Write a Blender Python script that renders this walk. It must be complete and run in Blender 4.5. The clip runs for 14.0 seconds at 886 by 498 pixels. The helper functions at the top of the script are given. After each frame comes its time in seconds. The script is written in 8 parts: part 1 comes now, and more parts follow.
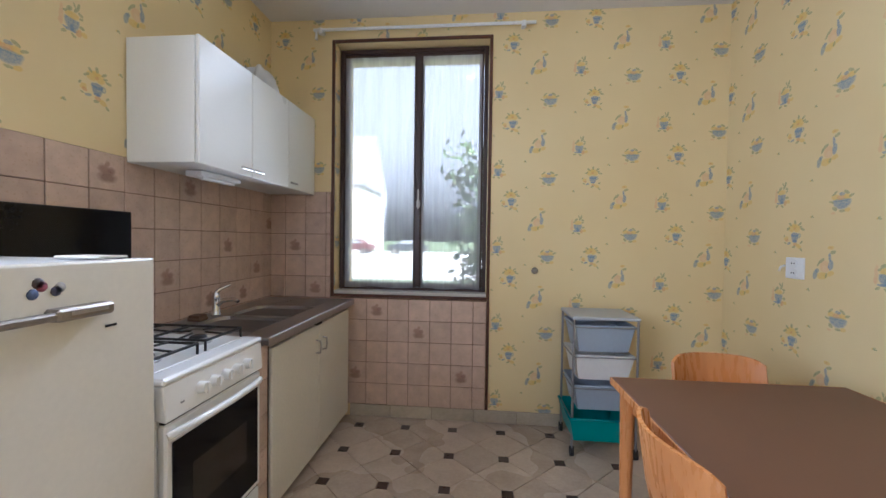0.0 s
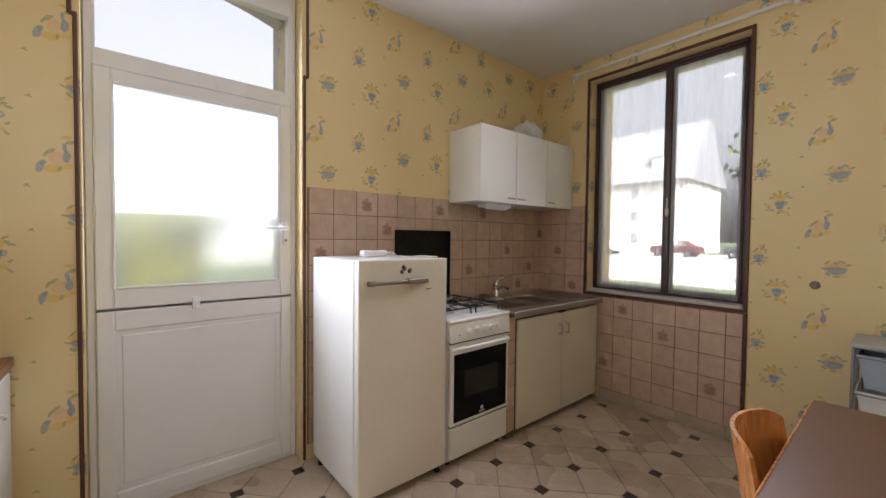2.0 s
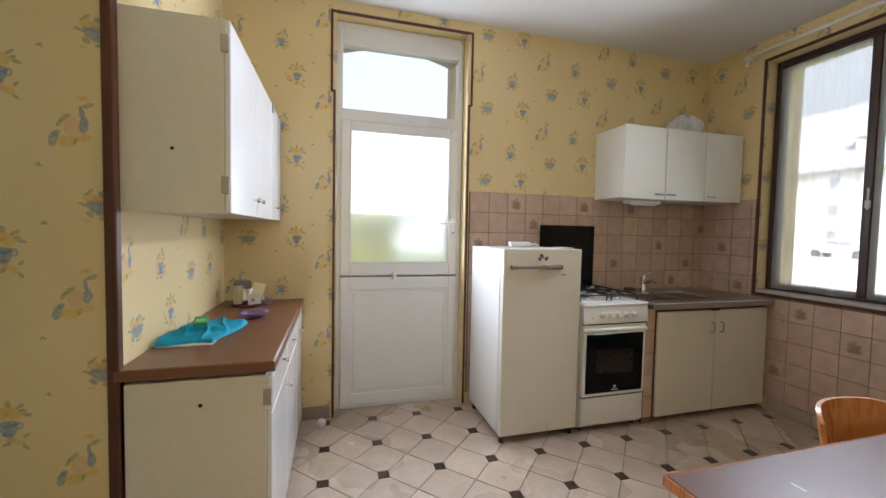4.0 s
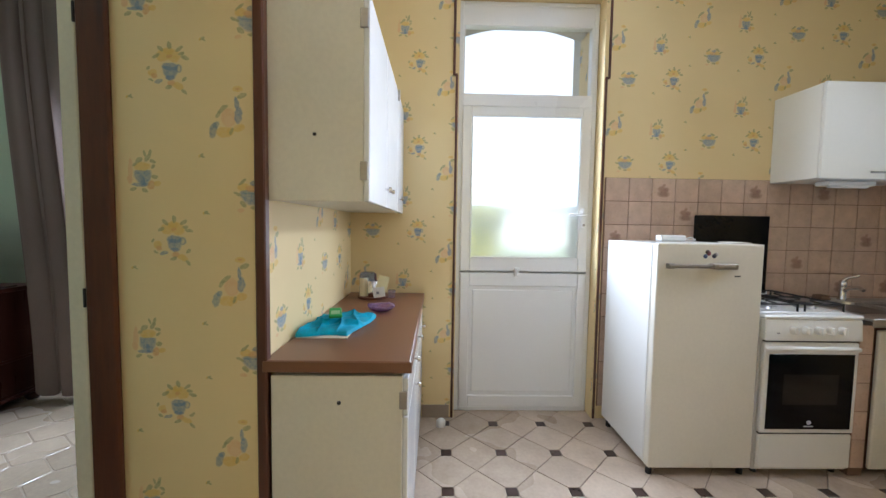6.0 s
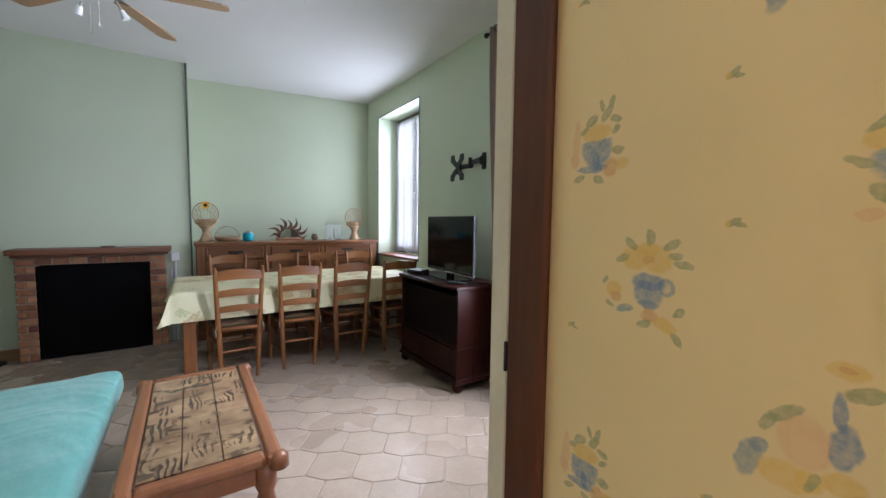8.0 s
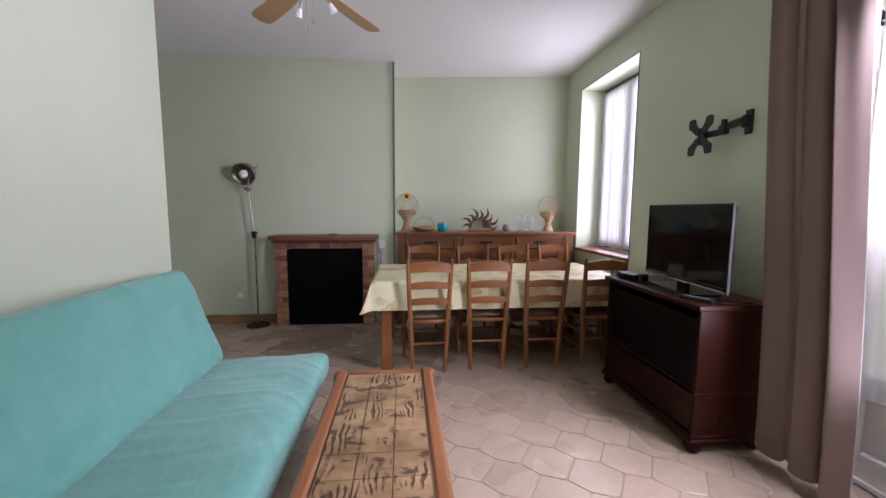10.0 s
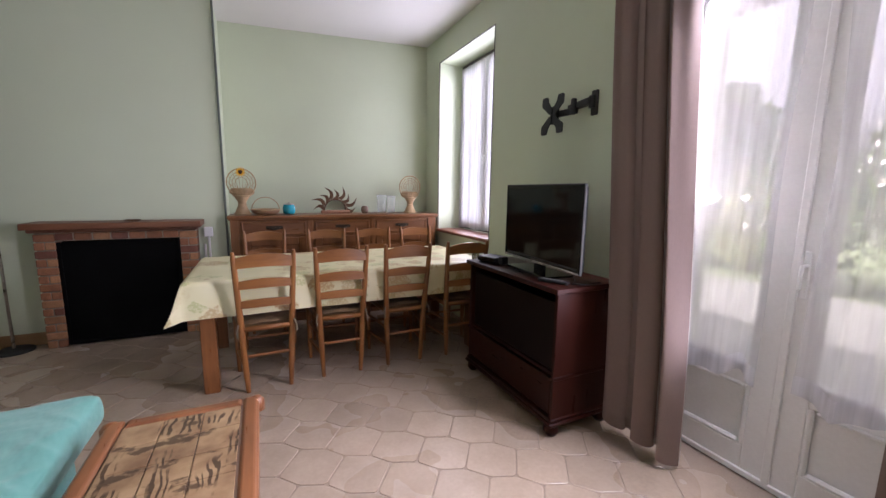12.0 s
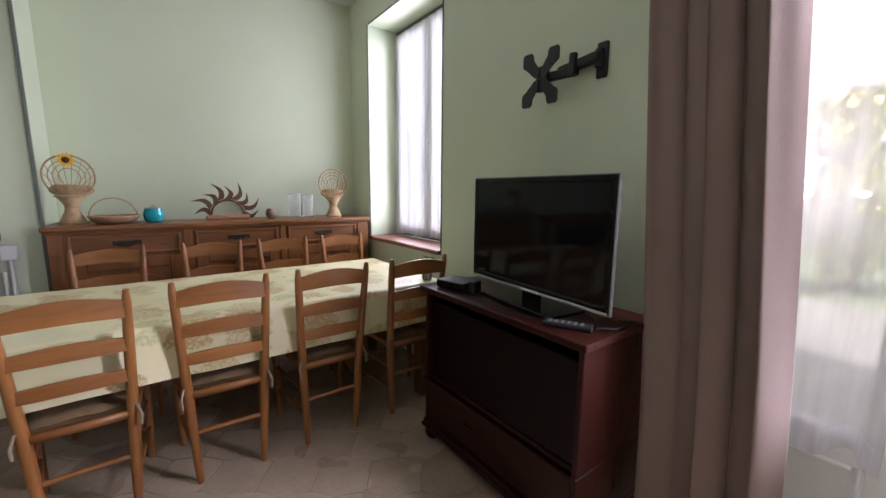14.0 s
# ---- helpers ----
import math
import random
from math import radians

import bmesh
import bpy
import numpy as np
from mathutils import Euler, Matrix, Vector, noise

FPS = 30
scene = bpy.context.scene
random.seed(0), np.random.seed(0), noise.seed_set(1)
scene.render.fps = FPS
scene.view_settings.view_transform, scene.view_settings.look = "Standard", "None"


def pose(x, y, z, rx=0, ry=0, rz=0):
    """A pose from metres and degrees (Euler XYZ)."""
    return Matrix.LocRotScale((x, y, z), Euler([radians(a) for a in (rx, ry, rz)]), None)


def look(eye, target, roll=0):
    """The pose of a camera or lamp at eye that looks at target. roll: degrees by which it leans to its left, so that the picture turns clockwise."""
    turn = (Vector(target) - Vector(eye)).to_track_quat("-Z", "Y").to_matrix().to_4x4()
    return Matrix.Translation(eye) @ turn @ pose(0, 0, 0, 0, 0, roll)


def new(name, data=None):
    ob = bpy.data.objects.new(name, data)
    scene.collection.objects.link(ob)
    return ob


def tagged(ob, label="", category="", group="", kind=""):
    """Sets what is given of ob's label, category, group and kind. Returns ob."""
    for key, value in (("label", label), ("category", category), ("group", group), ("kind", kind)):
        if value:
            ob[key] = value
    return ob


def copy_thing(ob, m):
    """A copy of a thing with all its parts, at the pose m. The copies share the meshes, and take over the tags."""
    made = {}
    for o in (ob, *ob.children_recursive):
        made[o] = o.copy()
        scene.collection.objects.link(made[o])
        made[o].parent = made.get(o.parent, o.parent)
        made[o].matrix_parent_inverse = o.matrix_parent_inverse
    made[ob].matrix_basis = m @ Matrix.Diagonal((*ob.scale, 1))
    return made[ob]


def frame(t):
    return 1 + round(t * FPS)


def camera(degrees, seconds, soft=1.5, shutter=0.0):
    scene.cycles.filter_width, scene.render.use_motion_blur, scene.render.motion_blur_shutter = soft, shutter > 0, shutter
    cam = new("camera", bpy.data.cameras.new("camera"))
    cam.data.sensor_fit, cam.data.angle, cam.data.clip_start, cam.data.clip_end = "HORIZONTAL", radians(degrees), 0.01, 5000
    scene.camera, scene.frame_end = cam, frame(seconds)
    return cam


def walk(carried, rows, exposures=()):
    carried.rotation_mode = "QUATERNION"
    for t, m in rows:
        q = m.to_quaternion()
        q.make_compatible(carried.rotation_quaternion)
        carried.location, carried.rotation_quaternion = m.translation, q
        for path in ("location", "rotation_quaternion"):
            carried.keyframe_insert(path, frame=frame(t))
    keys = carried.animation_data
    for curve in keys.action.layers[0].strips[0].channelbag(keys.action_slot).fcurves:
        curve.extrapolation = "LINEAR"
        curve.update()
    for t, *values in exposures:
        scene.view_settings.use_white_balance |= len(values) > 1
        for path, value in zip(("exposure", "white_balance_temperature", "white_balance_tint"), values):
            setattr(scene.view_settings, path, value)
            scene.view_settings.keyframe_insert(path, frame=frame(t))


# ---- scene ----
cam = camera(98.0, 14.0)
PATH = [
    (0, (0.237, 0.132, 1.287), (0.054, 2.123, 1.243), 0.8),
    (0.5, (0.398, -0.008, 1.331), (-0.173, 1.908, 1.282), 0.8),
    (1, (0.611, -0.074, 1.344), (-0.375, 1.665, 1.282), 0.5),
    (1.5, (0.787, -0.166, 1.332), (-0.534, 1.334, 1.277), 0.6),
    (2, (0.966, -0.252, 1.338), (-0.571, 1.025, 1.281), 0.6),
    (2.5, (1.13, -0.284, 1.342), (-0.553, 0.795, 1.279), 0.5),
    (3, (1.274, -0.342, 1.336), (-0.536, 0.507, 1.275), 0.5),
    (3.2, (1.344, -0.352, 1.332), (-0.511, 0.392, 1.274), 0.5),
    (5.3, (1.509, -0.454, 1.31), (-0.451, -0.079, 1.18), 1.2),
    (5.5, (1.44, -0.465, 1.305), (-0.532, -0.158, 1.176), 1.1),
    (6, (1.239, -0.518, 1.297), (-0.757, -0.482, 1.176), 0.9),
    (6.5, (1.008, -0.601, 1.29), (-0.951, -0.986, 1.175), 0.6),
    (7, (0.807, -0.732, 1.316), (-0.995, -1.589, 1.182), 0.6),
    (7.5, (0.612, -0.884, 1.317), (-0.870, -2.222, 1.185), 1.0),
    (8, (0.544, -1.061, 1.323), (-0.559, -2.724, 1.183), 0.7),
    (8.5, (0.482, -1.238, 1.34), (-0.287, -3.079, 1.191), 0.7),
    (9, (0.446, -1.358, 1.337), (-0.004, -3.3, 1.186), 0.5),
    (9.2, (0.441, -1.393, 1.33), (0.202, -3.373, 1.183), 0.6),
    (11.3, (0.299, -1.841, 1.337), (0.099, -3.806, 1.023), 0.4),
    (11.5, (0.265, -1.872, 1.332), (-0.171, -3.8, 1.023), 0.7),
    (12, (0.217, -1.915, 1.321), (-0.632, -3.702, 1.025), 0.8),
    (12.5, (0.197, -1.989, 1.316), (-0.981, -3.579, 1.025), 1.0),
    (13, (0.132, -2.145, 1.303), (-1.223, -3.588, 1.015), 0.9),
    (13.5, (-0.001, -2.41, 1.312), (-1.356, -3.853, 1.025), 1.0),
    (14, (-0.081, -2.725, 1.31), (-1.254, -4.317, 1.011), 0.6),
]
EXPOSURES = [(0.0, 1.95, 5200, 12.0), (0.6, 1.8, 5450, 12.0), (2.0, 1.5, 6100, 14.0), (3.2, 1.54, 6050, 12.0), (5.5, 1.8, 5450, 8.0), (6.0, 1.85, 5450, 8.0), (6.5, 1.9, 5600, 12.0), (7.0, 2.03, 5700, 17.0), (7.5, 2.3, 4850, 10.0), (8.0, 2.25, 5700, 20.0), (8.5, 2.25, 5900, 36.0), (9.0, 2.2, 5950, 33.0), (11.5, 2.18, 6350, 39.0), (12.5, 2.2, 6150, 28.0), (14.0, 2.22, 6250, 28.0)]
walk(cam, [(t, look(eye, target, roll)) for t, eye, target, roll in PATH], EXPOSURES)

# ---- light ----
SUN_ELEV, SUN_AZ = 50.0, 120.0   # degrees; azimuth counted from +y towards +x
world = bpy.data.worlds.new("sky")
scene.world = world
world.use_nodes = True
wn = world.node_tree.nodes
wl = world.node_tree.links
sky = wn.new("ShaderNodeTexSky")
sky.sky_type = "NISHITA"
sky.sun_disc = False
sky.sun_elevation = radians(SUN_ELEV)
sky.sun_rotation = radians(SUN_AZ)
sky.air_density, sky.dust_density, sky.ozone_density = 1.0, 10.0, 0.4
haze = wn.new("ShaderNodeHueSaturation")
haze.inputs["Saturation"].default_value = 0.10
wl.new(sky.outputs["Color"], haze.inputs["Color"])
wl.new(haze.outputs["Color"], wn["Background"].inputs["Color"])
wn["Background"].inputs["Strength"].default_value = 0.15
sun = new("sun", bpy.data.lights.new("sun", "SUN"))
sun.data.energy = 3.0
sun.data.angle = radians(0.6)
sun.data.color = (1.0, 0.95, 0.87)
_el, _az = radians(SUN_ELEV), radians(SUN_AZ)
_d = Vector((math.sin(_az) * math.cos(_el), math.cos(_az) * math.cos(_el), math.sin(_el)))
sun.matrix_world = look(_d * 30, (0, 0, 0))


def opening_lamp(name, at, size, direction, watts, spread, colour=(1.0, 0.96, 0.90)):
    """An added area lamp in an opening, aimed to top up the sky's light."""
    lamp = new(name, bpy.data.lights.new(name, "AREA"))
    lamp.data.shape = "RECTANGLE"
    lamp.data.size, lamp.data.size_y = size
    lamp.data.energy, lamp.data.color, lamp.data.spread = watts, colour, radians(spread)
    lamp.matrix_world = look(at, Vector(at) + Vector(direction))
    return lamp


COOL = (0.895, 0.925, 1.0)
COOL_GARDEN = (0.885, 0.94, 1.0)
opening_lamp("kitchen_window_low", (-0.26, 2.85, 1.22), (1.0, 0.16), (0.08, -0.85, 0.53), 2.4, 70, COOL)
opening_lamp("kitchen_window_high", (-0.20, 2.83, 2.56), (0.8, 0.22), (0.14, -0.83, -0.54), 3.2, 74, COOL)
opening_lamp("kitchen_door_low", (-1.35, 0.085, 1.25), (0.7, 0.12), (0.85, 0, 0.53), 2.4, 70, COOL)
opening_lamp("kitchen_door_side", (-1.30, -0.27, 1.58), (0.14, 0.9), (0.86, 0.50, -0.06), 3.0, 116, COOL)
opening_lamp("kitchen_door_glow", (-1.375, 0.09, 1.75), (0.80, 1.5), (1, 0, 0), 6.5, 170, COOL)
# added lamp behind the frosted pane, so that it shows white
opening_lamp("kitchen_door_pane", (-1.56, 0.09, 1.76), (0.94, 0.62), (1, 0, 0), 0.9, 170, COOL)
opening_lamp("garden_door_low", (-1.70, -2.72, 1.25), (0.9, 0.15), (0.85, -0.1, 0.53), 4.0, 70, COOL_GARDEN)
opening_lamp("garden_door_side", (-1.56, -2.72, 1.4), (0.16, 1.6), (0.84, -0.54, -0.10), 4.0, 92, COOL_GARDEN)
opening_lamp("garden_door_high", (-1.66, -2.72, 2.34), (0.9, 0.12), (0.52, -0.10, -0.85), 6.2, 84, COOL_GARDEN)
opening_lamp("living_window_light", (-1.87, -5.43, 1.8), (0.95, 1.6), (1, 0, 0.0), 6.5, 170, COOL_GARDEN)
# added lamp outside the glass that whitens the voile from behind
opening_lamp("living_window_pane", (-2.02, -5.43, 1.8), (0.95, 1.6), (1, 0, 0.0), 3.0, 170, COOL_GARDEN)

# ---- mesh and object helpers ----
class M:
    """A plain list of corners and faces to build one mesh from."""

    def __init__(self):
        self.v, self.f, self.s = [], [], []

    def add(self, verts, faces, smooth=False):
        n = len(self.v)
        self.v += [tuple(p) for p in verts]
        self.f += [tuple(n + i for i in q) for q in faces]
        self.s += [smooth] * len(faces)
        return self

    def box(self, x0, x1, y0, y1, z0, z1, c=0.0, m=None):
        """A box with chamfered edges of width c, turned by the matrix m."""
        x0, x1 = min(x0, x1), max(x0, x1)
        y0, y1 = min(y0, y1), max(y0, y1)
        z0, z1 = min(z0, z1), max(z0, z1)
        c = min(c, 0.45 * min(x1 - x0, y1 - y0, z1 - z0))
        X, Y, Z = (x0, x1), (y0, y1), (z0, z1)
        if c <= 0:
            vs = [Vector((X[i], Y[j], Z[k])) for i in (0, 1) for j in (0, 1) for k in (0, 1)]
            fs = [(0, 1, 3, 2), (4, 6, 7, 5), (0, 4, 5, 1), (2, 3, 7, 6), (0, 2, 6, 4), (1, 5, 7, 3)]
        else:
            vs, idx = [], {}
            for i in (0, 1):
                for j in (0, 1):
                    for k in (0, 1):
                        p = (X[i], Y[j], Z[k])
                        q = (X[i] + (c, -c)[i], Y[j] + (c, -c)[j], Z[k] + (c, -c)[k])
                        for a in range(3):
                            w = list(q)
                            w[a] = p[a]
                            idx[i, j, k, a] = len(vs)
                            vs.append(Vector(w))
            fs = []
            for a in range(3):
                b, d = (a + 1) % 3, (a + 2) % 3
                for s in (0, 1):
                    loop = []
                    for u, w in ((0, 0), (1, 0), (1, 1), (0, 1)):
                        key = [0, 0, 0]
                        key[a], key[b], key[d] = s, u, w
                        loop.append(idx[(*key, a)])
                    fs.append(tuple(loop if s else loop[::-1]))
                for u in (0, 1):
                    for w in (0, 1):
                        k0, k1 = [0, 0, 0], [0, 0, 0]
                        k0[b] = k1[b] = u
                        k0[d] = k1[d] = w
                        k0[a], k1[a] = 0, 1
                        q = (idx[(*k0, b)], idx[(*k1, b)], idx[(*k1, d)], idx[(*k0, d)])
                        fs.append(q if (u == w) else q[::-1])
            for i in (0, 1):
                for j in (0, 1):
                    for k in (0, 1):
                        t = (idx[i, j, k, 0], idx[i, j, k, 1], idx[i, j, k, 2])
                        fs.append(t if (i + j + k) % 2 else t[::-1])
        if m is not None:
            vs = [m @ p for p in vs]
        return self.add(vs, fs)

    def rod(self, a, b, r0, r1=None, n=10, cap=True):
        """A round bar from a to b."""
        a, b = Vector(a), Vector(b)
        r1 = r0 if r1 is None else r1
        q = (b - a).to_track_quat("Z", "Y")
        vs = []
        for p, r in ((a, r0), (b, r1)):
            for i in range(n):
                t = 2 * math.pi * i / n
                vs.append(p + q @ Vector((r * math.cos(t), r * math.sin(t), 0)))
        self.add(vs, [(i, (i + 1) % n, n + (i + 1) % n, n + i) for i in range(n)], True)
        if cap:
            self.add(vs, [tuple(range(n))[::-1], tuple(range(n, 2 * n))])
        return self

    def tube(self, pts, r, n=8, closed=False):
        """A bent round bar along pts; r is one radius or one for each point."""
        pts = [Vector(p) for p in pts]
        k = len(pts)
        rs = r if isinstance(r, (list, tuple)) else [r] * k
        vs = []
        up = None
        for i, p in enumerate(pts):
            a = pts[(i - 1) % k] if (closed or i) else p
            b = pts[(i + 1) % k] if (closed or i < k - 1) else p
            d = (b - a).normalized()
            if up is None:
                up = Vector((0, 0, 1)) if abs(d.z) < 0.9 else Vector((1, 0, 0))
            s = d.cross(up).normalized()
            up = s.cross(d).normalized()
            for j in range(n):
                t = 2 * math.pi * j / n
                vs.append(p + rs[i] * (math.cos(t) * s + math.sin(t) * up))
        fs = []
        for i in range(k if closed else k - 1):
            for j in range(n):
                o, w = i * n, ((i + 1) % k) * n
                fs.append((o + j, o + (j + 1) % n, w + (j + 1) % n, w + j))
        self.add(vs, fs, True)
        if not closed:
            self.add(vs[:n], [tuple(range(n))])
            self.add(vs[-n:], [tuple(range(n))[::-1]])
        return self

    def lathe(self, prof, at=(0, 0, 0), n=20, m=None):
        """Turns the profile of (radius, height) round the upright axis."""
        vs = []
        for r, z in prof:
            for i in range(n):
                t = 2 * math.pi * i / n
                p = Vector((r * math.cos(t), r * math.sin(t), z))
                p = m @ p if m is not None else p
                vs.append(p + Vector(at))
        fs = []
        for i in range(len(prof) - 1):
            for j in range(n):
                fs.append((i * n + j, i * n + (j + 1) % n, (i + 1) * n + (j + 1) % n, (i + 1) * n + j))
        return self.add(vs, fs, True)

    def grid(self, fn, nu, nv, smooth=True, both=0.0):
        """A sheet of nu x nv cells; fn(u, v) gives the place for u, v in 0..1."""
        vs = [Vector(fn(i / nu, j / nv)) for i in range(nu + 1) for j in range(nv + 1)]
        w = nv + 1
        return self.add(vs, [(i * w + j, (i + 1) * w + j, (i + 1) * w + j + 1, i * w + j + 1) for i in range(nu) for j in range(nv)], smooth)

    def prism(self, outline, z0, z1, m=None):
        """An upright prism over a plan outline."""
        n = len(outline)
        vs = [Vector((x, y, z0)) for x, y in outline] + [Vector((x, y, z1)) for x, y in outline]
        if m is not None:
            vs = [m @ p for p in vs]
        fs = [(i, (i + 1) % n, n + (i + 1) % n, n + i) for i in range(n)]
        return self.add(vs, fs + [tuple(range(n))[::-1], tuple(range(n, 2 * n))])

    def mesh(self, name, mat):
        me = bpy.data.meshes.new(name)
        me.from_pydata(self.v, [], self.f)
        me.polygons.foreach_set("use_smooth", self.s)
        me.materials.append(mat)
        bm = bmesh.new()
        bm.from_mesh(me)
        bmesh.ops.recalc_face_normals(bm, faces=bm.faces)
        bm.to_mesh(me)
        bm.free()
        return me


def thing(name, m, label, category, group=""):
    """An Empty at the base of a thing, which carries its parts."""
    ob = new(name)
    ob.empty_display_size = 0.1
    ob.matrix_basis = m if isinstance(m, Matrix) else Matrix.Translation(m)
    return tagged(ob, label, category, group)


def part(name, m, material, parent, label="", here=False):
    """One mesh under a thing or a part. here: its corners are given in the room, not from the thing's base."""
    ob = new(name, m.mesh(name, material))
    ob.parent = parent
    if here and parent.type == "EMPTY":
        ob.matrix_parent_inverse = parent.matrix_basis.inverted()
    return tagged(ob, label)


def solid(name, m, material, label, category, group="", kind=""):
    """A thing that is one mesh."""
    return tagged(new(name, m.mesh(name, material)), label, category, group, kind)


def structure(name, m, material, label, category):
    return solid(name, m, material, label, category, kind="structure")


def soften(ob, amount=0.006, seg=3):
    mod = ob.modifiers.new("soften", "BEVEL")
    mod.width, mod.segments, mod.limit_method = amount, seg, "ANGLE"
    mod.angle_limit = radians(40)
    return ob


# ---- materials ----
class Mat:
    def __init__(self, name):
        self.mat = bpy.data.materials.new(name)
        self.mat.use_nodes = True
        self.t = self.mat.node_tree
        self.b = self.t.nodes["Principled BSDF"]
        self.pos = None

    def node(self, kind, **inputs):
        n = self.t.nodes.new(kind)
        for k, v in inputs.items():
            self.put(n.inputs[int(k[1:]) if k[0] == "i" and k[1:].isdigit() else k.replace("_", " ")], v)
        return n

    def put(self, socket, v):
        if isinstance(v, bpy.types.NodeSocket):
            self.t.links.new(v, socket)
        else:
            socket.default_value = v

    def math(self, op, a, b=0.0, c=0.0):
        n = self.node("ShaderNodeMath")
        n.operation = op
        for i, v in enumerate((a, b, c)):
            self.put(n.inputs[i], v)
        return n.outputs[0]

    def place(self):
        if self.pos is None:
            self.pos = self.node("ShaderNodeNewGeometry").outputs["Position"]
        return self.pos

    def vmath(self, op, a, b=(0, 0, 0), c=(0, 0, 0)):
        n = self.node("ShaderNodeVectorMath")
        n.operation = op
        for i, v in enumerate((a, b, c)):
            self.put(n.inputs[i], v)
        return n.outputs["Value"] if op in ("LENGTH", "DOT_PRODUCT") else n.outputs[0]

    def noise(self, scale, detail=3.0, stretch=None, rough=0.55, vec=None):
        v = vec or self.place()
        if stretch:
            v = self.vmath("MULTIPLY", v, stretch)
        return self.node("ShaderNodeTexNoise", Vector=v, Scale=scale, Detail=detail, Roughness=rough).outputs["Fac"]

    def ramp(self, fac, a, b, lo=0.3, hi=0.7):
        n = self.node("ShaderNodeMapRange", i0=fac, i1=lo, i2=hi, i3=a, i4=b)
        return n.outputs[0]

    def mix(self, fac, a, b, mode="MIX"):
        n = self.node("ShaderNodeMix")
        n.data_type, n.blend_type = "RGBA", mode
        for i, v in ((0, fac), (6, a), (7, b)):
            self.put(n.inputs[i], (*v, 1) if isinstance(v, tuple) and len(v) == 3 else v)
        return n.outputs[2]

    def bump(self, height, strength=0.3, dist=0.002):
        n = self.node("ShaderNodeBump", Strength=strength, Distance=dist, Height=height)
        self.t.links.new(n.outputs[0], self.b.inputs["Normal"])

    def colour(self, c):
        self.put(self.b.inputs["Base Color"], (*c, 1) if isinstance(c, tuple) and len(c) == 3 else c)

    def set(self, **kw):
        for k, v in kw.items():
            self.put(self.b.inputs[k.replace("_", " ")], v)
        return self


def plain(name, col, rough=0.5, metal=0.0, vary=0.12, big=1.5, fine=60.0, bump=0.15, dist=0.001, each=0.0, stretch=None, **kw):
    """A surface of one colour with stains at two scales, fine relief and a varying gloss."""
    m = Mat(name)
    a = m.noise(big, 4.0, stretch)
    f = m.noise(fine, 3.0, stretch)
    k = m.math("MULTIPLY", m.ramp(a, 1 - vary, 1 + vary * 0.5), m.ramp(f, 1 - vary * 0.5, 1 + vary * 0.3))
    if each:
        r = m.node("ShaderNodeObjectInfo").outputs["Random"]
        k = m.math("MULTIPLY", k, m.ramp(r, 1 - each, 1 + each, 0.0, 1.0))
    kc = m.node("ShaderNodeCombineXYZ", X=k, Y=k, Z=k).outputs[0]
    m.colour(m.mix(1.0, col, kc, "MULTIPLY"))
    m.put(m.b.inputs["Roughness"], m.ramp(a, max(0.02, rough - 0.07), min(1, rough + 0.08), 0.15, 0.85))
    m.set(Metallic=metal)
    if bump:
        m.bump(f, bump, dist)
    m.set(**kw)
    return m.mat


def wood(name, dark, light, rough=0.4, axis="x", scale=9.0, **kw):
    """Wood with grain drawn out along one axis."""
    m = Mat(name)
    s = {"x": (0.12, 1, 1), "y": (1, 0.12, 1), "z": (1, 1, 0.12)}[axis]
    wavy = m.noise(scale, 5.0, s, 0.65)
    fine = m.noise(scale * 9, 3.0, s, 0.6)
    blot = m.noise(2.2, 3.0)
    f = m.math("ADD", m.math("MULTIPLY", wavy, 0.75), m.math("MULTIPLY", fine, 0.25))
    col = m.mix(m.ramp(f, 0.0, 1.0, 0.32, 0.68), dark, light)
    k = m.ramp(blot, 0.8, 1.12)
    m.colour(m.mix(1.0, col, m.node("ShaderNodeCombineXYZ", X=k, Y=k, Z=k).outputs[0], "MULTIPLY"))
    m.put(m.b.inputs["Roughness"], m.ramp(fine, rough - 0.08, rough + 0.1))
    m.bump(fine, 0.15, 0.001)
    m.set(**kw)
    return m.mat


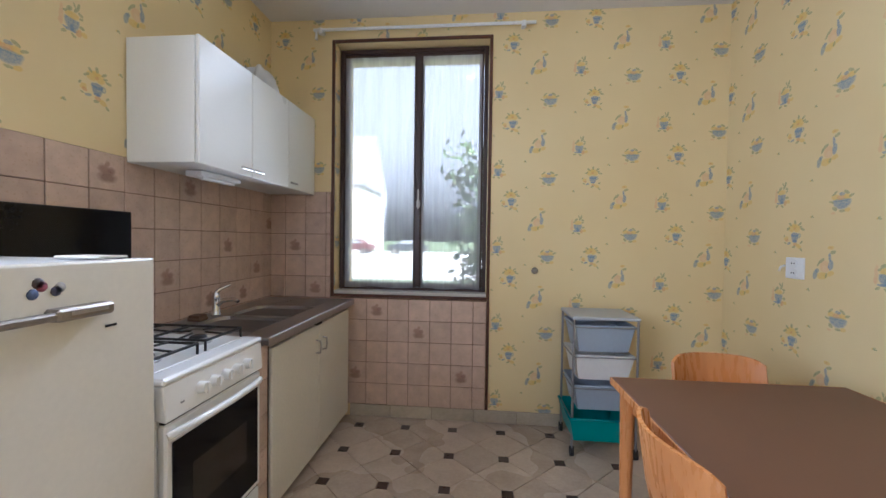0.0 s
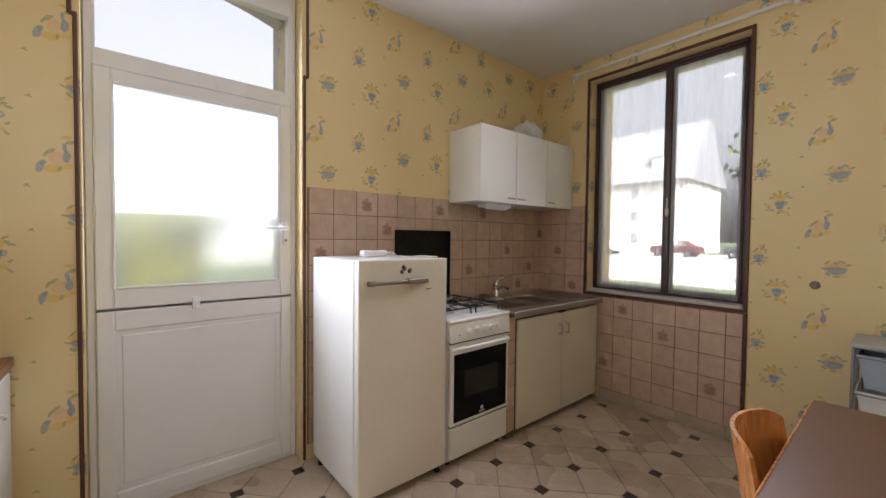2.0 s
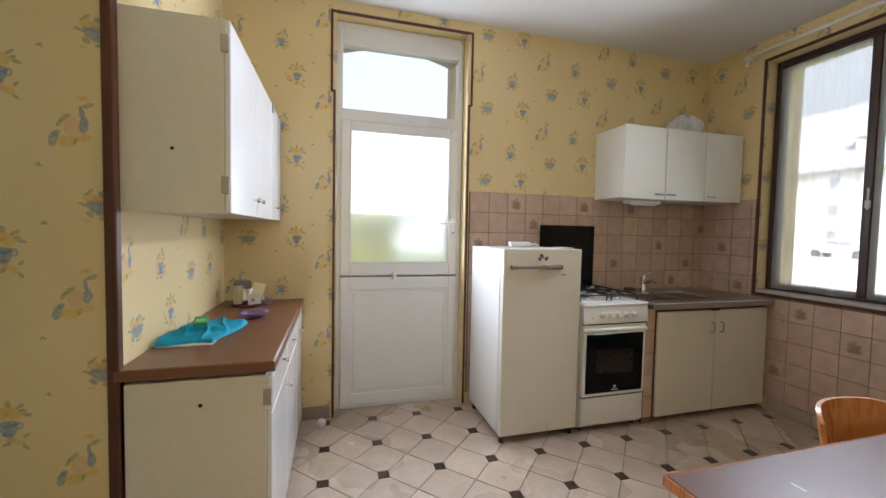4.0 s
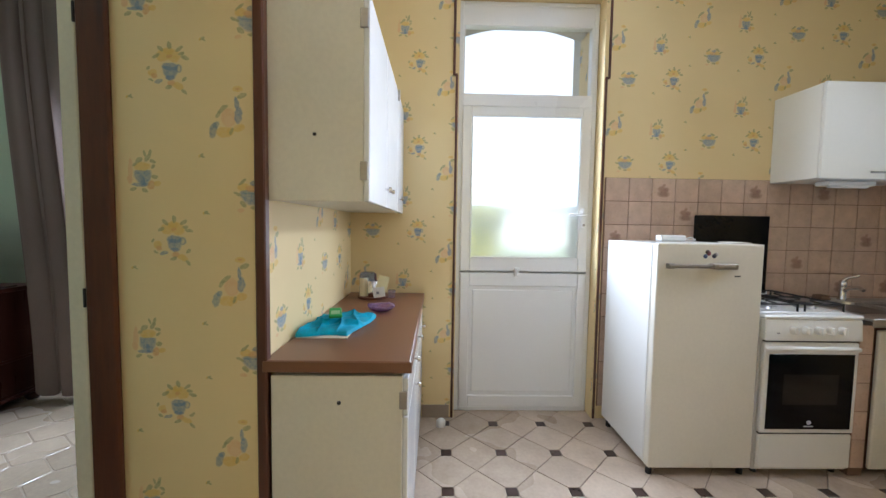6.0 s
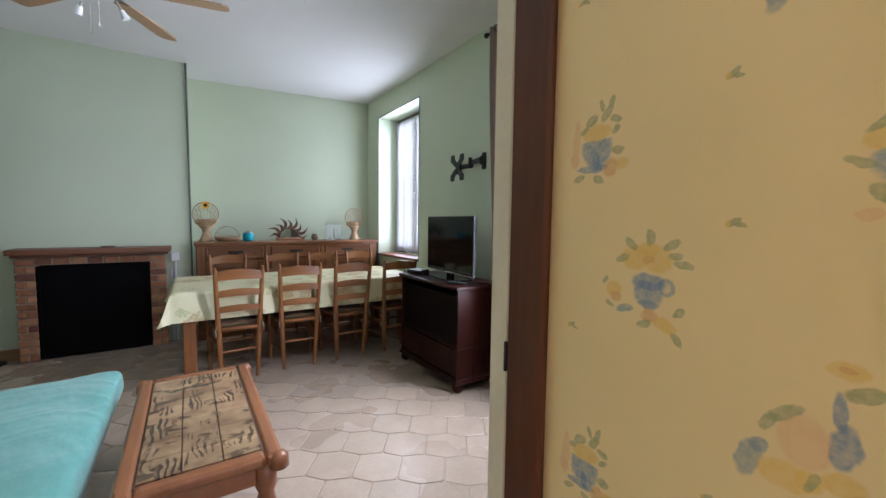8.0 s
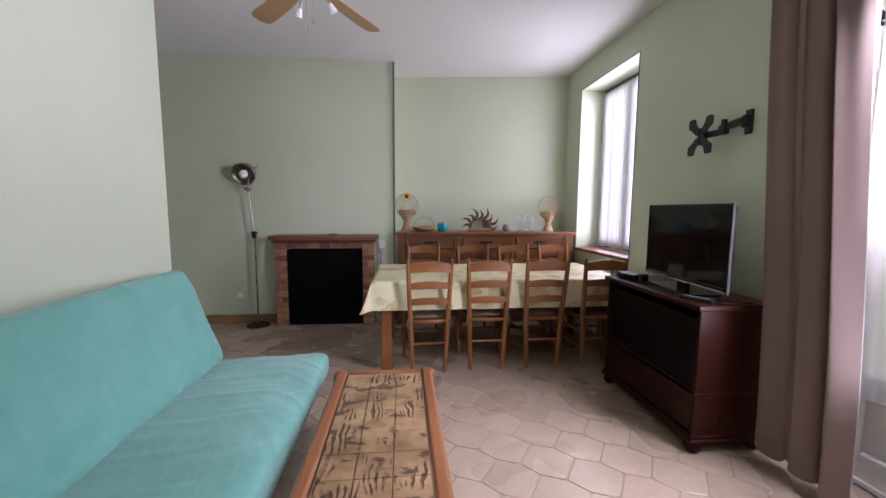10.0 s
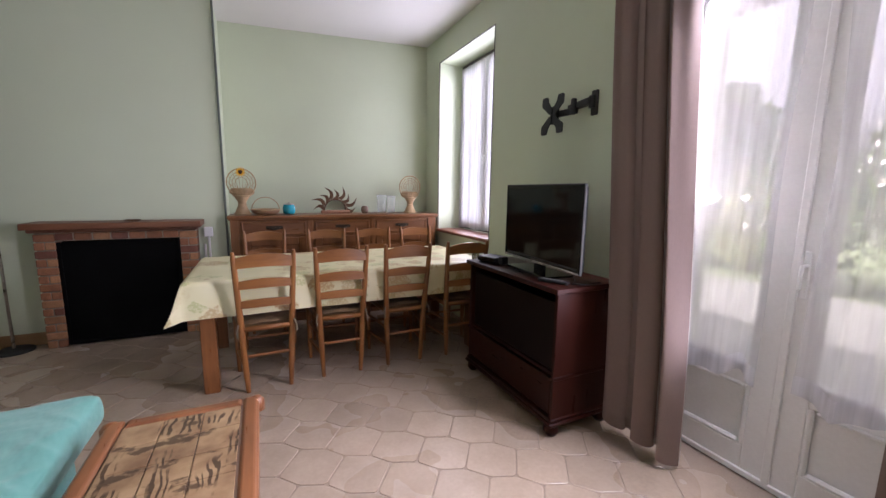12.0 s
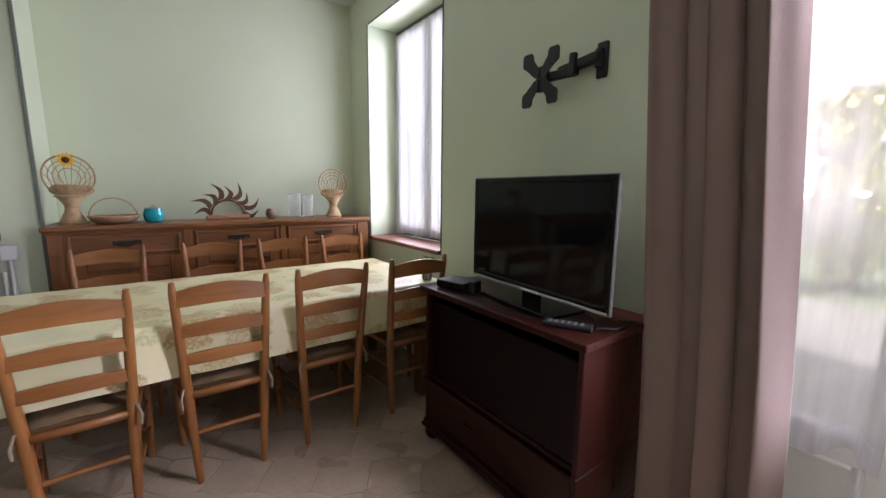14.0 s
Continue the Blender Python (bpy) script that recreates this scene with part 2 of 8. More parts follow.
def wallpaper():
    """Cream yellow paper printed with jugs, bowls, bottles and fruit."""
    m = Mat("wallpaper")
    geo = m.node("ShaderNodeNewGeometry")
    P, N = geo.outputs["Position"], geo.outputs["True Normal"]
    m.pos = P
    p, n = m.node("ShaderNodeSeparateXYZ", Vector=P).outputs, m.node("ShaderNodeSeparateXYZ", Vector=N).outputs
    u = m.math("SUBTRACT", m.math("MULTIPLY", n[0], p[1]), m.math("MULTIPLY", n[1], p[0]))
    W, Hh, DROP = 0.55, 0.54, 0.155
    wob = m.noise(55.0, 2.0)
    wob2 = m.noise(62.0, 2.0)
    reveal = m.math("MULTIPLY", m.math("MAXIMUM", n[0], 0.0), m.math("GREATER_THAN", p[0], -0.3))
    u = m.math("ADD", m.math("ADD", u, m.math("MULTIPLY", reveal, 0.168)), 5.5 + 0.27)
    col = m.math("FLOOR", m.math("DIVIDE", u, W))
    cu = m.math("ADD", m.math("SUBTRACT", u, m.math("MULTIPLY", col, W)), m.math("MULTIPLY", m.math("SUBTRACT", wob, 0.5), 0.009))
    v = m.math("SUBTRACT", m.math("ADD", p[2], m.math("ADD", m.math("MULTIPLY", m.math("MAXIMUM", n[1], 0.0), 0.08), 8.0)), m.math("MULTIPLY", col, DROP))
    v = m.math("ADD", v, m.math("MULTIPLY", reveal, 0.412))
    v = m.math("ADD", v, m.math("MULTIPLY", m.math("SUBTRACT", wob2, 0.5), 0.009))
    BLUE, SLATE, YEL, GRN, ORA, PEACH = (0.16, 0.25, 0.38), (0.21, 0.28, 0.33), (0.72, 0.49, 0.12), (0.31, 0.32, 0.16), (0.66, 0.36, 0.15), (0.73, 0.47, 0.25)
    # each shape: place, half sizes, turn in degrees, ink; a height in the seventh place cuts it off level
    jug = [(-0.020, 0.046, 0.023, 0.019, 10, YEL), (0.012, 0.046, 0.022, 0.020, -15, YEL), (-0.003, 0.060, 0.016, 0.012, 0, YEL), (-0.002, 0.044, 0.010, 0.006, 20, ORA),
           (-0.042, 0.044, 0.013, 0.006, 30, GRN), (-0.028, 0.066, 0.012, 0.006, -40, GRN), (0.000, 0.077, 0.007, 0.012, 10, GRN), (0.030, 0.067, 0.013, 0.006, 35, GRN), (0.047, 0.040, 0.014, 0.006, -15, GRN), (0.036, 0.052, 0.010, 0.005, 10, GRN),
           (0.026, 0.007, 0.011, 0.013, 0, SLATE), (0.026, 0.007, 0.006, 0.008, 0, (0.74, 0.60, 0.33)),
           (0.0, 0.012, 0.025, 0.012, 0, BLUE), (0.0, 0.010, 0.0235, 0.038, 0, BLUE, 0.012), (0.0, -0.022, 0.016, 0.006, 0, BLUE),
           (-0.055, -0.006, 0.014, 0.011, 30, YEL), (-0.050, -0.016, 0.010, 0.008, 0, ORA), (-0.036, -0.033, 0.014, 0.006, 15, SLATE), (-0.068, 0.006, 0.008, 0.004, 50, GRN), (-0.060, -0.030, 0.009, 0.004, -30, GRN),
           (0.003, -0.037, 0.012, 0.010, 0, ORA), (0.025, -0.047, 0.017, 0.010, -25, YEL), (-0.004, -0.050, 0.012, 0.006, 20, GRN), (0.042, -0.064, 0.011, 0.005, -45, GRN), (0.043, -0.026, 0.010, 0.005, 40, GRN)]
    goblet = [(-0.038, 0.008, 0.0075, 0.040, -2, PEACH), (-0.040, -0.018, 0.010, 0.014, 0, PEACH), (0.0, 0.000, 0.027, 0.036, 0, BLUE, 0.010), (0.0, 0.022, 0.026, 0.014, 4, YEL), (0.0, -0.024, 0.007, 0.014, 0, BLUE), (-0.010, -0.036, 0.024, 0.0055, -4, BLUE), (0.010, -0.034, 0.012, 0.005, 0, BLUE),
              (-0.010, 0.042, 0.013, 0.008, 35, GRN), (0.018, 0.050, 0.015, 0.007, 55, GRN), (0.024, 0.066, 0.011, 0.005, 70, GRN), (0.008, 0.064, 0.010, 0.004, 110, GRN), (-0.024, 0.028, 0.009, 0.005, 30, GRN), (0.033, 0.038, 0.010, 0.006, -20, GRN), (0.034, 0.022, 0.009, 0.005, 40, GRN),
              (0.026, -0.036, 0.011, 0.015, -15, ORA), (0.045, -0.032, 0.012, 0.009, 10, YEL), (0.037, -0.010, 0.011, 0.007, 0, GRN), (-0.030, -0.050, 0.011, 0.006, 25, GRN), (0.006, -0.053, 0.011, 0.006, -25, GRN)]
    bottle = [(0.004, 0.007, 0.027, 0.032, 8, PEACH), (0.006, -0.004, 0.016, 0.016, 0, (0.76, 0.56, 0.32)), (0.039, 0.016, 0.013, 0.028, -4, BLUE), (0.033, 0.056, 0.0075, 0.022, 6, BLUE), (0.051, 0.083, 0.017, 0.009, 20, GRN), (0.037, 0.106, 0.018, 0.010, 0, YEL), (0.037, 0.106, 0.008, 0.004, 0, ORA),
              (-0.016, 0.036, 0.022, 0.008, 38, GRN), (-0.032, 0.018, 0.014, 0.006, 60, GRN), (-0.050, -0.038, 0.013, 0.028, -14, SLATE), (-0.040, -0.018, 0.010, 0.012, -40, SLATE),
              (-0.012, -0.044, 0.028, 0.019, 0, YEL), (0.010, -0.040, 0.014, 0.014, 0, YEL), (0.040, -0.028, 0.020, 0.013, 18, YEL), (0.014, -0.040, 0.006, 0.014, -20, GRN)]
    basin = [(0.0, 0.006, 0.045, 0.042, 0, BLUE, 0.004), (0.0, 0.006, 0.044, 0.007, 0, SLATE), (-0.034, 0.022, 0.018, 0.013, 10, YEL), (-0.004, 0.018, 0.022, 0.012, 5, ORA), (0.024, 0.020, 0.018, 0.012, -10, YEL), (0.0, 0.034, 0.014, 0.008, 0, SLATE), (-0.036, 0.038, 0.017, 0.005, 40, GRN), (0.022, 0.040, 0.016, 0.007, -30, GRN), (0.046, 0.024, 0.014, 0.006, 20, GRN),
             (-0.052, 0.000, 0.015, 0.005, -20, GRN), (-0.035, -0.032, 0.014, 0.008, -40, GRN), (-0.042, -0.052, 0.012, 0.006, 0, PEACH), (0.002, -0.044, 0.015, 0.006, 0, GRN), (0.028, -0.040, 0.014, 0.009, 10, YEL)]
    sprig = [(0.0, 0.0, 0.009, 0.004, 35, GRN), (0.006, -0.004, 0.007, 0.003, -20, GRN), (-0.006, -0.002, 0.005, 0.003, 70, YEL)]
    bottle = [(a * 0.9, b * 0.9 - 0.004, rx * 0.92, ry * 0.92, *rest) for a, b, rx, ry, *rest in bottle]
    motifs = {(0.18, 0.30): jug, (0.085, 0.52): goblet, (0.355, 0.157): bottle, (0.435, 0.46): basin, (0.28, 0.40): sprig, (0.27, 0.04): sprig, (0.05, 0.22): sprig}
    stain = m.noise(0.9, 4.0)
    grain = m.noise(220.0, 2.0, (1, 1, 0.25))
    c = m.mix(m.ramp(stain, 0.0, 1.0), (0.73, 0.572, 0.292), (0.805, 0.66, 0.365))
    bleed = m.noise(120.0, 2.0)
    for (mx, my), shapes in motifs.items():
        dv = m.math("SUBTRACT", m.math("WRAP", m.math("SUBTRACT", v, my), Hh * 0.5, -Hh * 0.5), 0.0)
        q = m.node("ShaderNodeCombineXYZ", X=m.math("SUBTRACT", cu, mx), Y=dv, Z=0.0).outputs[0]
        for i, shape in enumerate(shapes):
            if i % 4 == 0:   # each ink settles a hair off the one printed before it
                at = m.vmath("MULTIPLY_ADD", c, (0.0003, 0.0003, 0), q)
            a, b, rx, ry, turn, ink = shape[:6]
            mp = m.node("ShaderNodeMapping", Vector=at, Location=(a, b, 0), Rotation=(0, 0, radians(turn)), Scale=(rx, ry, 1))
            mp.vector_type = "TEXTURE"
            d = m.vmath("LENGTH", mp.outputs[0])
            f = m.math("MULTIPLY", m.ramp(d, 1.0, 0.0, 0.86, 1.10), m.ramp(bleed, 0.48, 0.84))
            if len(shape) > 6:
                f = m.math("MULTIPLY", f, m.ramp(dv, 1.0, 0.0, shape[6] - 0.001, shape[6] + 0.001))
            c = m.mix(f, c, ink)
    m.colour(c)
    m.set(Roughness=0.62)
    m.bump(grain, 0.25, 0.0008)
    return m.mat


def tile_face(name, base, motif=False, rough=0.3):
    """Glazed wall tile, mottled, each a little different; some printed with a basket."""
    m = Mat(name)
    r = m.node("ShaderNodeObjectInfo").outputs["Random"]
    a, f = m.noise(14.0, 4.0), m.noise(90.0, 3.0)
    k = m.math("MULTIPLY", m.ramp(a, 0.86, 1.08), m.ramp(r, 0.9, 1.08, 0, 1))
    c = m.mix(1.0, base, m.node("ShaderNodeCombineXYZ", X=k, Y=k, Z=k).outputs[0], "MULTIPLY")
    if motif:
        o = m.node("ShaderNodeTexCoord").outputs["Object"]
        o = m.vmath("ADD", o, m.vmath("MULTIPLY", m.node("ShaderNodeTexNoise", Vector=o, Scale=50.0).outputs["Color"], (0.012, 0.012, 0)))
        for a0, b0, rx, ry, ink in ((0.0, -0.022, 0.042, 0.022, (0.22, 0.12, 0.08)), (-0.012, 0.01, 0.026, 0.02, (0.30, 0.16, 0.11)), (0.02, 0.006, 0.02, 0.016, (0.25, 0.13, 0.10)), (0.004, 0.034, 0.012, 0.012, (0.34, 0.2, 0.14))):
            d = m.vmath("LENGTH", m.vmath("MULTIPLY_ADD", o, (1 / rx, 1 / ry, 0), (-a0 / rx - 0.1, -b0 / ry - 0.1, 0)))
            c = m.mix(m.math("MULTIPLY", m.ramp(d, 1.0, 0.0, 0.6, 1.2), 0.75), c, ink)
    m.colour(c)
    m.put(m.b.inputs["Roughness"], m.ramp(f, rough - 0.06, rough + 0.12))
    m.bump(a, 0.1, 0.002)
    return m.mat


def stone_tile(name, base, dark, rough=0.35, each=0.12):
    """Floor tile with a cloudy stone print."""
    m = Mat(name)
    r = m.node("ShaderNodeObjectInfo").outputs["Random"]
    ri = m.node("ShaderNodeNewGeometry").outputs["Random Per Island"]
    off = m.vmath("ADD", m.place(), m.node("ShaderNodeCombineXYZ", X=m.math("MULTIPLY", r, 7.0), Y=m.math("MULTIPLY", ri, 3.0), Z=0.0).outputs[0])
    a = m.noise(6.0, 5.0, vec=off, rough=0.65)
    f = m.noise(55.0, 3.0)
    wear = m.noise(1.1, 3.0)
    c = m.mix(m.ramp(a, 0, 1, 0.22, 0.78), dark, base)
    rr = m.math("FRACT", m.math("ADD", r, ri))
    k = m.math("MULTIPLY", m.math("MULTIPLY", m.ramp(rr, 1 - each, 1 + each * 0.6, 0, 1), m.ramp(f, 0.94, 1.05)), m.ramp(wear, 0.9, 1.05))
    m.colour(m.mix(1.0, c, m.node("ShaderNodeCombineXYZ", X=k, Y=k, Z=k).outputs[0], "MULTIPLY"))
    m.put(m.b.inputs["Roughness"], m.ramp(wear, rough - 0.08, rough + 0.14))
    m.bump(a, 0.12, 0.002)
    return m.mat


def see_through(name, clear, body, tint=(0.9, 0.92, 0.93), glossy=0.0, weave=0.0):
    """Thin cloth or glass: part of the light goes straight on, part is scattered."""
    m = Mat(name)
    t = m.t
    out = t.nodes["Material Output"]
    tr = m.node("ShaderNodeBsdfTransparent", Color=(1, 1, 1, 1))
    mixer = m.node("ShaderNodeMixShader")
    if body == "cloth":
        a = m.node("ShaderNodeBsdfTranslucent", Color=(*tint, 1))
        b = m.node("ShaderNodeBsdfDiffuse", Color=(*tint, 1))
        other = m.node("ShaderNodeMixShader", i0=0.4)
        t.links.new(a.outputs[0], other.inputs[1])
        t.links.new(b.outputs[0], other.inputs[2])
        fold = m.noise(26.0, 3.0, (1, 1, 0.05))
        m.put(mixer.inputs[0], m.ramp(fold, 1 - clear - weave, 1 - clear + weave))
    else:
        other = m.node("ShaderNodeBsdfGlossy", Roughness=0.02)
        fr = m.node("ShaderNodeFresnel", IOR=1.45)
        m.put(mixer.inputs[0], m.math("MULTIPLY", fr.outputs[0], 0.9))
    t.links.new(tr.outputs[0], mixer.inputs[1])
    t.links.new(other.outputs[0], mixer.inputs[2])
    t.links.new(mixer.outputs[0], out.inputs["Surface"])
    return m.mat


WALLPAPER = wallpaper()
WHITE_CEIL = plain("ceiling_paint", (0.74, 0.72, 0.70), 0.8, vary=0.05, big=0.8, fine=140, bump=0.25)
GREEN_WALL = plain("green_paint", (0.56, 0.62, 0.465), 0.55, vary=0.07, big=0.7, fine=160, bump=0.3)
CREAM = plain("cream_paint", (0.70, 0.64, 0.50), 0.45, vary=0.08)
BROWN_TRIM = wood("brown_trim", (0.06, 0.02, 0.011), (0.125, 0.044, 0.022), 0.35, "z")
DARK_DOORWOOD = wood("dark_doorwood", (0.05, 0.016, 0.008), (0.13, 0.042, 0.016), 0.36, "z", 7.0, Specular_IOR_Level=0.25)
PVC = plain("white_pvc", (0.80, 0.80, 0.80), 0.3, vary=0.015, bump=0.05)
WHITE_LAM = plain("white_laminate", (0.78, 0.77, 0.72), 0.3, vary=0.02, big=0.8, bump=0.02)
CREAM_LAM = plain("cream_laminate", (0.71, 0.67, 0.57), 0.36, vary=0.07, bump=0.08)
ENAMEL = plain("white_enamel", (0.80, 0.79, 0.76), 0.3, vary=0.02, bump=0.02)
STEEL = plain("brushed_steel", (0.45, 0.43, 0.41), 0.3, 1.0, vary=0.15, big=6, fine=150, bump=0.1, stretch=(1, 0.1, 1))
CHROME = plain("chrome", (0.75, 0.75, 0.76), 0.12, 1.0, vary=0.05, bump=0.0)
BLACK_GLOSS = plain("black_gloss", (0.006, 0.006, 0.007), 0.08, vary=0.1, bump=0.0, Specular_IOR_Level=0.2)
BLACK_MAT = plain("black_matt", (0.012, 0.012, 0.013), 0.5, vary=0.15)
IRON = plain("cast_iron", (0.02, 0.019, 0.018), 0.55, 0.3, vary=0.2, bump=0.3)
BROWN_TOP = plain("brown_laminate", (0.18, 0.078, 0.038), 0.34, vary=0.05, big=0.7, fine=150, bump=0.02, dist=0.0005)
TABLE_TOP = plain("table_laminate", (0.115, 0.050, 0.026), 0.42, vary=0.05, big=0.7, fine=150, bump=0.02, dist=0.0005)
BEECH = wood("varnished_beech", (0.42, 0.15, 0.04), (0.62, 0.27, 0.085), 0.28, "z", 6.0)
OAK_Z = wood("chair_oak_upright", (0.15, 0.050, 0.012), (0.30, 0.120, 0.032), 0.38, "z", 8.0)
OAK_X = wood("chair_oak_across", (0.15, 0.050, 0.012), (0.30, 0.120, 0.032), 0.38, "x", 8.0)
BUFFET_X = wood("buffet_oak", (0.10, 0.034, 0.010), (0.24, 0.09, 0.027), 0.35, "x", 6.0)
BUFFET_Z = wood("buffet_oak_upright", (0.10, 0.034, 0.010), (0.24, 0.09, 0.027), 0.35, "z", 6.0)
MAHOG = wood("mahogany", (0.015, 0.004, 0.003), (0.046, 0.011, 0.0065), 0.34, "y", 3.0, Specular_IOR_Level=0.14)
MAHOG_Z = wood("mahogany_upright", (0.015, 0.004, 0.003), (0.046, 0.011, 0.0065), 0.34, "z", 3.0, Specular_IOR_Level=0.14)
COFFEE_WOOD = wood("coffee_table_oak", (0.15, 0.05, 0.018), (0.30, 0.115, 0.042), 0.35, "y", 7.0)
WALL_TILE = tile_face("pink_tile", (0.58, 0.42, 0.325))
DECOR_TILE = tile_face("printed_tile", (0.58, 0.42, 0.325), True)
GROUT = plain("wall_grout", (0.20, 0.125, 0.085), 0.9, vary=0.2, fine=200)
K_TILE = stone_tile("kitchen_floor_tile", (0.60, 0.49, 0.385), (0.44, 0.345, 0.26), 0.26, 0.1)
K_DOT = plain("dark_inlay", (0.055, 0.028, 0.02), 0.3, vary=0.25, big=20, each=0.25)
F_GROUT = plain("floor_grout", (0.36, 0.29, 0.225), 0.9, vary=0.2, fine=150)
SKIRT_TILE = stone_tile("skirting_tile", (0.55, 0.47, 0.36), (0.40, 0.34, 0.25), 0.4, 0.1)
L_TILE = stone_tile("living_floor_tile", (0.42, 0.325, 0.24), (0.31, 0.235, 0.168), 0.26, 0.12)
L_GROUT = plain("living_grout", (0.31, 0.24, 0.18), 0.9, vary=0.2, fine=150)
CLEAR = see_through("window_glass", 1.0, "glass")
SHEER = see_through("sheer_voile", 0.34, "cloth", (0.88, 0.88, 0.93), weave=0.14)
GARDEN_SHEER = see_through("garden_voile", 0.42, "cloth", (0.93, 0.93, 0.96), weave=0.08)
LACE = see_through("sheer_lace", 0.62, "cloth", (0.92, 0.93, 0.96), weave=0.06)
PLASTER_OUT = plain("outside_render", (0.62, 0.58, 0.52), 0.9, vary=0.15, fine=40, bump=0.4)

# ---- rooms ----
KX0, KX1, KY0, KY1, KZ = -1.30, 1.87, -1.08, 2.86, 2.87      # kitchen
LX0, LX1, LY0, LY1, LZ = -1.65, 1.95, -6.15, -1.68, 2.985    # living room
LX2 = 3.6                                                     # its wider end

structure("floor_kitchen", M().box(KX0 - 0.25, KX1 + 0.2, KY0 - 0.6, KY1 + 0.2, -0.12, -0.006), F_GROUT, "beige grout bed under the kitchen floor tiles", "floor")
structure("floor_living", M().box(LX0 - 0.2, LX2 + 0.2, -6.9, -1.68, -0.12, -0.004), L_GROUT, "brown grout bed under the living room tiles", "floor")
structure("ceiling_kitchen", M().box(KX0 - 0.1, KX1 + 0.1, KY0 - 0.1, KY1 + 0.1, KZ, 3.15), WHITE_CEIL, "plain white painted kitchen ceiling", "ceiling")
structure("ceiling_living", M().box(LX0 - 0.1, LX2 + 0.1, -6.9, LY1 + 0.1, LZ, 3.2), WHITE_CEIL, "plain white painted living room ceiling", "ceiling")

# kitchen, wall with the back door: wider opening above the leaf
DY0, DY1, DZ = -0.405, 0.575, 2.79
w = M()
w.box(-1.75, KX0, KY0 - 0.05, DY0 + 0.02, -0.1, KZ).box(-1.75, KX0, DY1 - 0.02, KY1 + 0.0, -0.1, KZ)
w.box(-1.75, KX0, DY0 + 0.02, DY1 - 0.02, DZ, KZ)
wall_kw = structure("wall_kitchen_west", w, WALLPAPER, "cream wallpaper printed with blue jugs, bowls and fruit", "wall")
# kitchen, wall with the window
WX0, WX1, WZ0, WZ1 = -0.812, 0.296, 0.902, 2.70
w = M()
w.box(KX0 - 0.45, WX0, KY1, KY1 + 0.4, -0.1, KZ).box(WX1, KX1 + 0.2, KY1, KY1 + 0.4, -0.1, KZ)
w.box(WX0, WX1, KY1, KY1 + 0.4, -0.1, WZ0).box(WX0, WX1, KY1, KY1 + 0.4, WZ1, KZ)
wall_kn = structure("wall_kitchen_north", w, WALLPAPER, "cream wallpaper printed with blue jugs, bowls and fruit", "wall")
structure("wall_kitchen_east", M().box(KX1, KX1 + 0.2, KY0 - 0.1, KY1, -0.1, KZ), WALLPAPER, "cream wallpaper printed with blue jugs, bowls and fruit", "wall")
# thick wall between the rooms, with the doorway
OX0, OX1, OZ = -0.012, 0.86, 2.36
w = M()
w.box(KX0, OX0, -1.60, KY0, -0.1, KZ).box(OX1, KX1, -1.60, KY0, -0.1, KZ).box(OX0, OX1, -1.60, KY0, OZ, KZ)
structure("wall_between_kitchen_side", w, WALLPAPER, "thick inner wall papered with blue jugs and fruit on cream", "wall")
w = M()
w.box(LX0, OX0 + 0.004, LY1, -1.604, -0.1, LZ).box(OX1, LX1 + 0.2, LY1, -1.604, -0.1, LZ).box(OX0 + 0.004, OX1, LY1, -1.604, OZ, LZ)
structure("wall_living_north", w, GREEN_WALL, "pale green painted living room wall beside the doorway", "wall")
# living room, wall with the window and the glazed doors
FY0, FY1, FZ = -3.25, -2.20, 2.74
VY0, VY1, VZ0, VZ1 = -5.985, -4.88, 0.895, 2.71
w = M()
w.box(-2.1, LX0, -6.9, VY0, -0.1, LZ).box(-2.1, LX0, VY1, FY0, -0.1, LZ).box(-2.1, LX0, FY1, LY1 + 0.04, -0.1, LZ)
w.box(-2.1, LX0, VY0, VY1, -0.1, VZ0 - 0.03).box(-2.1, LX0, VY0, VY1, VZ1, LZ).box(-2.1, LX0, FY0, FY1, FZ, LZ)
structure("wall_living_west", w, GREEN_WALL, "pale green painted wall with a deep window recess", "wall")
# far wall, a little out of square, and the chimney breast
structure("wall_living_south", M().prism([(-1.7, -6.35), (0.56, -6.67), (0.56, -6.9), (-1.7, -6.9)], -0.1, LZ), GREEN_WALL, "pale green painted wall behind the sideboard", "wall")
structure("wall_chimney_breast", M().box(0.516, LX2 + 0.1, -6.9, LY0, -0.1, LZ), GREEN_WALL, "pale green painted chimney breast", "wall")
structure("wall_living_east", M().box(LX1, LX1 + 0.2, -4.27, LY1 - 0.002, -0.1, LZ), GREEN_WALL, "pale green painted wall behind the sofa", "wall")
structure("wall_living_far_east", M().box(LX2, LX2 + 0.2, -6.15, -3.0, -0.1, LZ).box(LX1 + 0.2, LX2 + 0.2, -3.2, -3.0, -0.1, LZ), GREEN_WALL, "pale green painted end wall", "wall")

# dark corner bead up the chimney breast
structure("trim_chimney", M().box(0.505, 0.523, -6.146, -6.128, 0.0, LZ - 0.002, 0.002), plain("grey_bead", (0.10, 0.12, 0.10), 0.5), "dark grey corner bead on the chimney breast", "trim")
structure("trim_reveal_corner", M().box(OX0 - 0.018, OX0 + 0.016, -1.096, -1.062, 0.0, OZ - 0.004, 0.004), BROWN_TRIM, "dark brown wooden corner strip", "trim")
structure("trim_reveal_corner_far", M().box(OX1 - 0.016, OX1 + 0.018, -1.096, -1.062, 0.0, OZ - 0.004, 0.004), BROWN_TRIM, "dark brown wooden corner strip", "trim")

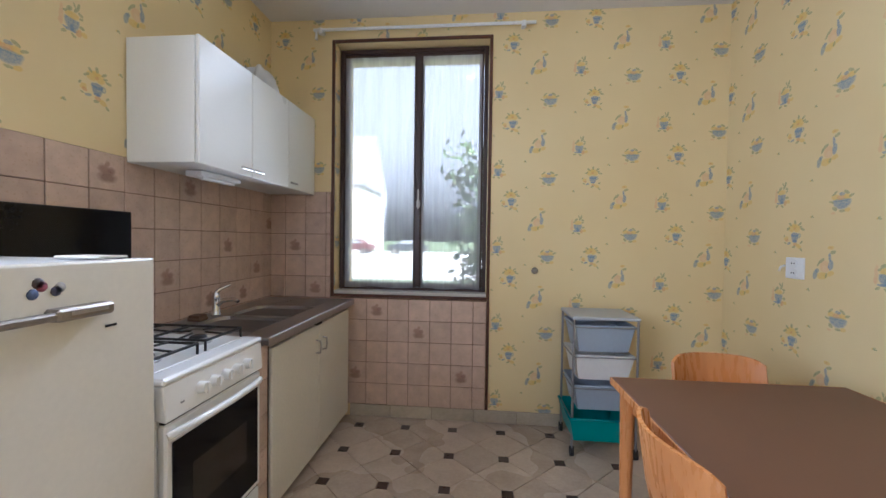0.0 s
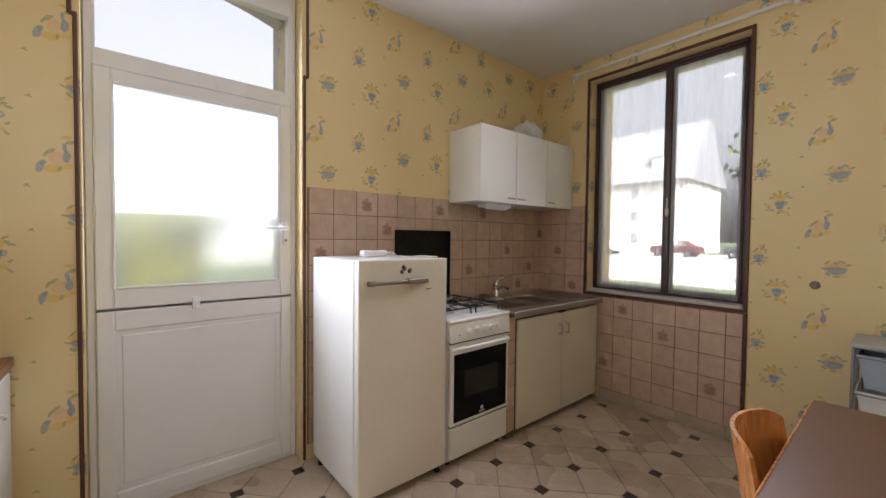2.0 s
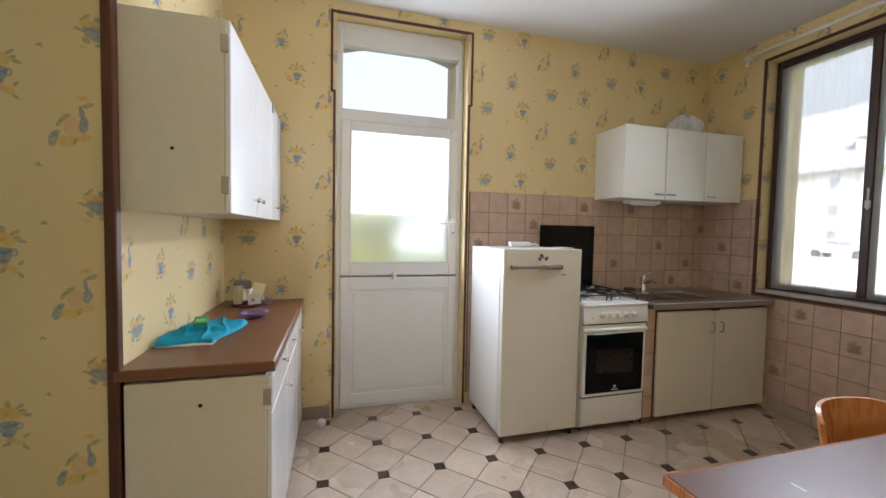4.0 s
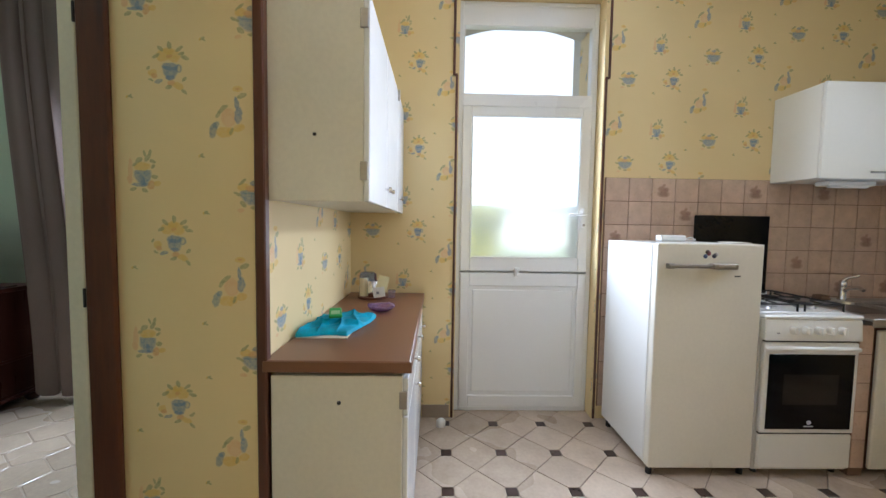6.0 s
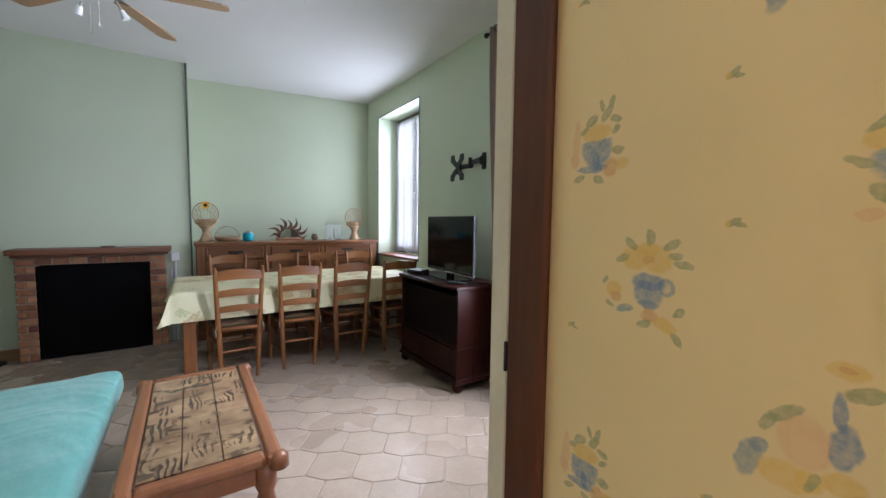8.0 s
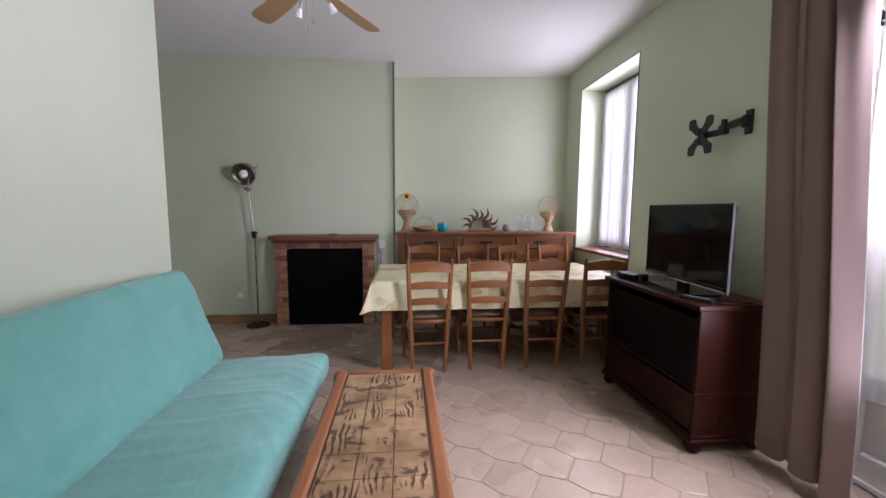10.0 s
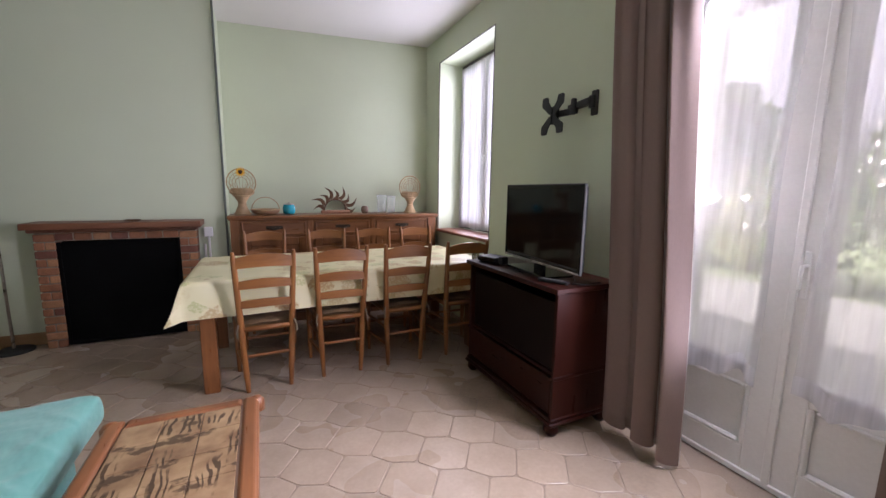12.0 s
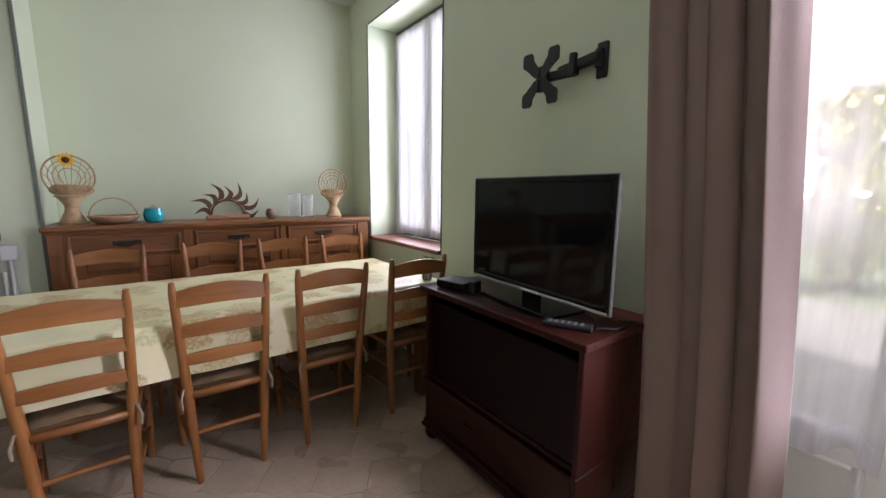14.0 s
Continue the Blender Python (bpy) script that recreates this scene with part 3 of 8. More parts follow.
# door frame between the rooms
df = M().box(OX0 + 0.001, OX0 + 0.022, -1.63, -1.535, 0.0, OZ - 0.03, 0.006).box(OX1 - 0.034, OX1 - 0.001, -1.63, -1.535, 0.0, OZ - 0.03, 0.006).box(OX0 + 0.001, OX1 - 0.001, -1.63, -1.535, OZ - 0.03, OZ - 0.002, 0.006)
frame_in = structure("door_1", df, DARK_DOORWOOD, "dark varnished wooden door frame in the doorway", "door frame")
cs = M().box(OX0 - 0.07, OX0 + 0.015, -1.69, -1.632, 0.0, OZ + 0.07, 0.005).box(OX1 - 0.03, OX1 + 0.07, -1.69, -1.632, 0.0, OZ + 0.07, 0.005).box(OX0 + 0.03, OX1 - 0.03, -1.69, -1.632, OZ - 0.03, OZ + 0.07, 0.005)
part("casing", cs, CREAM, frame_in, "cream painted casing")
for hz in (0.25, 1.02, 1.9):
    hg = M().rod((OX0 + 0.020, -1.632, hz), (OX0 + 0.020, -1.632, hz + 0.06), 0.004, n=8)
    part("hinge", hg, IRON, frame_in, "dark iron hinge pin")

# ---- windows and outer doors ----
BROWN_PAINT = plain("brown_window_paint", (0.045, 0.022, 0.018), 0.4, vary=0.15)
SILL_GREY = plain("sill_grey", (0.52, 0.49, 0.46), 0.5, vary=0.12)
RED_TILE = plain("red_sill_tile", (0.20, 0.075, 0.045), 0.35, vary=0.2, big=8)


def frosted():
    m = Mat("frosted_glass")
    a = m.node("ShaderNodeBsdfRefraction", Color=(0.95, 0.97, 0.96, 1), Roughness=0.42, IOR=1.12)
    b = m.node("ShaderNodeBsdfTranslucent", Color=(0.9, 0.92, 0.92, 1))
    x = m.node("ShaderNodeMixShader", i0=0.35)
    m.t.links.new(a.outputs[0], x.inputs[1])
    m.t.links.new(b.outputs[0], x.inputs[2])
    m.t.links.new(x.outputs[0], m.t.nodes["Material Output"].inputs["Surface"])
    return m.mat


FROST = frosted()


def pane(name, m, material, parent, label):
    ob = part(name, m, material, parent, label)
    ob.visible_shadow = False
    return ob


def ring(m, x0, x1, y0, y1, z0, z1, w, c=0.004, across="y"):
    """Four bars round an opening; across says which way the frame is thin."""
    if across == "y":
        m.box(x0, x0 + w, y0, y1, z0, z1, c).box(x1 - w, x1, y0, y1, z0, z1, c)
        m.box(x0 + w, x1 - w, y0, y1, z1 - w, z1, c).box(x0 + w, x1 - w, y0, y1, z0, z0 + w, c)
    else:
        m.box(x0, x1, y0, y0 + w, z0, z1, c).box(x0, x1, y1 - w, y1, z0, z1, c)
        m.box(x0, x1, y0 + w, y1 - w, z1 - w, z1, c).box(x0, x1, y0 + w, y1 - w, z0, z0 + w, c)
    return m


def voile(a, b, z0, z1, waves, depth, hem=0.0, seed=0, gather=0.0, nu=90):
    """A hanging sheer from a to b in plan, with upright folds."""
    a, b = Vector((*a, 0)), Vector((*b, 0))
    side = (b - a).normalized().cross(Vector((0, 0, 1)))
    rnd = random.Random(seed)
    ph = [rnd.uniform(0, 6.28) for _ in range(6)]

    def fn(u, v):
        t = u + gather * v * math.sin(u * 9 + ph[0]) * 0.02
        p = a.lerp(b, t)
        d = depth * (0.6 * math.sin(waves * 6.28 * u + ph[1] + 0.5 * v) + 0.4 * math.sin(waves * 2.3 * 6.28 * u + ph[2] - 0.7 * v)) * (0.55 + 0.45 * v)
        p = p + side * d
        z = z1 + (z0 - z1) * v + (hem * math.sin(u * 3.0 * 3.14 + ph[3]) * v)
        return (p.x, p.y, z)

    return M().grid(fn, nu, 24)


def garden_voile(y0, y1, seed, band=0.0):
    """A sheer on a leaf of the garden door: gathered on its rod, with a few deep folds and a drooping hem."""
    rs = random.Random(seed)
    ph = [rs.uniform(0, 6.28) for _ in range(5)]

    def fn(u, v):
        if band:
            v = 1 - band * (1 - v)
        waist = 1 - 0.10 * math.sin(math.pi * min(1.0, v * 1.15)) ** 2
        c = (y0 + y1) / 2 + 0.012 * math.sin(3 * v + ph[0])
        w = u + 0.05 * math.sin(2 * math.pi * u + ph[1])
        w = min(1.0, max(0.0, w))
        y = c + (y1 - y0) * (w - 0.5) * waist
        d = 0.014 * math.sin(5.2 * math.pi * u + ph[2] + 0.8 * v) + 0.006 * math.sin(13 * math.pi * u + ph[3] - v) * (1 - 0.6 * v)
        droop = 0.030 * math.sin(math.pi * (2.4 * u + 0.2) + ph[4]) + 0.012 * math.sin(17 * u + ph[0])
        z = 2.235 + (0.475 - 2.235) * v + droop * v ** 4
        return (-1.768 + d * (0.35 + 0.65 * v) + (0.004 if band else 0.0), y, z)

    return M().grid(fn, 96, 4 if band else 30)


# kitchen window
wf = M()
ring(wf, WX0 + 0.004, WX1 - 0.004, 2.955, 3.02, WZ0 + 0.002, WZ1 - 0.004, 0.03)
win1 = structure("window_1", wf, BROWN_PAINT, "tall kitchen window with brown frame and white sheers", "window")
MID = -0.214
for x0, x1 in ((WX0 + 0.036, MID - 0.004), (MID + 0.004, WX1 - 0.036)):
    cz = M()
    ring(cz, x0, x1, 2.962, 3.012, WZ0 + 0.034, WZ1 - 0.036, 0.032)
    cas = part("casement", cz, BROWN_PAINT, win1)
    pane("pane", M().box(x0 + 0.028, x1 - 0.028, 2.985, 2.989, WZ0 + 0.062, WZ1 - 0.064), CLEAR, cas, "clear window pane")
part("cover_strip", M().box(MID - 0.02, MID + 0.02, 2.948, 2.96, WZ0 + 0.04, WZ1 - 0.04, 0.005), BROWN_PAINT, win1)
part("espagnolette", M().rod((MID + 0.004, 2.94, 1.66), (MID + 0.004, 2.94, 1.52), 0.006).box(MID - 0.008, MID + 0.016, 2.932, 2.95, 1.53, 1.58, 0.003), SILL_GREY, win1, "small grey turn handle")
part("window_sill", M().box(WX0 + 0.002, WX1 - 0.002, 2.852, 2.954, WZ0 - 0.012, WZ0 + 0.012, 0.004), SILL_GREY, win1, "pale grey inner sill")
part("surround", ring(M(), WX0 - 0.022, WX1 + 0.022, 2.848, 2.864, WZ0 - 0.034, WZ1 + 0.02, 0.022, 0.003), BROWN_TRIM, win1, "dark brown wooden trim strip")
part("trim_leg", M().box(WX1 + 0.004, WX1 + 0.024, 2.846, 2.862, 0.09, WZ0 - 0.036, 0.003), BROWN_TRIM, win1, "dark brown trim strip beside the tiles")
for k, (x0, x1) in enumerate(((WX0 + 0.05, MID - 0.03), (MID + 0.03, WX1 - 0.05))):
    cu = solid("sheer_curtain", voile((x0, 2.945), (x1, 2.945), WZ0 + 0.03, WZ1 - 0.07, 3.2, 0.006, 0.004, 3 + k), LACE, "white sheer lace curtain stretched on the casement", "curtain", "kitchen window sheers")
rod = thing("curtain_rail", (-0.17, 2.84, 2.755), "white metal curtain rail above the kitchen window", "curtain rail")
part("rail", M().rod((-0.95, 2.80, 2.765), (0.60, 2.80, 2.765), 0.011), PVC, rod, here=True)
for bx in (-0.90, 0.52):
    part("bracket", M().box(bx - 0.012, bx + 0.012, 2.80, 2.86, 2.752, 2.778, 0.003).rod((bx, 2.80, 2.735), (bx, 2.80, 2.775), 0.016), PVC, rod, here=True)
part("cord_weight", M().rod((-0.93, 2.80, 2.75), (-0.93, 2.80, 2.70), 0.008, 0.011), PVC, rod, here=True)

# kitchen back door
ff = M()
ring(ff, -1.47, -1.40, DY0 + 0.022, DY1 - 0.022, 0.0, DZ - 0.003, 0.03, 0.004, "x")
ff.box(-1.47, -1.402, DY0 + 0.05, DY1 - 0.05, 2.105, 2.187, 0.004)
ff.box(-1.468, -1.404, DY0 + 0.05, DY1 - 0.05, 2.632, 2.77, 0.004)
ff.box(-1.469, -1.406, DY0 + 0.05, -0.343, 2.185, 2.635, 0.003).box(-1.469, -1.406, 0.512, DY1 - 0.05, 2.185, 2.635, 0.003)
door2 = structure("door_2", ff, PVC, "white plastic glazed back door with a fanlight", "door")
pane("fanlight_pane", M().box(-1.44, -1.436, -0.345, 0.514, 2.183, 2.636), CLEAR, door2, "clear fanlight pane")
lf = M()
L0, L1 = -0.352, 0.522
lf.box(-1.455, -1.392, L0, -0.289, 0.99, 2.103, 0.005).box(-1.455, -1.392, 0.459, L1, 0.99, 2.103, 0.005)
lf.box(-1.455, -1.392, -0.289, 0.459, 0.99, 1.083, 0.005).box(-1.455, -1.392, -0.289, 0.459, 2.043, 2.103, 0.005)
upper = part("upper_leaf", lf, PVC, door2)
bead = M()
ring(bead, -1.396, -1.386, -0.293, 0.463, 1.079, 2.047, 0.014, 0.004, "x")
part("glazing_bead", bead, PVC, upper)
pane("frosted_pane", M().box(-1.426, -1.421, -0.287, 0.457, 1.085, 2.041), FROST, upper, "frosted glass pane")
ll = M()
ll.box(-1.455, -1.392, L0, -0.286, 0.03, 0.978, 0.005).box(-1.455, -1.392, 0.462, L1, 0.03, 0.978, 0.005)
ll.box(-1.455, -1.392, -0.286, 0.462, 0.03, 0.112, 0.005).box(-1.455, -1.392, -0.286, 0.462, 0.885, 0.978, 0.005)
lower = part("lower_leaf", ll, PVC, door2)
part("rebate_strip", M().box(-1.475, -1.4565, L0, L1, 0.955, 1.012, 0.002), PVC, lower)
part("panel", M().box(-1.44, -1.404, -0.288, 0.464, 0.11, 0.887, 0.002).box(-1.41, -1.398, -0.262, 0.438, 0.137, 0.861, 0.008), PVC, lower)
hd = M().box(-1.392, -1.382, 0.474, 0.502, 1.29, 1.43, 0.004)
hd.rod((-1.385, 0.488, 1.385), (-1.345, 0.488, 1.385), 0.009).tube([(-1.345, 0.495, 1.385), (-1.34, 0.47, 1.387), (-1.34, 0.42, 1.387), (-1.343, 0.372, 1.384)], [0.009, 0.009, 0.008, 0.007])
part("handle", hd, PVC, upper, "white lever handle")
part("lock", M().rod((-1.392, 0.488, 1.315), (-1.378, 0.488, 1.315), 0.009), STEEL, upper)
part("bolt", M().box(-1.392, -1.378, 0.02, 0.055, 0.955, 1.02, 0.004).rod((-1.374, 0.037, 0.965), (-1.374, 0.037, 1.01), 0.006), PVC, upper, "small white bolt")
tb = M()
for y, s in ((DY0, -1), (DY1, 1)):
    tb.box(-1.312, -1.292, y - 0.008 - 0.006 * s, y + 0.008 - 0.006 * s, 0.0, 2.27, 0.003)
    tb.box(-1.312, -1.292, y - 0.008 + 0.012 * s, y + 0.008 + 0.012 * s, 2.262, DZ + 0.012, 0.003)
    tb.box(-1.311, -1.293, y - 0.012, y + 0.012, 2.258, 2.274, 0.002)
tb.box(-1.312, -1.292, DY0 - 0.004, DY1 + 0.004, DZ - 0.004, DZ + 0.012, 0.003)
part("surround", tb, BROWN_TRIM, door2, "dark brown wooden trim strip")
# shallow arch of the outer lintel
ar = M()
n = 16
pts = [(DY0 - 0.1, 2.9)] + [(DY0 - 0.1 + (DY1 - DY0 + 0.2) * i / n, 2.66 + 0.13 * math.sin(math.pi * i / n)) for i in range(n + 1)] + [(DY1 + 0.1, 2.9)]
ar.prism(pts, -1.75, -1.62, Matrix(((0, 0, 1, 0), (1, 0, 0, 0), (0, 1, 0, 0), (0, 0, 0, 1))))
part("outer_lintel", ar, PLASTER_OUT, door2, "grey rendered arched lintel outside")
structure("step", M().box(-2.3, -1.40, DY0, DY1, -0.16, -0.004, 0.01), SILL_GREY, "grey stone door step", "step")

# glazed double door of the living room
PINK_WHITE = plain("white_gloss_paint", (0.82, 0.81, 0.81), 0.32, vary=0.06, bump=0.1)
gf = M()
ring(gf, -1.86, -1.79, FY0 + 0.002, FY1 - 0.002, 0.0, FZ - 0.002, 0.03, 0.004, "x")
gf.box(-1.86, -1.79, FY0 + 0.03, FY1 - 0.03, 2.25, 2.365, 0.005).box(-1.855, -1.795, FY0 + 0.03, FY0 + 0.09, 2.365, FZ - 0.03, 0.004).box(-1.855, -1.795, FY1 - 0.09, FY1 - 0.03, 2.365, FZ - 0.03, 0.004)
gf.box(-1.855, -1.795, FY0 + 0.09, FY1 - 0.09, 2.66, FZ - 0.03, 0.004)
door3 = structure("door_3", gf, PINK_WHITE, "white painted double glazed garden door with sheers", "door")
pane("fanlight_pane", M().box(-1.83, -1.826, FY0 + 0.085, FY1 - 0.085, 2.36, 2.665), CLEAR, door3, "clear fanlight pane")
FM = -2.708
GLASS_Z0, GLASS_Z1, LEAF_Z = 0.547, 2.142, 2.245
for k, (y0, y1, g0, g1, v0, v1) in enumerate(((FY0 + 0.034, FM - 0.003, -3.135, -2.815, -3.195, -2.755), (FM + 0.003, FY1 - 0.034, -2.604, -2.318, -2.672, -2.262))):
    lm = M()
    lm.box(-1.85, -1.80, y0, g0, 0.015, LEAF_Z, 0.005).box(-1.85, -1.80, g1, y1, 0.015, LEAF_Z, 0.005)
    lm.box(-1.85, -1.80, g0, g1, 0.015, 0.145, 0.005).box(-1.85, -1.80, g0, g1, 0.45, GLASS_Z0, 0.005).box(-1.85, -1.80, g0, g1, GLASS_Z1, LEAF_Z, 0.005)
    leaf = part("leaf", lm, PINK_WHITE, door3)
    pane("pane", M().box(-1.828, -1.824, g0 - 0.005, g1 + 0.005, GLASS_Z0 - 0.005, GLASS_Z1 + 0.005), CLEAR, leaf, "clear glass pane")
    bd = M()
    ring(bd, -1.806, -1.794, g0 - 0.002, g1 + 0.002, GLASS_Z0 - 0.002, GLASS_Z1 + 0.002, 0.016, 0.005, "x")
    part("glazing_bead", bd, PINK_WHITE, leaf)
    pm = M().box(-1.84, -1.822, g0 - 0.002, g1 + 0.002, 0.143, 0.452)
    ring(pm, -1.822, -1.796, g0 - 0.002, g1 + 0.002, 0.143, 0.452, 0.024, 0.009, "x")
    part("panel", pm, PINK_WHITE, leaf)
    sh = solid("sheer_curtain", garden_voile(v0, v1, 21 + k), GARDEN_SHEER, "white sheer voile hanging on the garden door", "curtain", "garden door sheers")
    part("hem", garden_voile(v0, v1, 21 + k, band=0.05), SHEER, sh, "denser white hem with a drooping edge")
    part("hem_rod", M().rod((-1.778, v0 - 0.01, 2.205), (-1.778, v1 + 0.01, 2.205), 0.004), PVC, sh, "thin white rod")
for hz in (2.19, 1.3, 0.3):
    part("hinge", M().rod((-1.796, FY0 + 0.03, hz), (-1.796, FY0 + 0.03, hz + 0.07), 0.007, n=8), IRON, door3, "dark hinge pin")
hm = M().box(-1.80, -1.79, FM + 0.02, FM + 0.045, 0.90, 1.10, 0.004).rod((-1.79, FM + 0.033, 1.04), (-1.755, FM + 0.033, 1.04), 0.008).tube([(-1.755, FM + 0.033, 1.045), (-1.748, FM + 0.033, 1.0), (-1.75, FM + 0.033, 0.945)], 0.008)
part("handle", hm, PVC, door3, "white lever handle")
part("meeting_strip", M().box(-1.80, -1.788, FM - 0.016, FM + 0.016, 0.02, 2.32, 0.004), PINK_WHITE, door3)

# living room window in its deep recess
vf = M()
ring(vf, -1.99, -1.93, VY0 + 0.003, VY1 - 0.003, VZ0 + 0.002, VZ1 - 0.003, 0.04, 0.004, "x")
win2 = structure("window_2", vf, plain("grey_brown_paint", (0.10, 0.085, 0.08), 0.4), "tall recessed window with white sheers", "window")
VM = (VY0 + VY1) / 2
for k, (y0, y1) in enumerate(((VY0 + 0.045, VM - 0.004), (VM + 0.004, VY1 - 0.045))):
    cz = M()
    ring(cz, -1.98, -1.925, y0, y1, VZ0 + 0.045, VZ1 - 0.045, 0.05, 0.005, "x")
    cas = part("casement", cz, PINK_WHITE, win2, "white painted casement")
    pane("pane", M().box(-1.953, -1.949, y0 + 0.045, y1 - 0.045, VZ0 + 0.09, VZ1 - 0.09), CLEAR, cas, "clear window pane")
    solid("sheer_curtain", voile((-1.905, y0 + 0.0), (-1.905, y1 - 0.01), VZ0 + 0.02, VZ1 - 0.05, 3.4, 0.01, 0.006, 31 + k), SHEER, "white sheer curtain hanging on the window", "curtain", "living window sheers")
part("window_sill", M().box(-1.93, LX0 + 0.03, VY0 + 0.002, VY1 - 0.002, VZ0 - 0.03, VZ0, 0.006), RED_TILE, win2, "reddish brown sill board")
part("handle", M().box(-1.922, -1.912, VM + 0.012, VM + 0.03, 1.62, 1.72, 0.003).rod((-1.915, VM + 0.02, 1.69), (-1.885, VM + 0.02, 1.69), 0.006).rod((-1.885, VM + 0.02, 1.70), (-1.885, VM + 0.02, 1.61), 0.006), PVC, win2, "white turn handle")
bd = M()
ring(bd, LX0 - 0.006, LX0 + 0.005, VY0 - 0.007, VY1 + 0.007, VZ0 - 0.03, VZ1 + 0.007, 0.009, 0.002, "x")
part("edge_bead", bd, plain("dark_bead", (0.06, 0.055, 0.05), 0.5), win2, "thin dark edge strip")

# ---- outside ----
GRASS = plain("lawn", (0.085, 0.115, 0.045), 0.9, vary=0.35, big=0.6, fine=12, bump=0.6, dist=0.03)
PALE_GROUND = plain("pale_gravel", (0.42, 0.40, 0.36), 0.95, vary=0.2, big=0.4, fine=25, bump=0.4, dist=0.01)
LEAF = plain("leaf_green", (0.07, 0.12, 0.025), 0.6, vary=0.4, big=2.0, fine=9, bump=0.0)
LEAF_Y = plain("leaf_yellow_green", (0.24, 0.25, 0.05), 0.6, vary=0.35, big=2.0, fine=9, bump=0.0)
BARK = plain("bark", (0.10, 0.075, 0.05), 0.9, vary=0.3, bump=0.6, dist=0.01)
HOUSE_WHITE = plain("house_render", (0.66, 0.63, 0.57), 0.9, vary=0.1)
SLATE_ROOF = plain("roof_slate", (0.28, 0.28, 0.30), 0.6, vary=0.15, fine=8)
structure("ground", M().box(-400, 400, -400, 400, -1.2, -0.17), GRASS, "green lawn and meadow round the house", "ground")
structure("road", M().box(-90, 60, 14.0, 47.0, -0.168, -0.14), PALE_GROUND, "pale gravel yard and street", "road")
structure("terrace", M().box(-7.3, -2.755, -10.5, 1.5, -0.165, -0.132), plain("pale_concrete", (0.125, 0.13, 0.11), 0.9, vary=0.12, big=1.5, fine=30, bump=0.3, dist=0.004), "pale concrete terrace behind the house", "terrace")
structure("pavement", M().box(-2.75, -2.1, -6.5, 1.5, -0.16, -0.13), plain("red_paving", (0.34, 0.17, 0.13), 0.85, vary=0.2, big=3, fine=40, bump=0.4), "reddish paved strip along the back wall", "pavement")
structure("outer_wall", M().box(-2.1, -1.76, KY0 - 0.6, DY0 - 0.05, -0.16, 3.2).box(-2.1, -1.76, DY1 + 0.05, KY1 + 0.4, -0.16, 3.2).box(-2.1, -1.76, DY0 - 0.05, DY1 + 0.05, 2.97, 3.2), PLASTER_OUT, "grey rendered outer wall block of the house, added out of view", "wall")
# roof and east block are never seen; they shut outside light out
structure("roof_slab", M().box(-2.3, 4.2, -7.1, 3.5, 3.2, 3.4), SLATE_ROOF, "dark roof added out of view to close the rooms", "roof")
structure("outer_wall_east", M().box(KX1 + 0.2, 4.0, LY1, KY1 + 0.4, -0.16, 3.2), PLASTER_OUT, "rendered outer wall block of the house, added out of view", "wall")


def leaves(m, centre, radius, count, size, rnd, squash=(1, 1, 1)):
    for _ in range(count):
        d = Vector((rnd.gauss(0, 1), rnd.gauss(0, 1), rnd.gauss(0, 1))).normalized() * (radius * rnd.uniform(0.45, 1.08) ** 0.7)
        p = Vector(centre) + Vector((d.x * squash[0], d.y * squash[1], d.z * squash[2]))
        a = Vector((rnd.uniform(-1, 1), rnd.uniform(-1, 1), rnd.uniform(-1, 1))).normalized()
        b = a.orthogonal().normalized()
        s = size * rnd.uniform(0.6, 1.4)
        m.add([p - a * s, p + b * s * 0.5, p + a * s, p - b * s * 0.5], [(0, 1, 2, 3)])


def tree(x, y, height, spread, seed, mat, label, name="tree", leaf=0.12, count=1500):
    rnd = random.Random(seed)
    t = thing(name, (x, y, -0.17), label, name)
    tr = M()
    top = Vector((rnd.uniform(-0.2, 0.2), rnd.uniform(-0.2, 0.2), height * 0.72))
    r = 0.035 * height
    tr.tube([(0, 0, -0.1), (0.03, 0.02, height * 0.25), top * 0.7, top], [r, r * 0.8, r * 0.5, r * 0.2])
    cr = M()
    for i in range(9):
        a = i * 2.4 + rnd.uniform(-0.4, 0.4)
        h = height * rnd.uniform(0.38, 0.9)
        q = spread * (0.75 if h < height * 0.7 else 0.45)
        tip = Vector((math.cos(a) * q, math.sin(a) * q, h))
        base = Vector((0, 0, h * 0.62))
        tr.tube([base, base.lerp(tip, 0.5) + Vector((0, 0, -0.04 * height)), tip], [r * 0.4, r * 0.25, r * 0.08], 6)
        leaves(cr, tip, spread * rnd.uniform(0.32, 0.55), count // 9, leaf, rnd, (1, 1, 0.85))
    part("trunk", tr, BARK, t)
    part("crown", cr, mat, t)
    return t


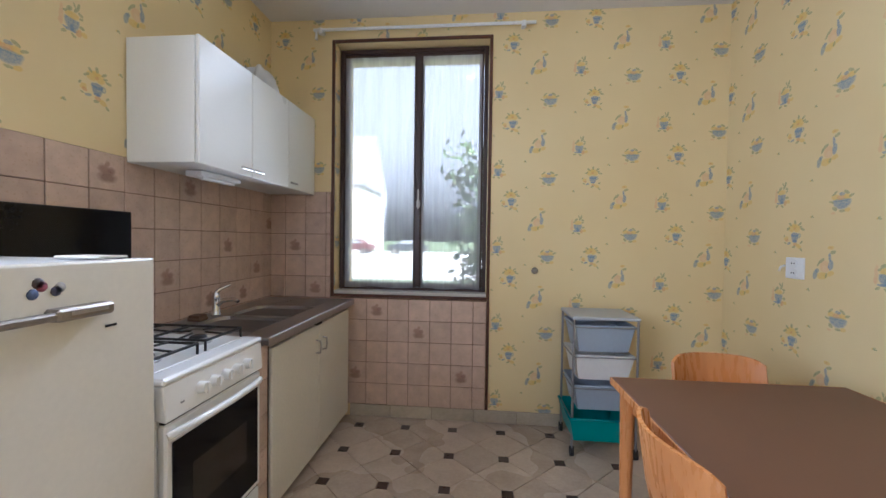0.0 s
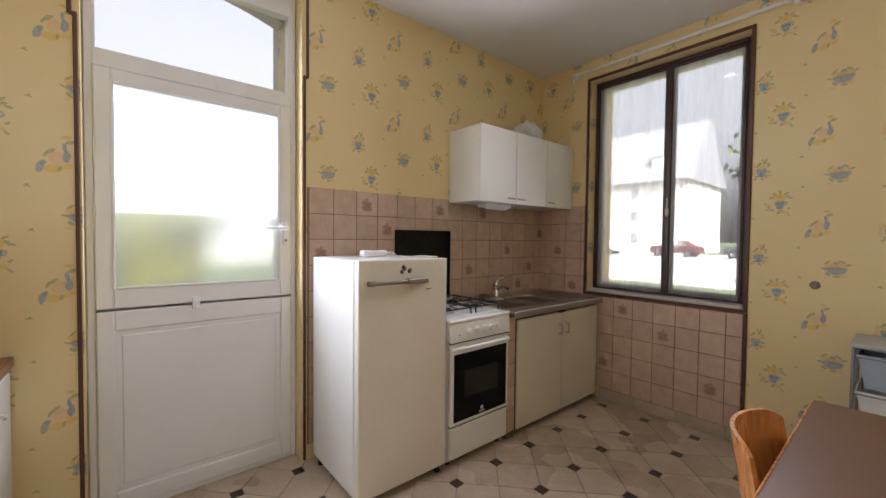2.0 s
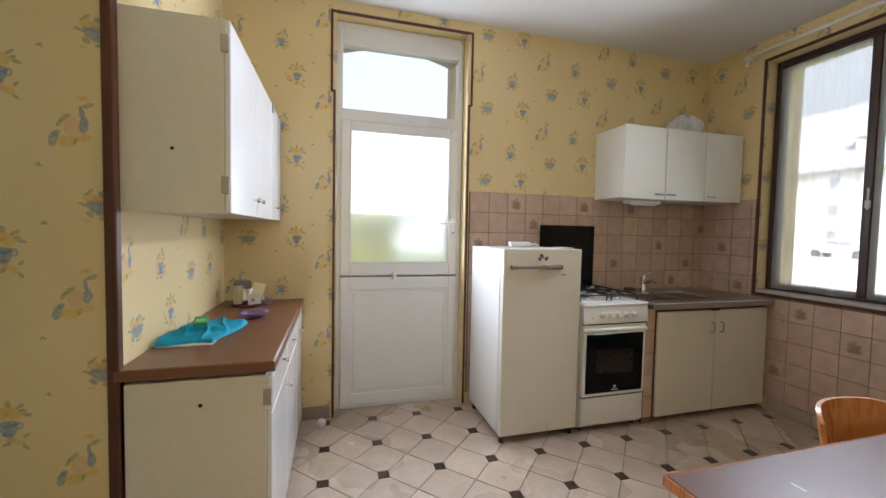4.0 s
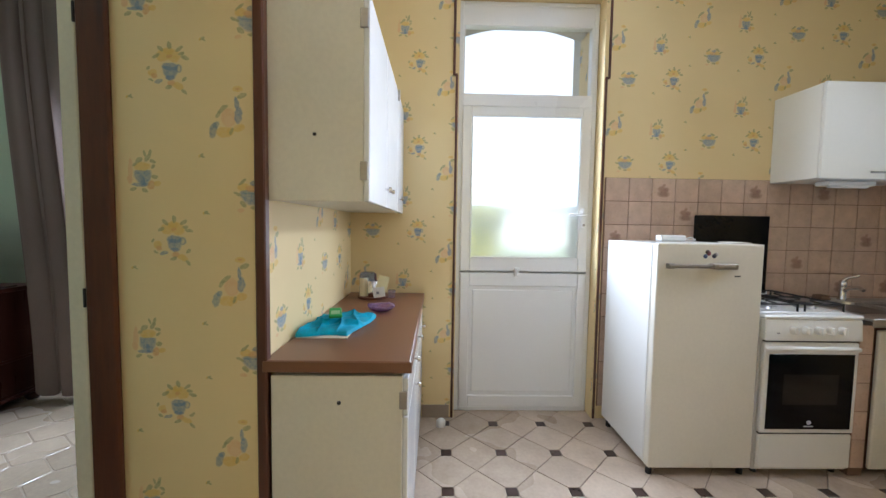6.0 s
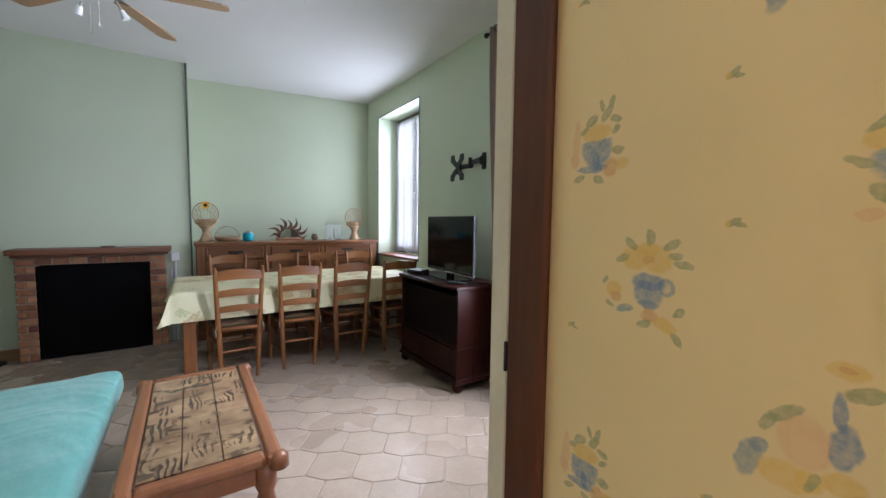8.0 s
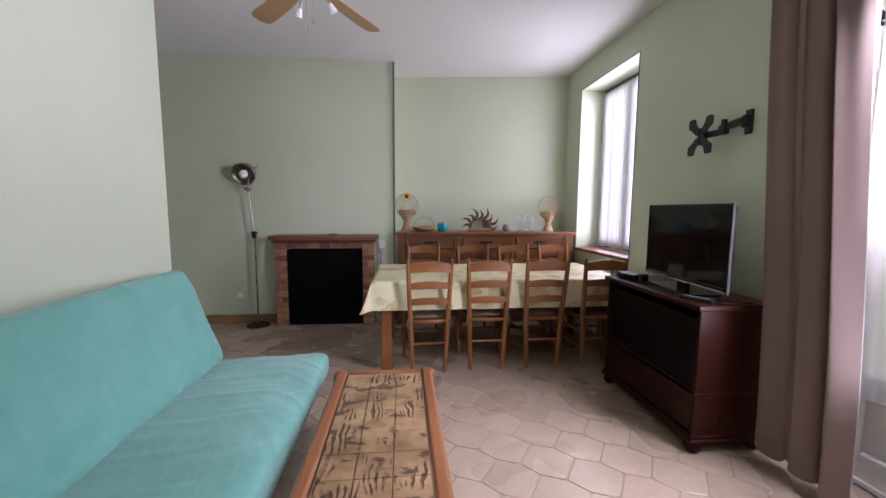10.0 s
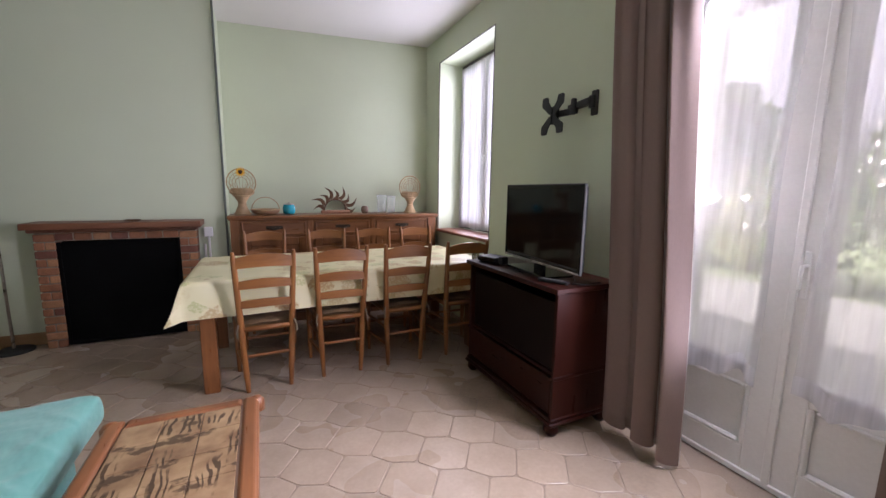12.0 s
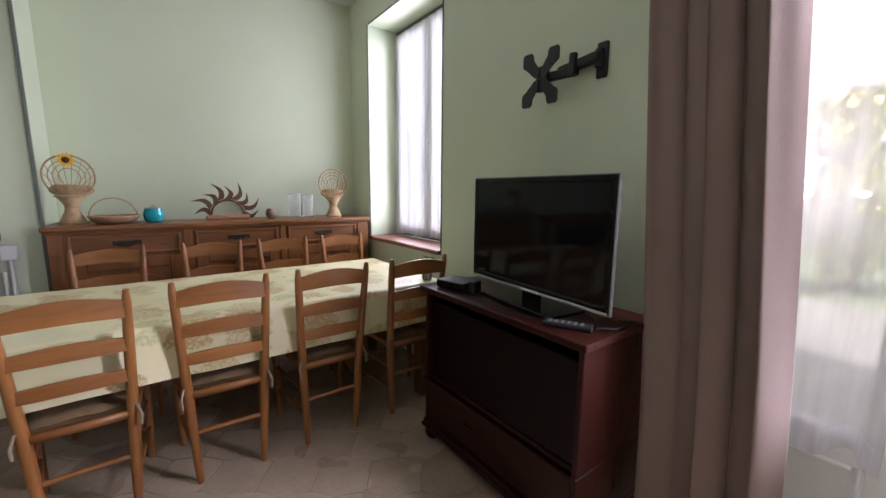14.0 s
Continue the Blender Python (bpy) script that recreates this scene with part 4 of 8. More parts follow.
def shrub(x, y, height, spread, seed, mat, label, leaf=0.05, count=1400, flower=None):
    rnd = random.Random(seed)
    t = thing("shrub", (x, y, -0.17), label, "shrub")
    st, cr = M(), M()
    for i in range(8):
        a = i * 2.4
        h = height * rnd.uniform(0.45, 0.93)
        tip = Vector((math.cos(a) * spread * 0.6, math.sin(a) * spread * 0.6, h))
        st.tube([(0.05 * math.cos(a), 0.05 * math.sin(a), -0.05), tip * 0.5, tip], [0.025, 0.018, 0.008], 6)
        leaves(cr, tip, spread * 0.5, count // 16, leaf, rnd, (1, 1, 1.3))
        leaves(cr, tip * 0.55, spread * 0.6, count // 16, leaf, rnd, (1, 1, 1.3))
    part("stems", st, BARK, t)
    part("crown", cr, mat, t)
    if flower:
        fl = M()
        for i in range(14):
            a = rnd.uniform(0, 6.28)
            leaves(fl, (math.cos(a) * spread * 0.8, math.sin(a) * spread * 0.8, height * rnd.uniform(0.4, 1.0)), 0.22, 14, 0.06, rnd)
        part("blossom", fl, flower, t, "pale blossom")


shrub(0.42, 4.35, 2.9, 0.55, 5, LEAF, "leafy green shrub growing outside the kitchen window")
shrub(-7.7, 0.35, 2.35, 0.75, 6, plain("leaf_golden", (0.46, 0.42, 0.02), 0.6, vary=0.25, big=2.0, fine=9, bump=0.0), "golden yellow-green garden bush on the lawn", 0.08, 2200)
BLOSSOM = plain("white_blossom", (0.75, 0.73, 0.66), 0.7, vary=0.1, bump=0.0)
hedge = random.Random(61)
for i in range(9):
    hx, hy, hh = -8.3 + hedge.uniform(-0.8, 0.8), -9.5 + 1.15 * i, hedge.uniform(1.7, 2.7)
    shrub(hx, hy, hh, hedge.uniform(0.7, 1.0), 70 + i, (LEAF, LEAF_Y)[i % 2], "tall loose garden shrub with pale blossom on the lawn", 0.07, 1500, BLOSSOM if i % 3 else None)
for tx, ty, th, sd, mt in ((-21, -14, 6.5, 11, LEAF), (-26, -22, 8.0, 12, LEAF), (-24, -6, 6.0, 13, LEAF_Y), (-30, -1, 7.5, 14, LEAF), (-34, -33, 8.5, 15, LEAF), (-17, -20, 5.0, 16, LEAF_Y), (-16, 9, 7, 17, LEAF)):
    tree(tx, ty, th, th * 0.4, sd, mt, "broad leafy garden tree with a rounded crown", leaf=0.3, count=1300)
rnd = random.Random(40)
hd = M()
for i in range(60):
    a = radians(170 + i * 1.9)
    d = rnd.uniform(55, 75)
    leaves(hd, (math.cos(a) * d, math.sin(a) * d, rnd.uniform(0.5, 2.2)), rnd.uniform(2.5, 4.0), 60, 0.9, rnd, (1, 1, 0.8))
solid("far_trees", hd, LEAF, "distant hazy belt of trees beyond the meadow", "trees", kind="stuff")

# house across the street, with parked cars
HX0, HX1, HY = -54.0, -14.5, 47.0
GLASS_DARK = plain("curtained_pane", (0.30, 0.31, 0.32), 0.2, vary=0.1, bump=0)
hs = thing("house", (HX0, HY, -0.17), "long white rendered house with a grey slate roof", "house")
part("wall", M().box(HX0, HX1, HY, HY + 12, -0.2, 8.4), HOUSE_WHITE, hs, here=True)
rf = M()
rf.prism([(HY - 0.5, 8.2), (HY + 6, 15.6), (HY + 12.5, 8.2), (HY + 12.5, 8.0), (HY - 0.5, 8.0)], HX0 - 0.4, HX1 + 0.4, Matrix(((0, 0, 1, 0), (1, 0, 0, 0), (0, 1, 0, 0), (0, 0, 0, 1))))
part("roof", rf, SLATE_ROOF, hs, "grey slate roof", here=True)
for wx in (-23.5, -18.0):
    part("dormer", M().box(wx - 0.6, wx + 0.6, HY + 1.0, HY + 4.0, 9.2, 11.2).box(wx - 0.8, wx + 0.8, HY + 0.8, HY + 4.2, 11.2, 11.4), HOUSE_WHITE, hs, here=True)
for fl, z in enumerate((0.9, 3.5, 6.1)):
    for wx in range(-50, -15, 5):
        o = part("window", M().box(wx - 0.55, wx + 0.55, HY - 0.03, HY + 0.1, z, z + 1.4), PVC, hs, here=True)
        part("window_pane", M().box(wx - 0.45, wx + 0.45, HY - 0.05, HY + 0.02, z + 0.1, z + 1.3), GLASS_DARK, o)
cot = thing("cottage", (-24.0, 1.0, -0.17), "low cream cottage with a grey roof behind the garden", "house")
part("wall", M().box(-30, -24, -5.0, 8.0, -0.2, 2.7), HOUSE_WHITE, cot, here=True)
part("roof", M().prism([(-30.4, 2.5), (-27.0, 5.0), (-23.6, 2.5), (-23.6, 2.7), (-27.0, 5.2), (-30.4, 2.7)], -5.4, 8.4, Matrix(((1, 0, 0, 0), (0, 0, 1, 0), (0, 1, 0, 0), (0, 0, 0, 1)))), SLATE_ROOF, cot, "grey roof", here=True)
for wy in (-3.2, 0.2, 3.6):
    part("window", M().box(-24.02, -23.96, wy - 0.5, wy + 0.5, 0.9, 2.1), GLASS_DARK, cot, here=True)
TYRE = plain("tyre_rubber", (0.02, 0.02, 0.02), 0.8)


def car(x, y, turn, paint, label):
    c = thing("car", pose(x, y, -0.14, 0, 0, turn), label, "car", "cars parked across the street")
    prof = [(-2.0, 0.35), (-2.05, 0.7), (-1.9, 0.92), (-1.2, 1.0), (-0.55, 1.42), (0.7, 1.45), (1.45, 1.0), (1.95, 0.9), (2.05, 0.65), (2.0, 0.35)]
    body = M().prism(prof, -0.82, 0.82, Matrix(((1, 0, 0, 0), (0, 0, 1, 0), (0, 1, 0, 0), (0, 0, 0, 1))))
    soften(part("body", body, paint, c), 0.06, 2)
    for s in (-1, 1):
        win = M().prism([(-1.05, 1.02), (-0.5, 1.36), (0.65, 1.38), (1.25, 1.02)], s * 0.822, s * 0.835, Matrix(((1, 0, 0, 0), (0, 0, 1, 0), (0, 1, 0, 0), (0, 0, 0, 1))))
        part("side_window", win, GLASS_DARK, c)
        for wx in (-1.3, 1.25):
            tyre = part("wheel", M().rod((wx, s * 0.66, 0.31), (wx, s * 0.85, 0.31), 0.31, n=18), TYRE, c)
            part("rim", M().rod((wx, s * 0.84, 0.31), (wx, s * 0.86, 0.31), 0.19, n=14), STEEL, tyre)
    for s in (-0.6, 0.6):
        part("headlight", M().box(1.9, 2.02, s - 0.15, s + 0.15, 0.62, 0.76, 0.03), PVC, c)


car(-19.5, 38.5, 4, plain("car_white", (0.7, 0.7, 0.7), 0.25, vary=0.03, bump=0), "white parked car on the gravel")
car(-12.6, 39.0, -3, plain("car_red", (0.11, 0.03, 0.03), 0.4, vary=0.03, bump=0), "red parked car on the gravel")
car(-7.0, 39.5, 2, plain("car_dark", (0.04, 0.045, 0.05), 0.22, vary=0.03, bump=0), "dark grey parked car on the gravel")

# ---- kitchen ----
def pull(m, y, z, x=-0.0, s=0.07):
    """A bent wire pull that stands off to +x."""
    return m.tube([(x, y, z - s / 2), (x + 0.025, y, z - s / 2 + 0.004), (x + 0.028, y, z), (x + 0.025, y, z + s / 2 - 0.004), (x, y, z + s / 2)], 0.005, 6)


# refrigerator
fr = thing("refrigerator", (-0.97, 0.875, 0.0), "old white enamelled refrigerator with stickers and a chrome handle", "refrigerator")
soften(part("body", M().box(-1.25, -0.735, 0.602, 1.148, 0.05, 1.222, 0.004), ENAMEL, fr, here=True), 0.012)
soften(part("door", M().box(-0.73, -0.68, 0.602, 1.148, 0.05, 1.226, 0.004), plain("cream_enamel", (0.72, 0.68, 0.59), 0.3, vary=0.05, bump=0.05), fr, "cream enamel door", here=True), 0.012)
part("seal", M().box(-0.737, -0.728, 0.612, 1.138, 0.06, 1.21), plain("grey_rubber", (0.25, 0.24, 0.22), 0.7), fr, here=True)
hb = M().box(-0.668, -0.648, 0.645, 0.995, 1.104, 1.122, 0.005).box(-0.685, -0.655, 0.645, 0.68, 1.100, 1.126, 0.004).box(-0.685, -0.644, 0.865, 0.995, 1.100, 1.128, 0.006)
part("handle", hb, plain("dull_bronze", (0.32, 0.28, 0.24), 0.42, 0.8, vary=0.15, big=12), fr, "long dull chrome bar handle", here=True)
part("handle_slot", M().box(-0.6445, -0.6425, 0.89, 0.975, 1.112, 1.12), STEEL, fr, here=True)
for y, z, c in ((0.855, 1.185, (0.09, 0.06, 0.06)), (0.845, 1.163, (0.08, 0.12, 0.25)), (0.89, 1.165, (0.06, 0.06, 0.10)), (0.862, 1.178, (0.3, 0.08, 0.1)), (0.898, 1.172, (0.35, 0.33, 0.30))):
    part("sticker", M().lathe([(0.0, 0.0), (0.012, 0.0), (0.011, 0.0012), (0.0, 0.0012)], (-0.6795, y, z), 9, Euler((0, radians(90), 0)).to_matrix().to_4x4()), plain("sticker_ink", c, 0.4, vary=0.5, big=60, bump=0), fr, "small coloured sticker", here=True)
part("scratch_mark", M().box(-0.6797, -0.6785, 1.0, 1.03, 1.06, 1.066), BLACK_MAT, fr, here=True)
for x in (-1.2, -0.72):
    for y in (0.63, 1.12):
        part("foot", M().rod((x, y, 0.0), (x, y, 0.055), 0.016), BLACK_MAT, fr, here=True)
wb = thing("power_adapter", (-1.0, 0.93, 1.226), "white plastic power strip with its cable on the refrigerator", "power strip")
soften(part("case", M().box(-1.06, -1.0, 0.80, 0.955, 1.226, 1.262, 0.006), PVC, wb, here=True), 0.006)
part("cable", M().tube([(-1.03, 0.955, 1.24), (-1.03, 1.0, 1.25), (-1.05, 1.04, 1.236), (-1.1, 1.06, 1.231), (-1.2, 1.07, 1.231)], 0.004, 6), PVC, wb, here=True)
solid("envelope", M().box(-0.88, -0.75, 1.05, 1.135, 1.227, 1.233, 0.001), plain("paper_cream", (0.7, 0.66, 0.56), 0.8), "small cream card lying on the refrigerator", "card")

# gas cooker
ck = thing("gas_cooker", (-0.98, 1.425, 0.0), "white gas cooker with four burners and a raised black lid", "cooker")
Y0, Y1 = 1.172, 1.682
soften(part("body", M().box(-1.25, -0.705, Y0, Y1, 0.03, 0.845, 0.003), ENAMEL, ck, here=True), 0.006)
soften(part("hob_tray", M().box(-1.25, -0.672, Y0 - 0.004, Y1 + 0.004, 0.845, 0.868, 0.006), ENAMEL, ck, here=True), 0.006)
part("hob_well", M().box(-1.2, -0.74, Y0 + 0.03, Y1 - 0.03, 0.867, 0.872, 0.002), ENAMEL, ck, here=True)
cp = M().prism([(-0.705, 0.74), (-0.668, 0.735), (-0.676, 0.845), (-0.705, 0.845)], Y0, Y1, Matrix(((1, 0, 0, 0), (0, 0, 1, 0), (0, 1, 0, 0), (0, 0, 0, 1))))
soften(part("control_panel", cp, ENAMEL, ck, here=True), 0.005)
for i in range(5):
    y = Y0 + 0.145 + i * 0.062
    kb = part("knob", M().rod((-0.674, y, 0.79), (-0.645, y, 0.792), 0.021, 0.018, 16), ENAMEL, ck, here=True)
    part("grip", M().box(-0.648, -0.64, y - 0.004, y + 0.004, 0.773, 0.81, 0.002), PVC, kb)
part("maker_mark", M().box(-0.6725, -0.670, Y0 + 0.06, Y0 + 0.075, 0.772, 0.778), plain("grey_ink", (0.3, 0.3, 0.3), 0.5), ck, here=True)
dr = part("oven_door", M().box(-0.705, -0.675, Y0 + 0.006, Y1 - 0.006, 0.245, 0.725, 0.006), ENAMEL, ck, here=True)
part("glass", M().box(-0.676, -0.671, Y0 + 0.03, Y1 - 0.03, 0.268, 0.665, 0.002), BLACK_GLOSS, dr, "black oven glass")
part("viewing_pane", M().box(-0.6715, -0.6702, Y0 + 0.11, Y1 - 0.11, 0.40, 0.56), plain("oven_inside", (0.022, 0.018, 0.014), 0.12, vary=0.3, bump=0), dr)
part("emblem", M().lathe([(0.0, 0), (0.012, 0), (0.012, 0.001), (0, 0.001)], (-0.6706, 1.43, 0.305), 10, Euler((0, radians(90), 0)).to_matrix().to_4x4()).box(-0.671, -0.6695, 1.405, 1.455, 0.282, 0.288), plain("light_print", (0.5, 0.5, 0.52), 0.4), dr)
part("handle", M().tube([(-0.675, Y0 + 0.012, 0.69), (-0.655, Y0 + 0.05, 0.70), (-0.64, Y0 + 0.12, 0.703), (-0.635, 1.427, 0.704), (-0.64, Y1 - 0.12, 0.703), (-0.655, Y1 - 0.05, 0.70), (-0.675, Y1 - 0.012, 0.69)], 0.013, 8), ENAMEL, dr, "white curved bar handle")
part("drawer", M().box(-0.705, -0.678, Y0 + 0.006, Y1 - 0.006, 0.05, 0.236, 0.008), ENAMEL, ck, here=True)
# black strips set into the two gaps as their shade
part("drawer_gap", M().box(-0.70, -0.684, Y0 + 0.012, Y1 - 0.012, 0.236, 0.246), BLACK_MAT, ck, here=True)
part("vent_gap", M().box(-0.70, -0.684, Y0 + 0.012, Y1 - 0.012, 0.724, 0.742), BLACK_MAT, ck, here=True)
for cx, cy in ((-0.86, 1.30), (-0.86, 1.55), (-1.09, 1.30), (-1.09, 1.55)):
    bn = part("burner", M().lathe([(0.0, 0.892), (0.03, 0.892), (0.036, 0.884), (0.045, 0.882), (0.05, 0.872)], (cx, cy, 0.0), 18), STEEL, ck, here=True)
    part("burner_cap", M().lathe([(0.0, 0.899), (0.028, 0.899), (0.032, 0.892)], (cx, cy, 0.0), 18), IRON, bn)
for cy in (1.30, 1.55):
    g = M()
    for a, b in (((-1.2, cy - 0.105), (-0.75, cy - 0.105)), ((-1.2, cy + 0.105), (-0.75, cy + 0.105)), ((-1.2, cy - 0.105), (-1.2, cy + 0.105)), ((-0.75, cy - 0.105), (-0.75, cy + 0.105)), ((-0.975, cy - 0.105), (-0.975, cy + 0.105))):
        g.rod((*a, 0.91), (*b, 0.91), 0.005, n=6)
    for cx in (-0.86, -1.09):
        for dx, dy in ((1, 0), (-1, 0), (0, 1), (0, -1)):
            g.rod((cx + dx * 0.11, cy + dy * 0.105, 0.91), (cx + dx * 0.03, cy + dy * 0.03, 0.915), 0.004, n=6)
    for cx in (-1.2, -0.75):
        for dy in (-0.105, 0.105):
            g.rod((cx, cy + dy, 0.87), (cx, cy + dy, 0.912), 0.005, n=6)
    part("pan_support", g, IRON, ck, "black enamelled pan support", here=True)
soften(part("lid", M().box(-1.276, -1.264, Y0 + 0.004, Y1 - 0.004, 0.885, 1.392, 0.004), BLACK_GLOSS, ck, "black glass lid folded up", here=True), 0.006)
for y in (Y0 + 0.04, Y1 - 0.04):
    part("lid_hinge", M().box(-1.268, -1.235, y - 0.025, y + 0.025, 0.866, 0.90, 0.004), PVC, ck, here=True)
for x in (-1.2, -0.74):
    for y in (Y0 + 0.04, Y1 - 0.04):
        part("foot", M().rod((x, y, 0), (x, y, 0.035), 0.015), BLACK_MAT, ck, here=True)

# sink unit and worktop
su = thing("sink_cabinet", (-0.98, 2.29, 0.0), "cream two-door sink cabinet standing beside the cooker", "cabinet")
part("body", M().box(-1.28, -0.705, 1.775, 2.82, 0.03, 0.815, 0.003), wood("cabinet_side", (0.055, 0.022, 0.012), (0.11, 0.045, 0.022), 0.5, "z"), su, "dark brown carcass", here=True)
for y0, y1, py in ((1.785, 2.30, 2.262), (2.305, 2.815, 2.35)):
    d = part("door", M().box(-0.703, -0.683, y0, y1, 0.045, 0.79, 0.004), CREAM_LAM, su, here=True)
    part("handle", pull(M(), py, 0.665, -0.683, 0.075), STEEL, d, "bent metal pull")
part("cable_hole", M().box(-0.704, -0.6815, 2.26, 2.34, 0.784, 0.796, 0.002), BLACK_MAT, su, here=True)
wt = thing("sink_worktop", (-0.98, 2.26, 0.82), "stainless steel double sink worktop with drainer", "sink")
WB = (1.715, 2.845)
st = M().box(-1.29, -0.662, WB[0], WB[1], 0.82, 0.84, 0.004)
wo = part("slab", st, plain("worktop_edge", (0.09, 0.07, 0.06), 0.4), wt, here=True)
tp = M()
holes = [(1.80, 2.12), (2.17, 2.47)]
hx0, hx1 = -1.15, -0.79
ys = [WB[0], holes[0][0], holes[0][1], holes[1][0], holes[1][1], WB[1]]
tp.box(-1.292, hx0, WB[0], WB[1], 0.841, 0.854, 0.003).box(hx1, -0.658, WB[0], WB[1], 0.841, 0.854, 0.003)
for i in (0, 2, 4):
    tp.box(hx0, hx1, ys[i], ys[i + 1], 0.841, 0.854, 0.0)
part("steel_top", tp, STEEL, wt, "brushed steel top", here=True)
part("front_edge", M().box(-0.664, -0.655, WB[0], WB[1] + 0.004, 0.812, 0.857, 0.004), STEEL, wt, here=True)
for y0, y1 in holes:
    def bowl(u, v, y0=y0, y1=y1):
        a = 2 * math.pi * u
        k = 1.0 if v <= 0.5 else (1 - v) / 0.5
        sx = max(-1, min(1, 1.25 * math.cos(a)))
        sy = max(-1, min(1, 1.25 * math.sin(a)))
        z = 0.856 - (0.13 * min(1, v / 0.5)) - (0.012 * max(0, (v - 0.5) / 0.5))
        w = (0.93 + 0.07 * max(0, 1 - v * 3)) * k if v > 0.5 else 1.0 - 0.07 * min(1, v * 3)
        return ((hx0 + hx1) / 2 + sx * w * (hx1 - hx0) / 2, (y0 + y1) / 2 + sy * w * (y1 - y0) / 2, z)
    bw = part("bowl", M().grid(bowl, 40, 12), STEEL, wt, "steel bowl", here=True)
    part("drain", M().lathe([(0, 0.722), (0.022, 0.722), (0.028, 0.719)], ((hx0 + hx1) / 2, (y0 + y1) / 2, 0), 14), CHROME, bw)
for i in range(7):
    part("drainer_rib", M().box(-1.12, -0.80, 2.53 + i * 0.04, 2.542 + i * 0.04, 0.853, 0.857, 0.002), STEEL, wt, here=True)
tap = thing("mixer_tap", (-1.21, 2.14, 0.854), "chrome single-lever mixer tap at the back of the sink", "tap")
part("body", M().lathe([(0.0, 0), (0.026, 0), (0.026, 0.008), (0.02, 0.014), (0.019, 0.09), (0.021, 0.10), (0.018, 0.125), (0, 0.128)], (0, 0, 0), 16), CHROME, tap)
part("spout", M().tube([(0.01, 0, 0.06), (0.05, -0.01, 0.085), (0.12, -0.025, 0.098), (0.15, -0.03, 0.085)], [0.014, 0.013, 0.011, 0.011]), CHROME, tap)
part("lever", M().tube([(0, 0, 0.125), (0.015, 0.012, 0.145), (0.06, 0.04, 0.168)], [0.012, 0.009, 0.006]), CHROME, tap)
sb = solid("scrubbing_brush", M().box(-1.24, -1.17, 1.96, 2.03, 0.855, 0.872, 0.005).box(-1.235, -1.175, 1.965, 2.025, 0.871, 0.885, 0.002), plain("brown_bristle", (0.16, 0.09, 0.05), 0.8), "small brown scrubbing sponge behind the sink", "sponge")

# tiled pier beside the cooker
structure("wall_pier", M().box(-1.28, -0.70, 1.692, 1.768, 0.0, 0.815, 0.002), GROUT, "low tiled pier between cooker and sink cabinet", "pier")

# wall cupboards over the sink
uc = thing("wall_cupboard", (-1.13, 2.26, 1.605), "white three-door wall cupboard hanging over the sink", "cupboard")
part("body", M().box(-1.296, -0.978, 1.682, 2.845, 1.608, 2.148, 0.003), WHITE_LAM, uc, here=True)
for y0, y1, py in ((1.682, 2.068, 2.015), (2.071, 2.456, 2.125), (2.459, 2.845, 2.525)):
    d = part("door", M().box(-0.976, -0.957, y0, y1, 1.604, 2.152, 0.004), WHITE_LAM, uc, here=True)
    part("handle", M().box(-0.957, -0.945, py - 0.045, py + 0.045, 1.636, 1.648, 0.004), STEEL, d, "slim metal pull")
ul = thing("strip_light", (-1.12, 2.0, 1.60), "white strip light fixed under the wall cupboard", "light")
part("case", M().box(-1.16, -1.07, 1.85, 2.15, 1.578, 1.606, 0.006), PVC, ul, here=True)
part("tube_cover", M().rod((-1.10, 1.88, 1.577), (-1.10, 2.12, 1.577), 0.013), PVC, ul, here=True)


def crumple(u, v):
    a = 2 * math.pi * u
    r = 0.11 * math.sin(math.pi * v) ** 0.6
    k = 1 + 0.25 * math.sin(3 * a + 5 * v) + 0.12 * math.sin(7 * a - 4 * v)
    return (-1.10 + r * k * 0.75 * math.cos(a), 2.40 + r * k * 1.2 * math.sin(a), 2.152 + 0.075 * (1 - math.cos(math.pi * v)) * (1 + 0.12 * math.sin(5 * a)))


solid("tea_towel", M().grid(crumple, 36, 14), plain("white_cotton", (0.72, 0.72, 0.72), 0.9, vary=0.08, fine=300, bump=0.4), "crumpled white cloth on top of the wall cupboard", "cloth")

# base units and wall units by the doorway
bu = thing("base_cabinet", (-0.65, -0.83, 0.0), "white base cabinet with drawers and small metal knobs", "cabinet")
part("side_panel", M().box(-0.022, 0.0, -1.052, -0.622, 0.02, 0.80, 0.002), CREAM_LAM, bu, "cream laminate side panel", here=True)
part("body", M().box(-1.285, -0.0225, -1.05, -0.624, 0.06, 0.80, 0.002), CREAM_LAM, bu, here=True)
part("plinth", M().box(-1.285, -0.03, -1.04, -0.67, 0.0, 0.06), BROWN_TRIM, bu, here=True)


def knob_y(m, x, y, z):
    return m.rod((x, y, z), (x, y + 0.018, z), 0.005, n=8).rod((x, y + 0.018, z), (x, y + 0.028, z), 0.011, 0.009, 12)


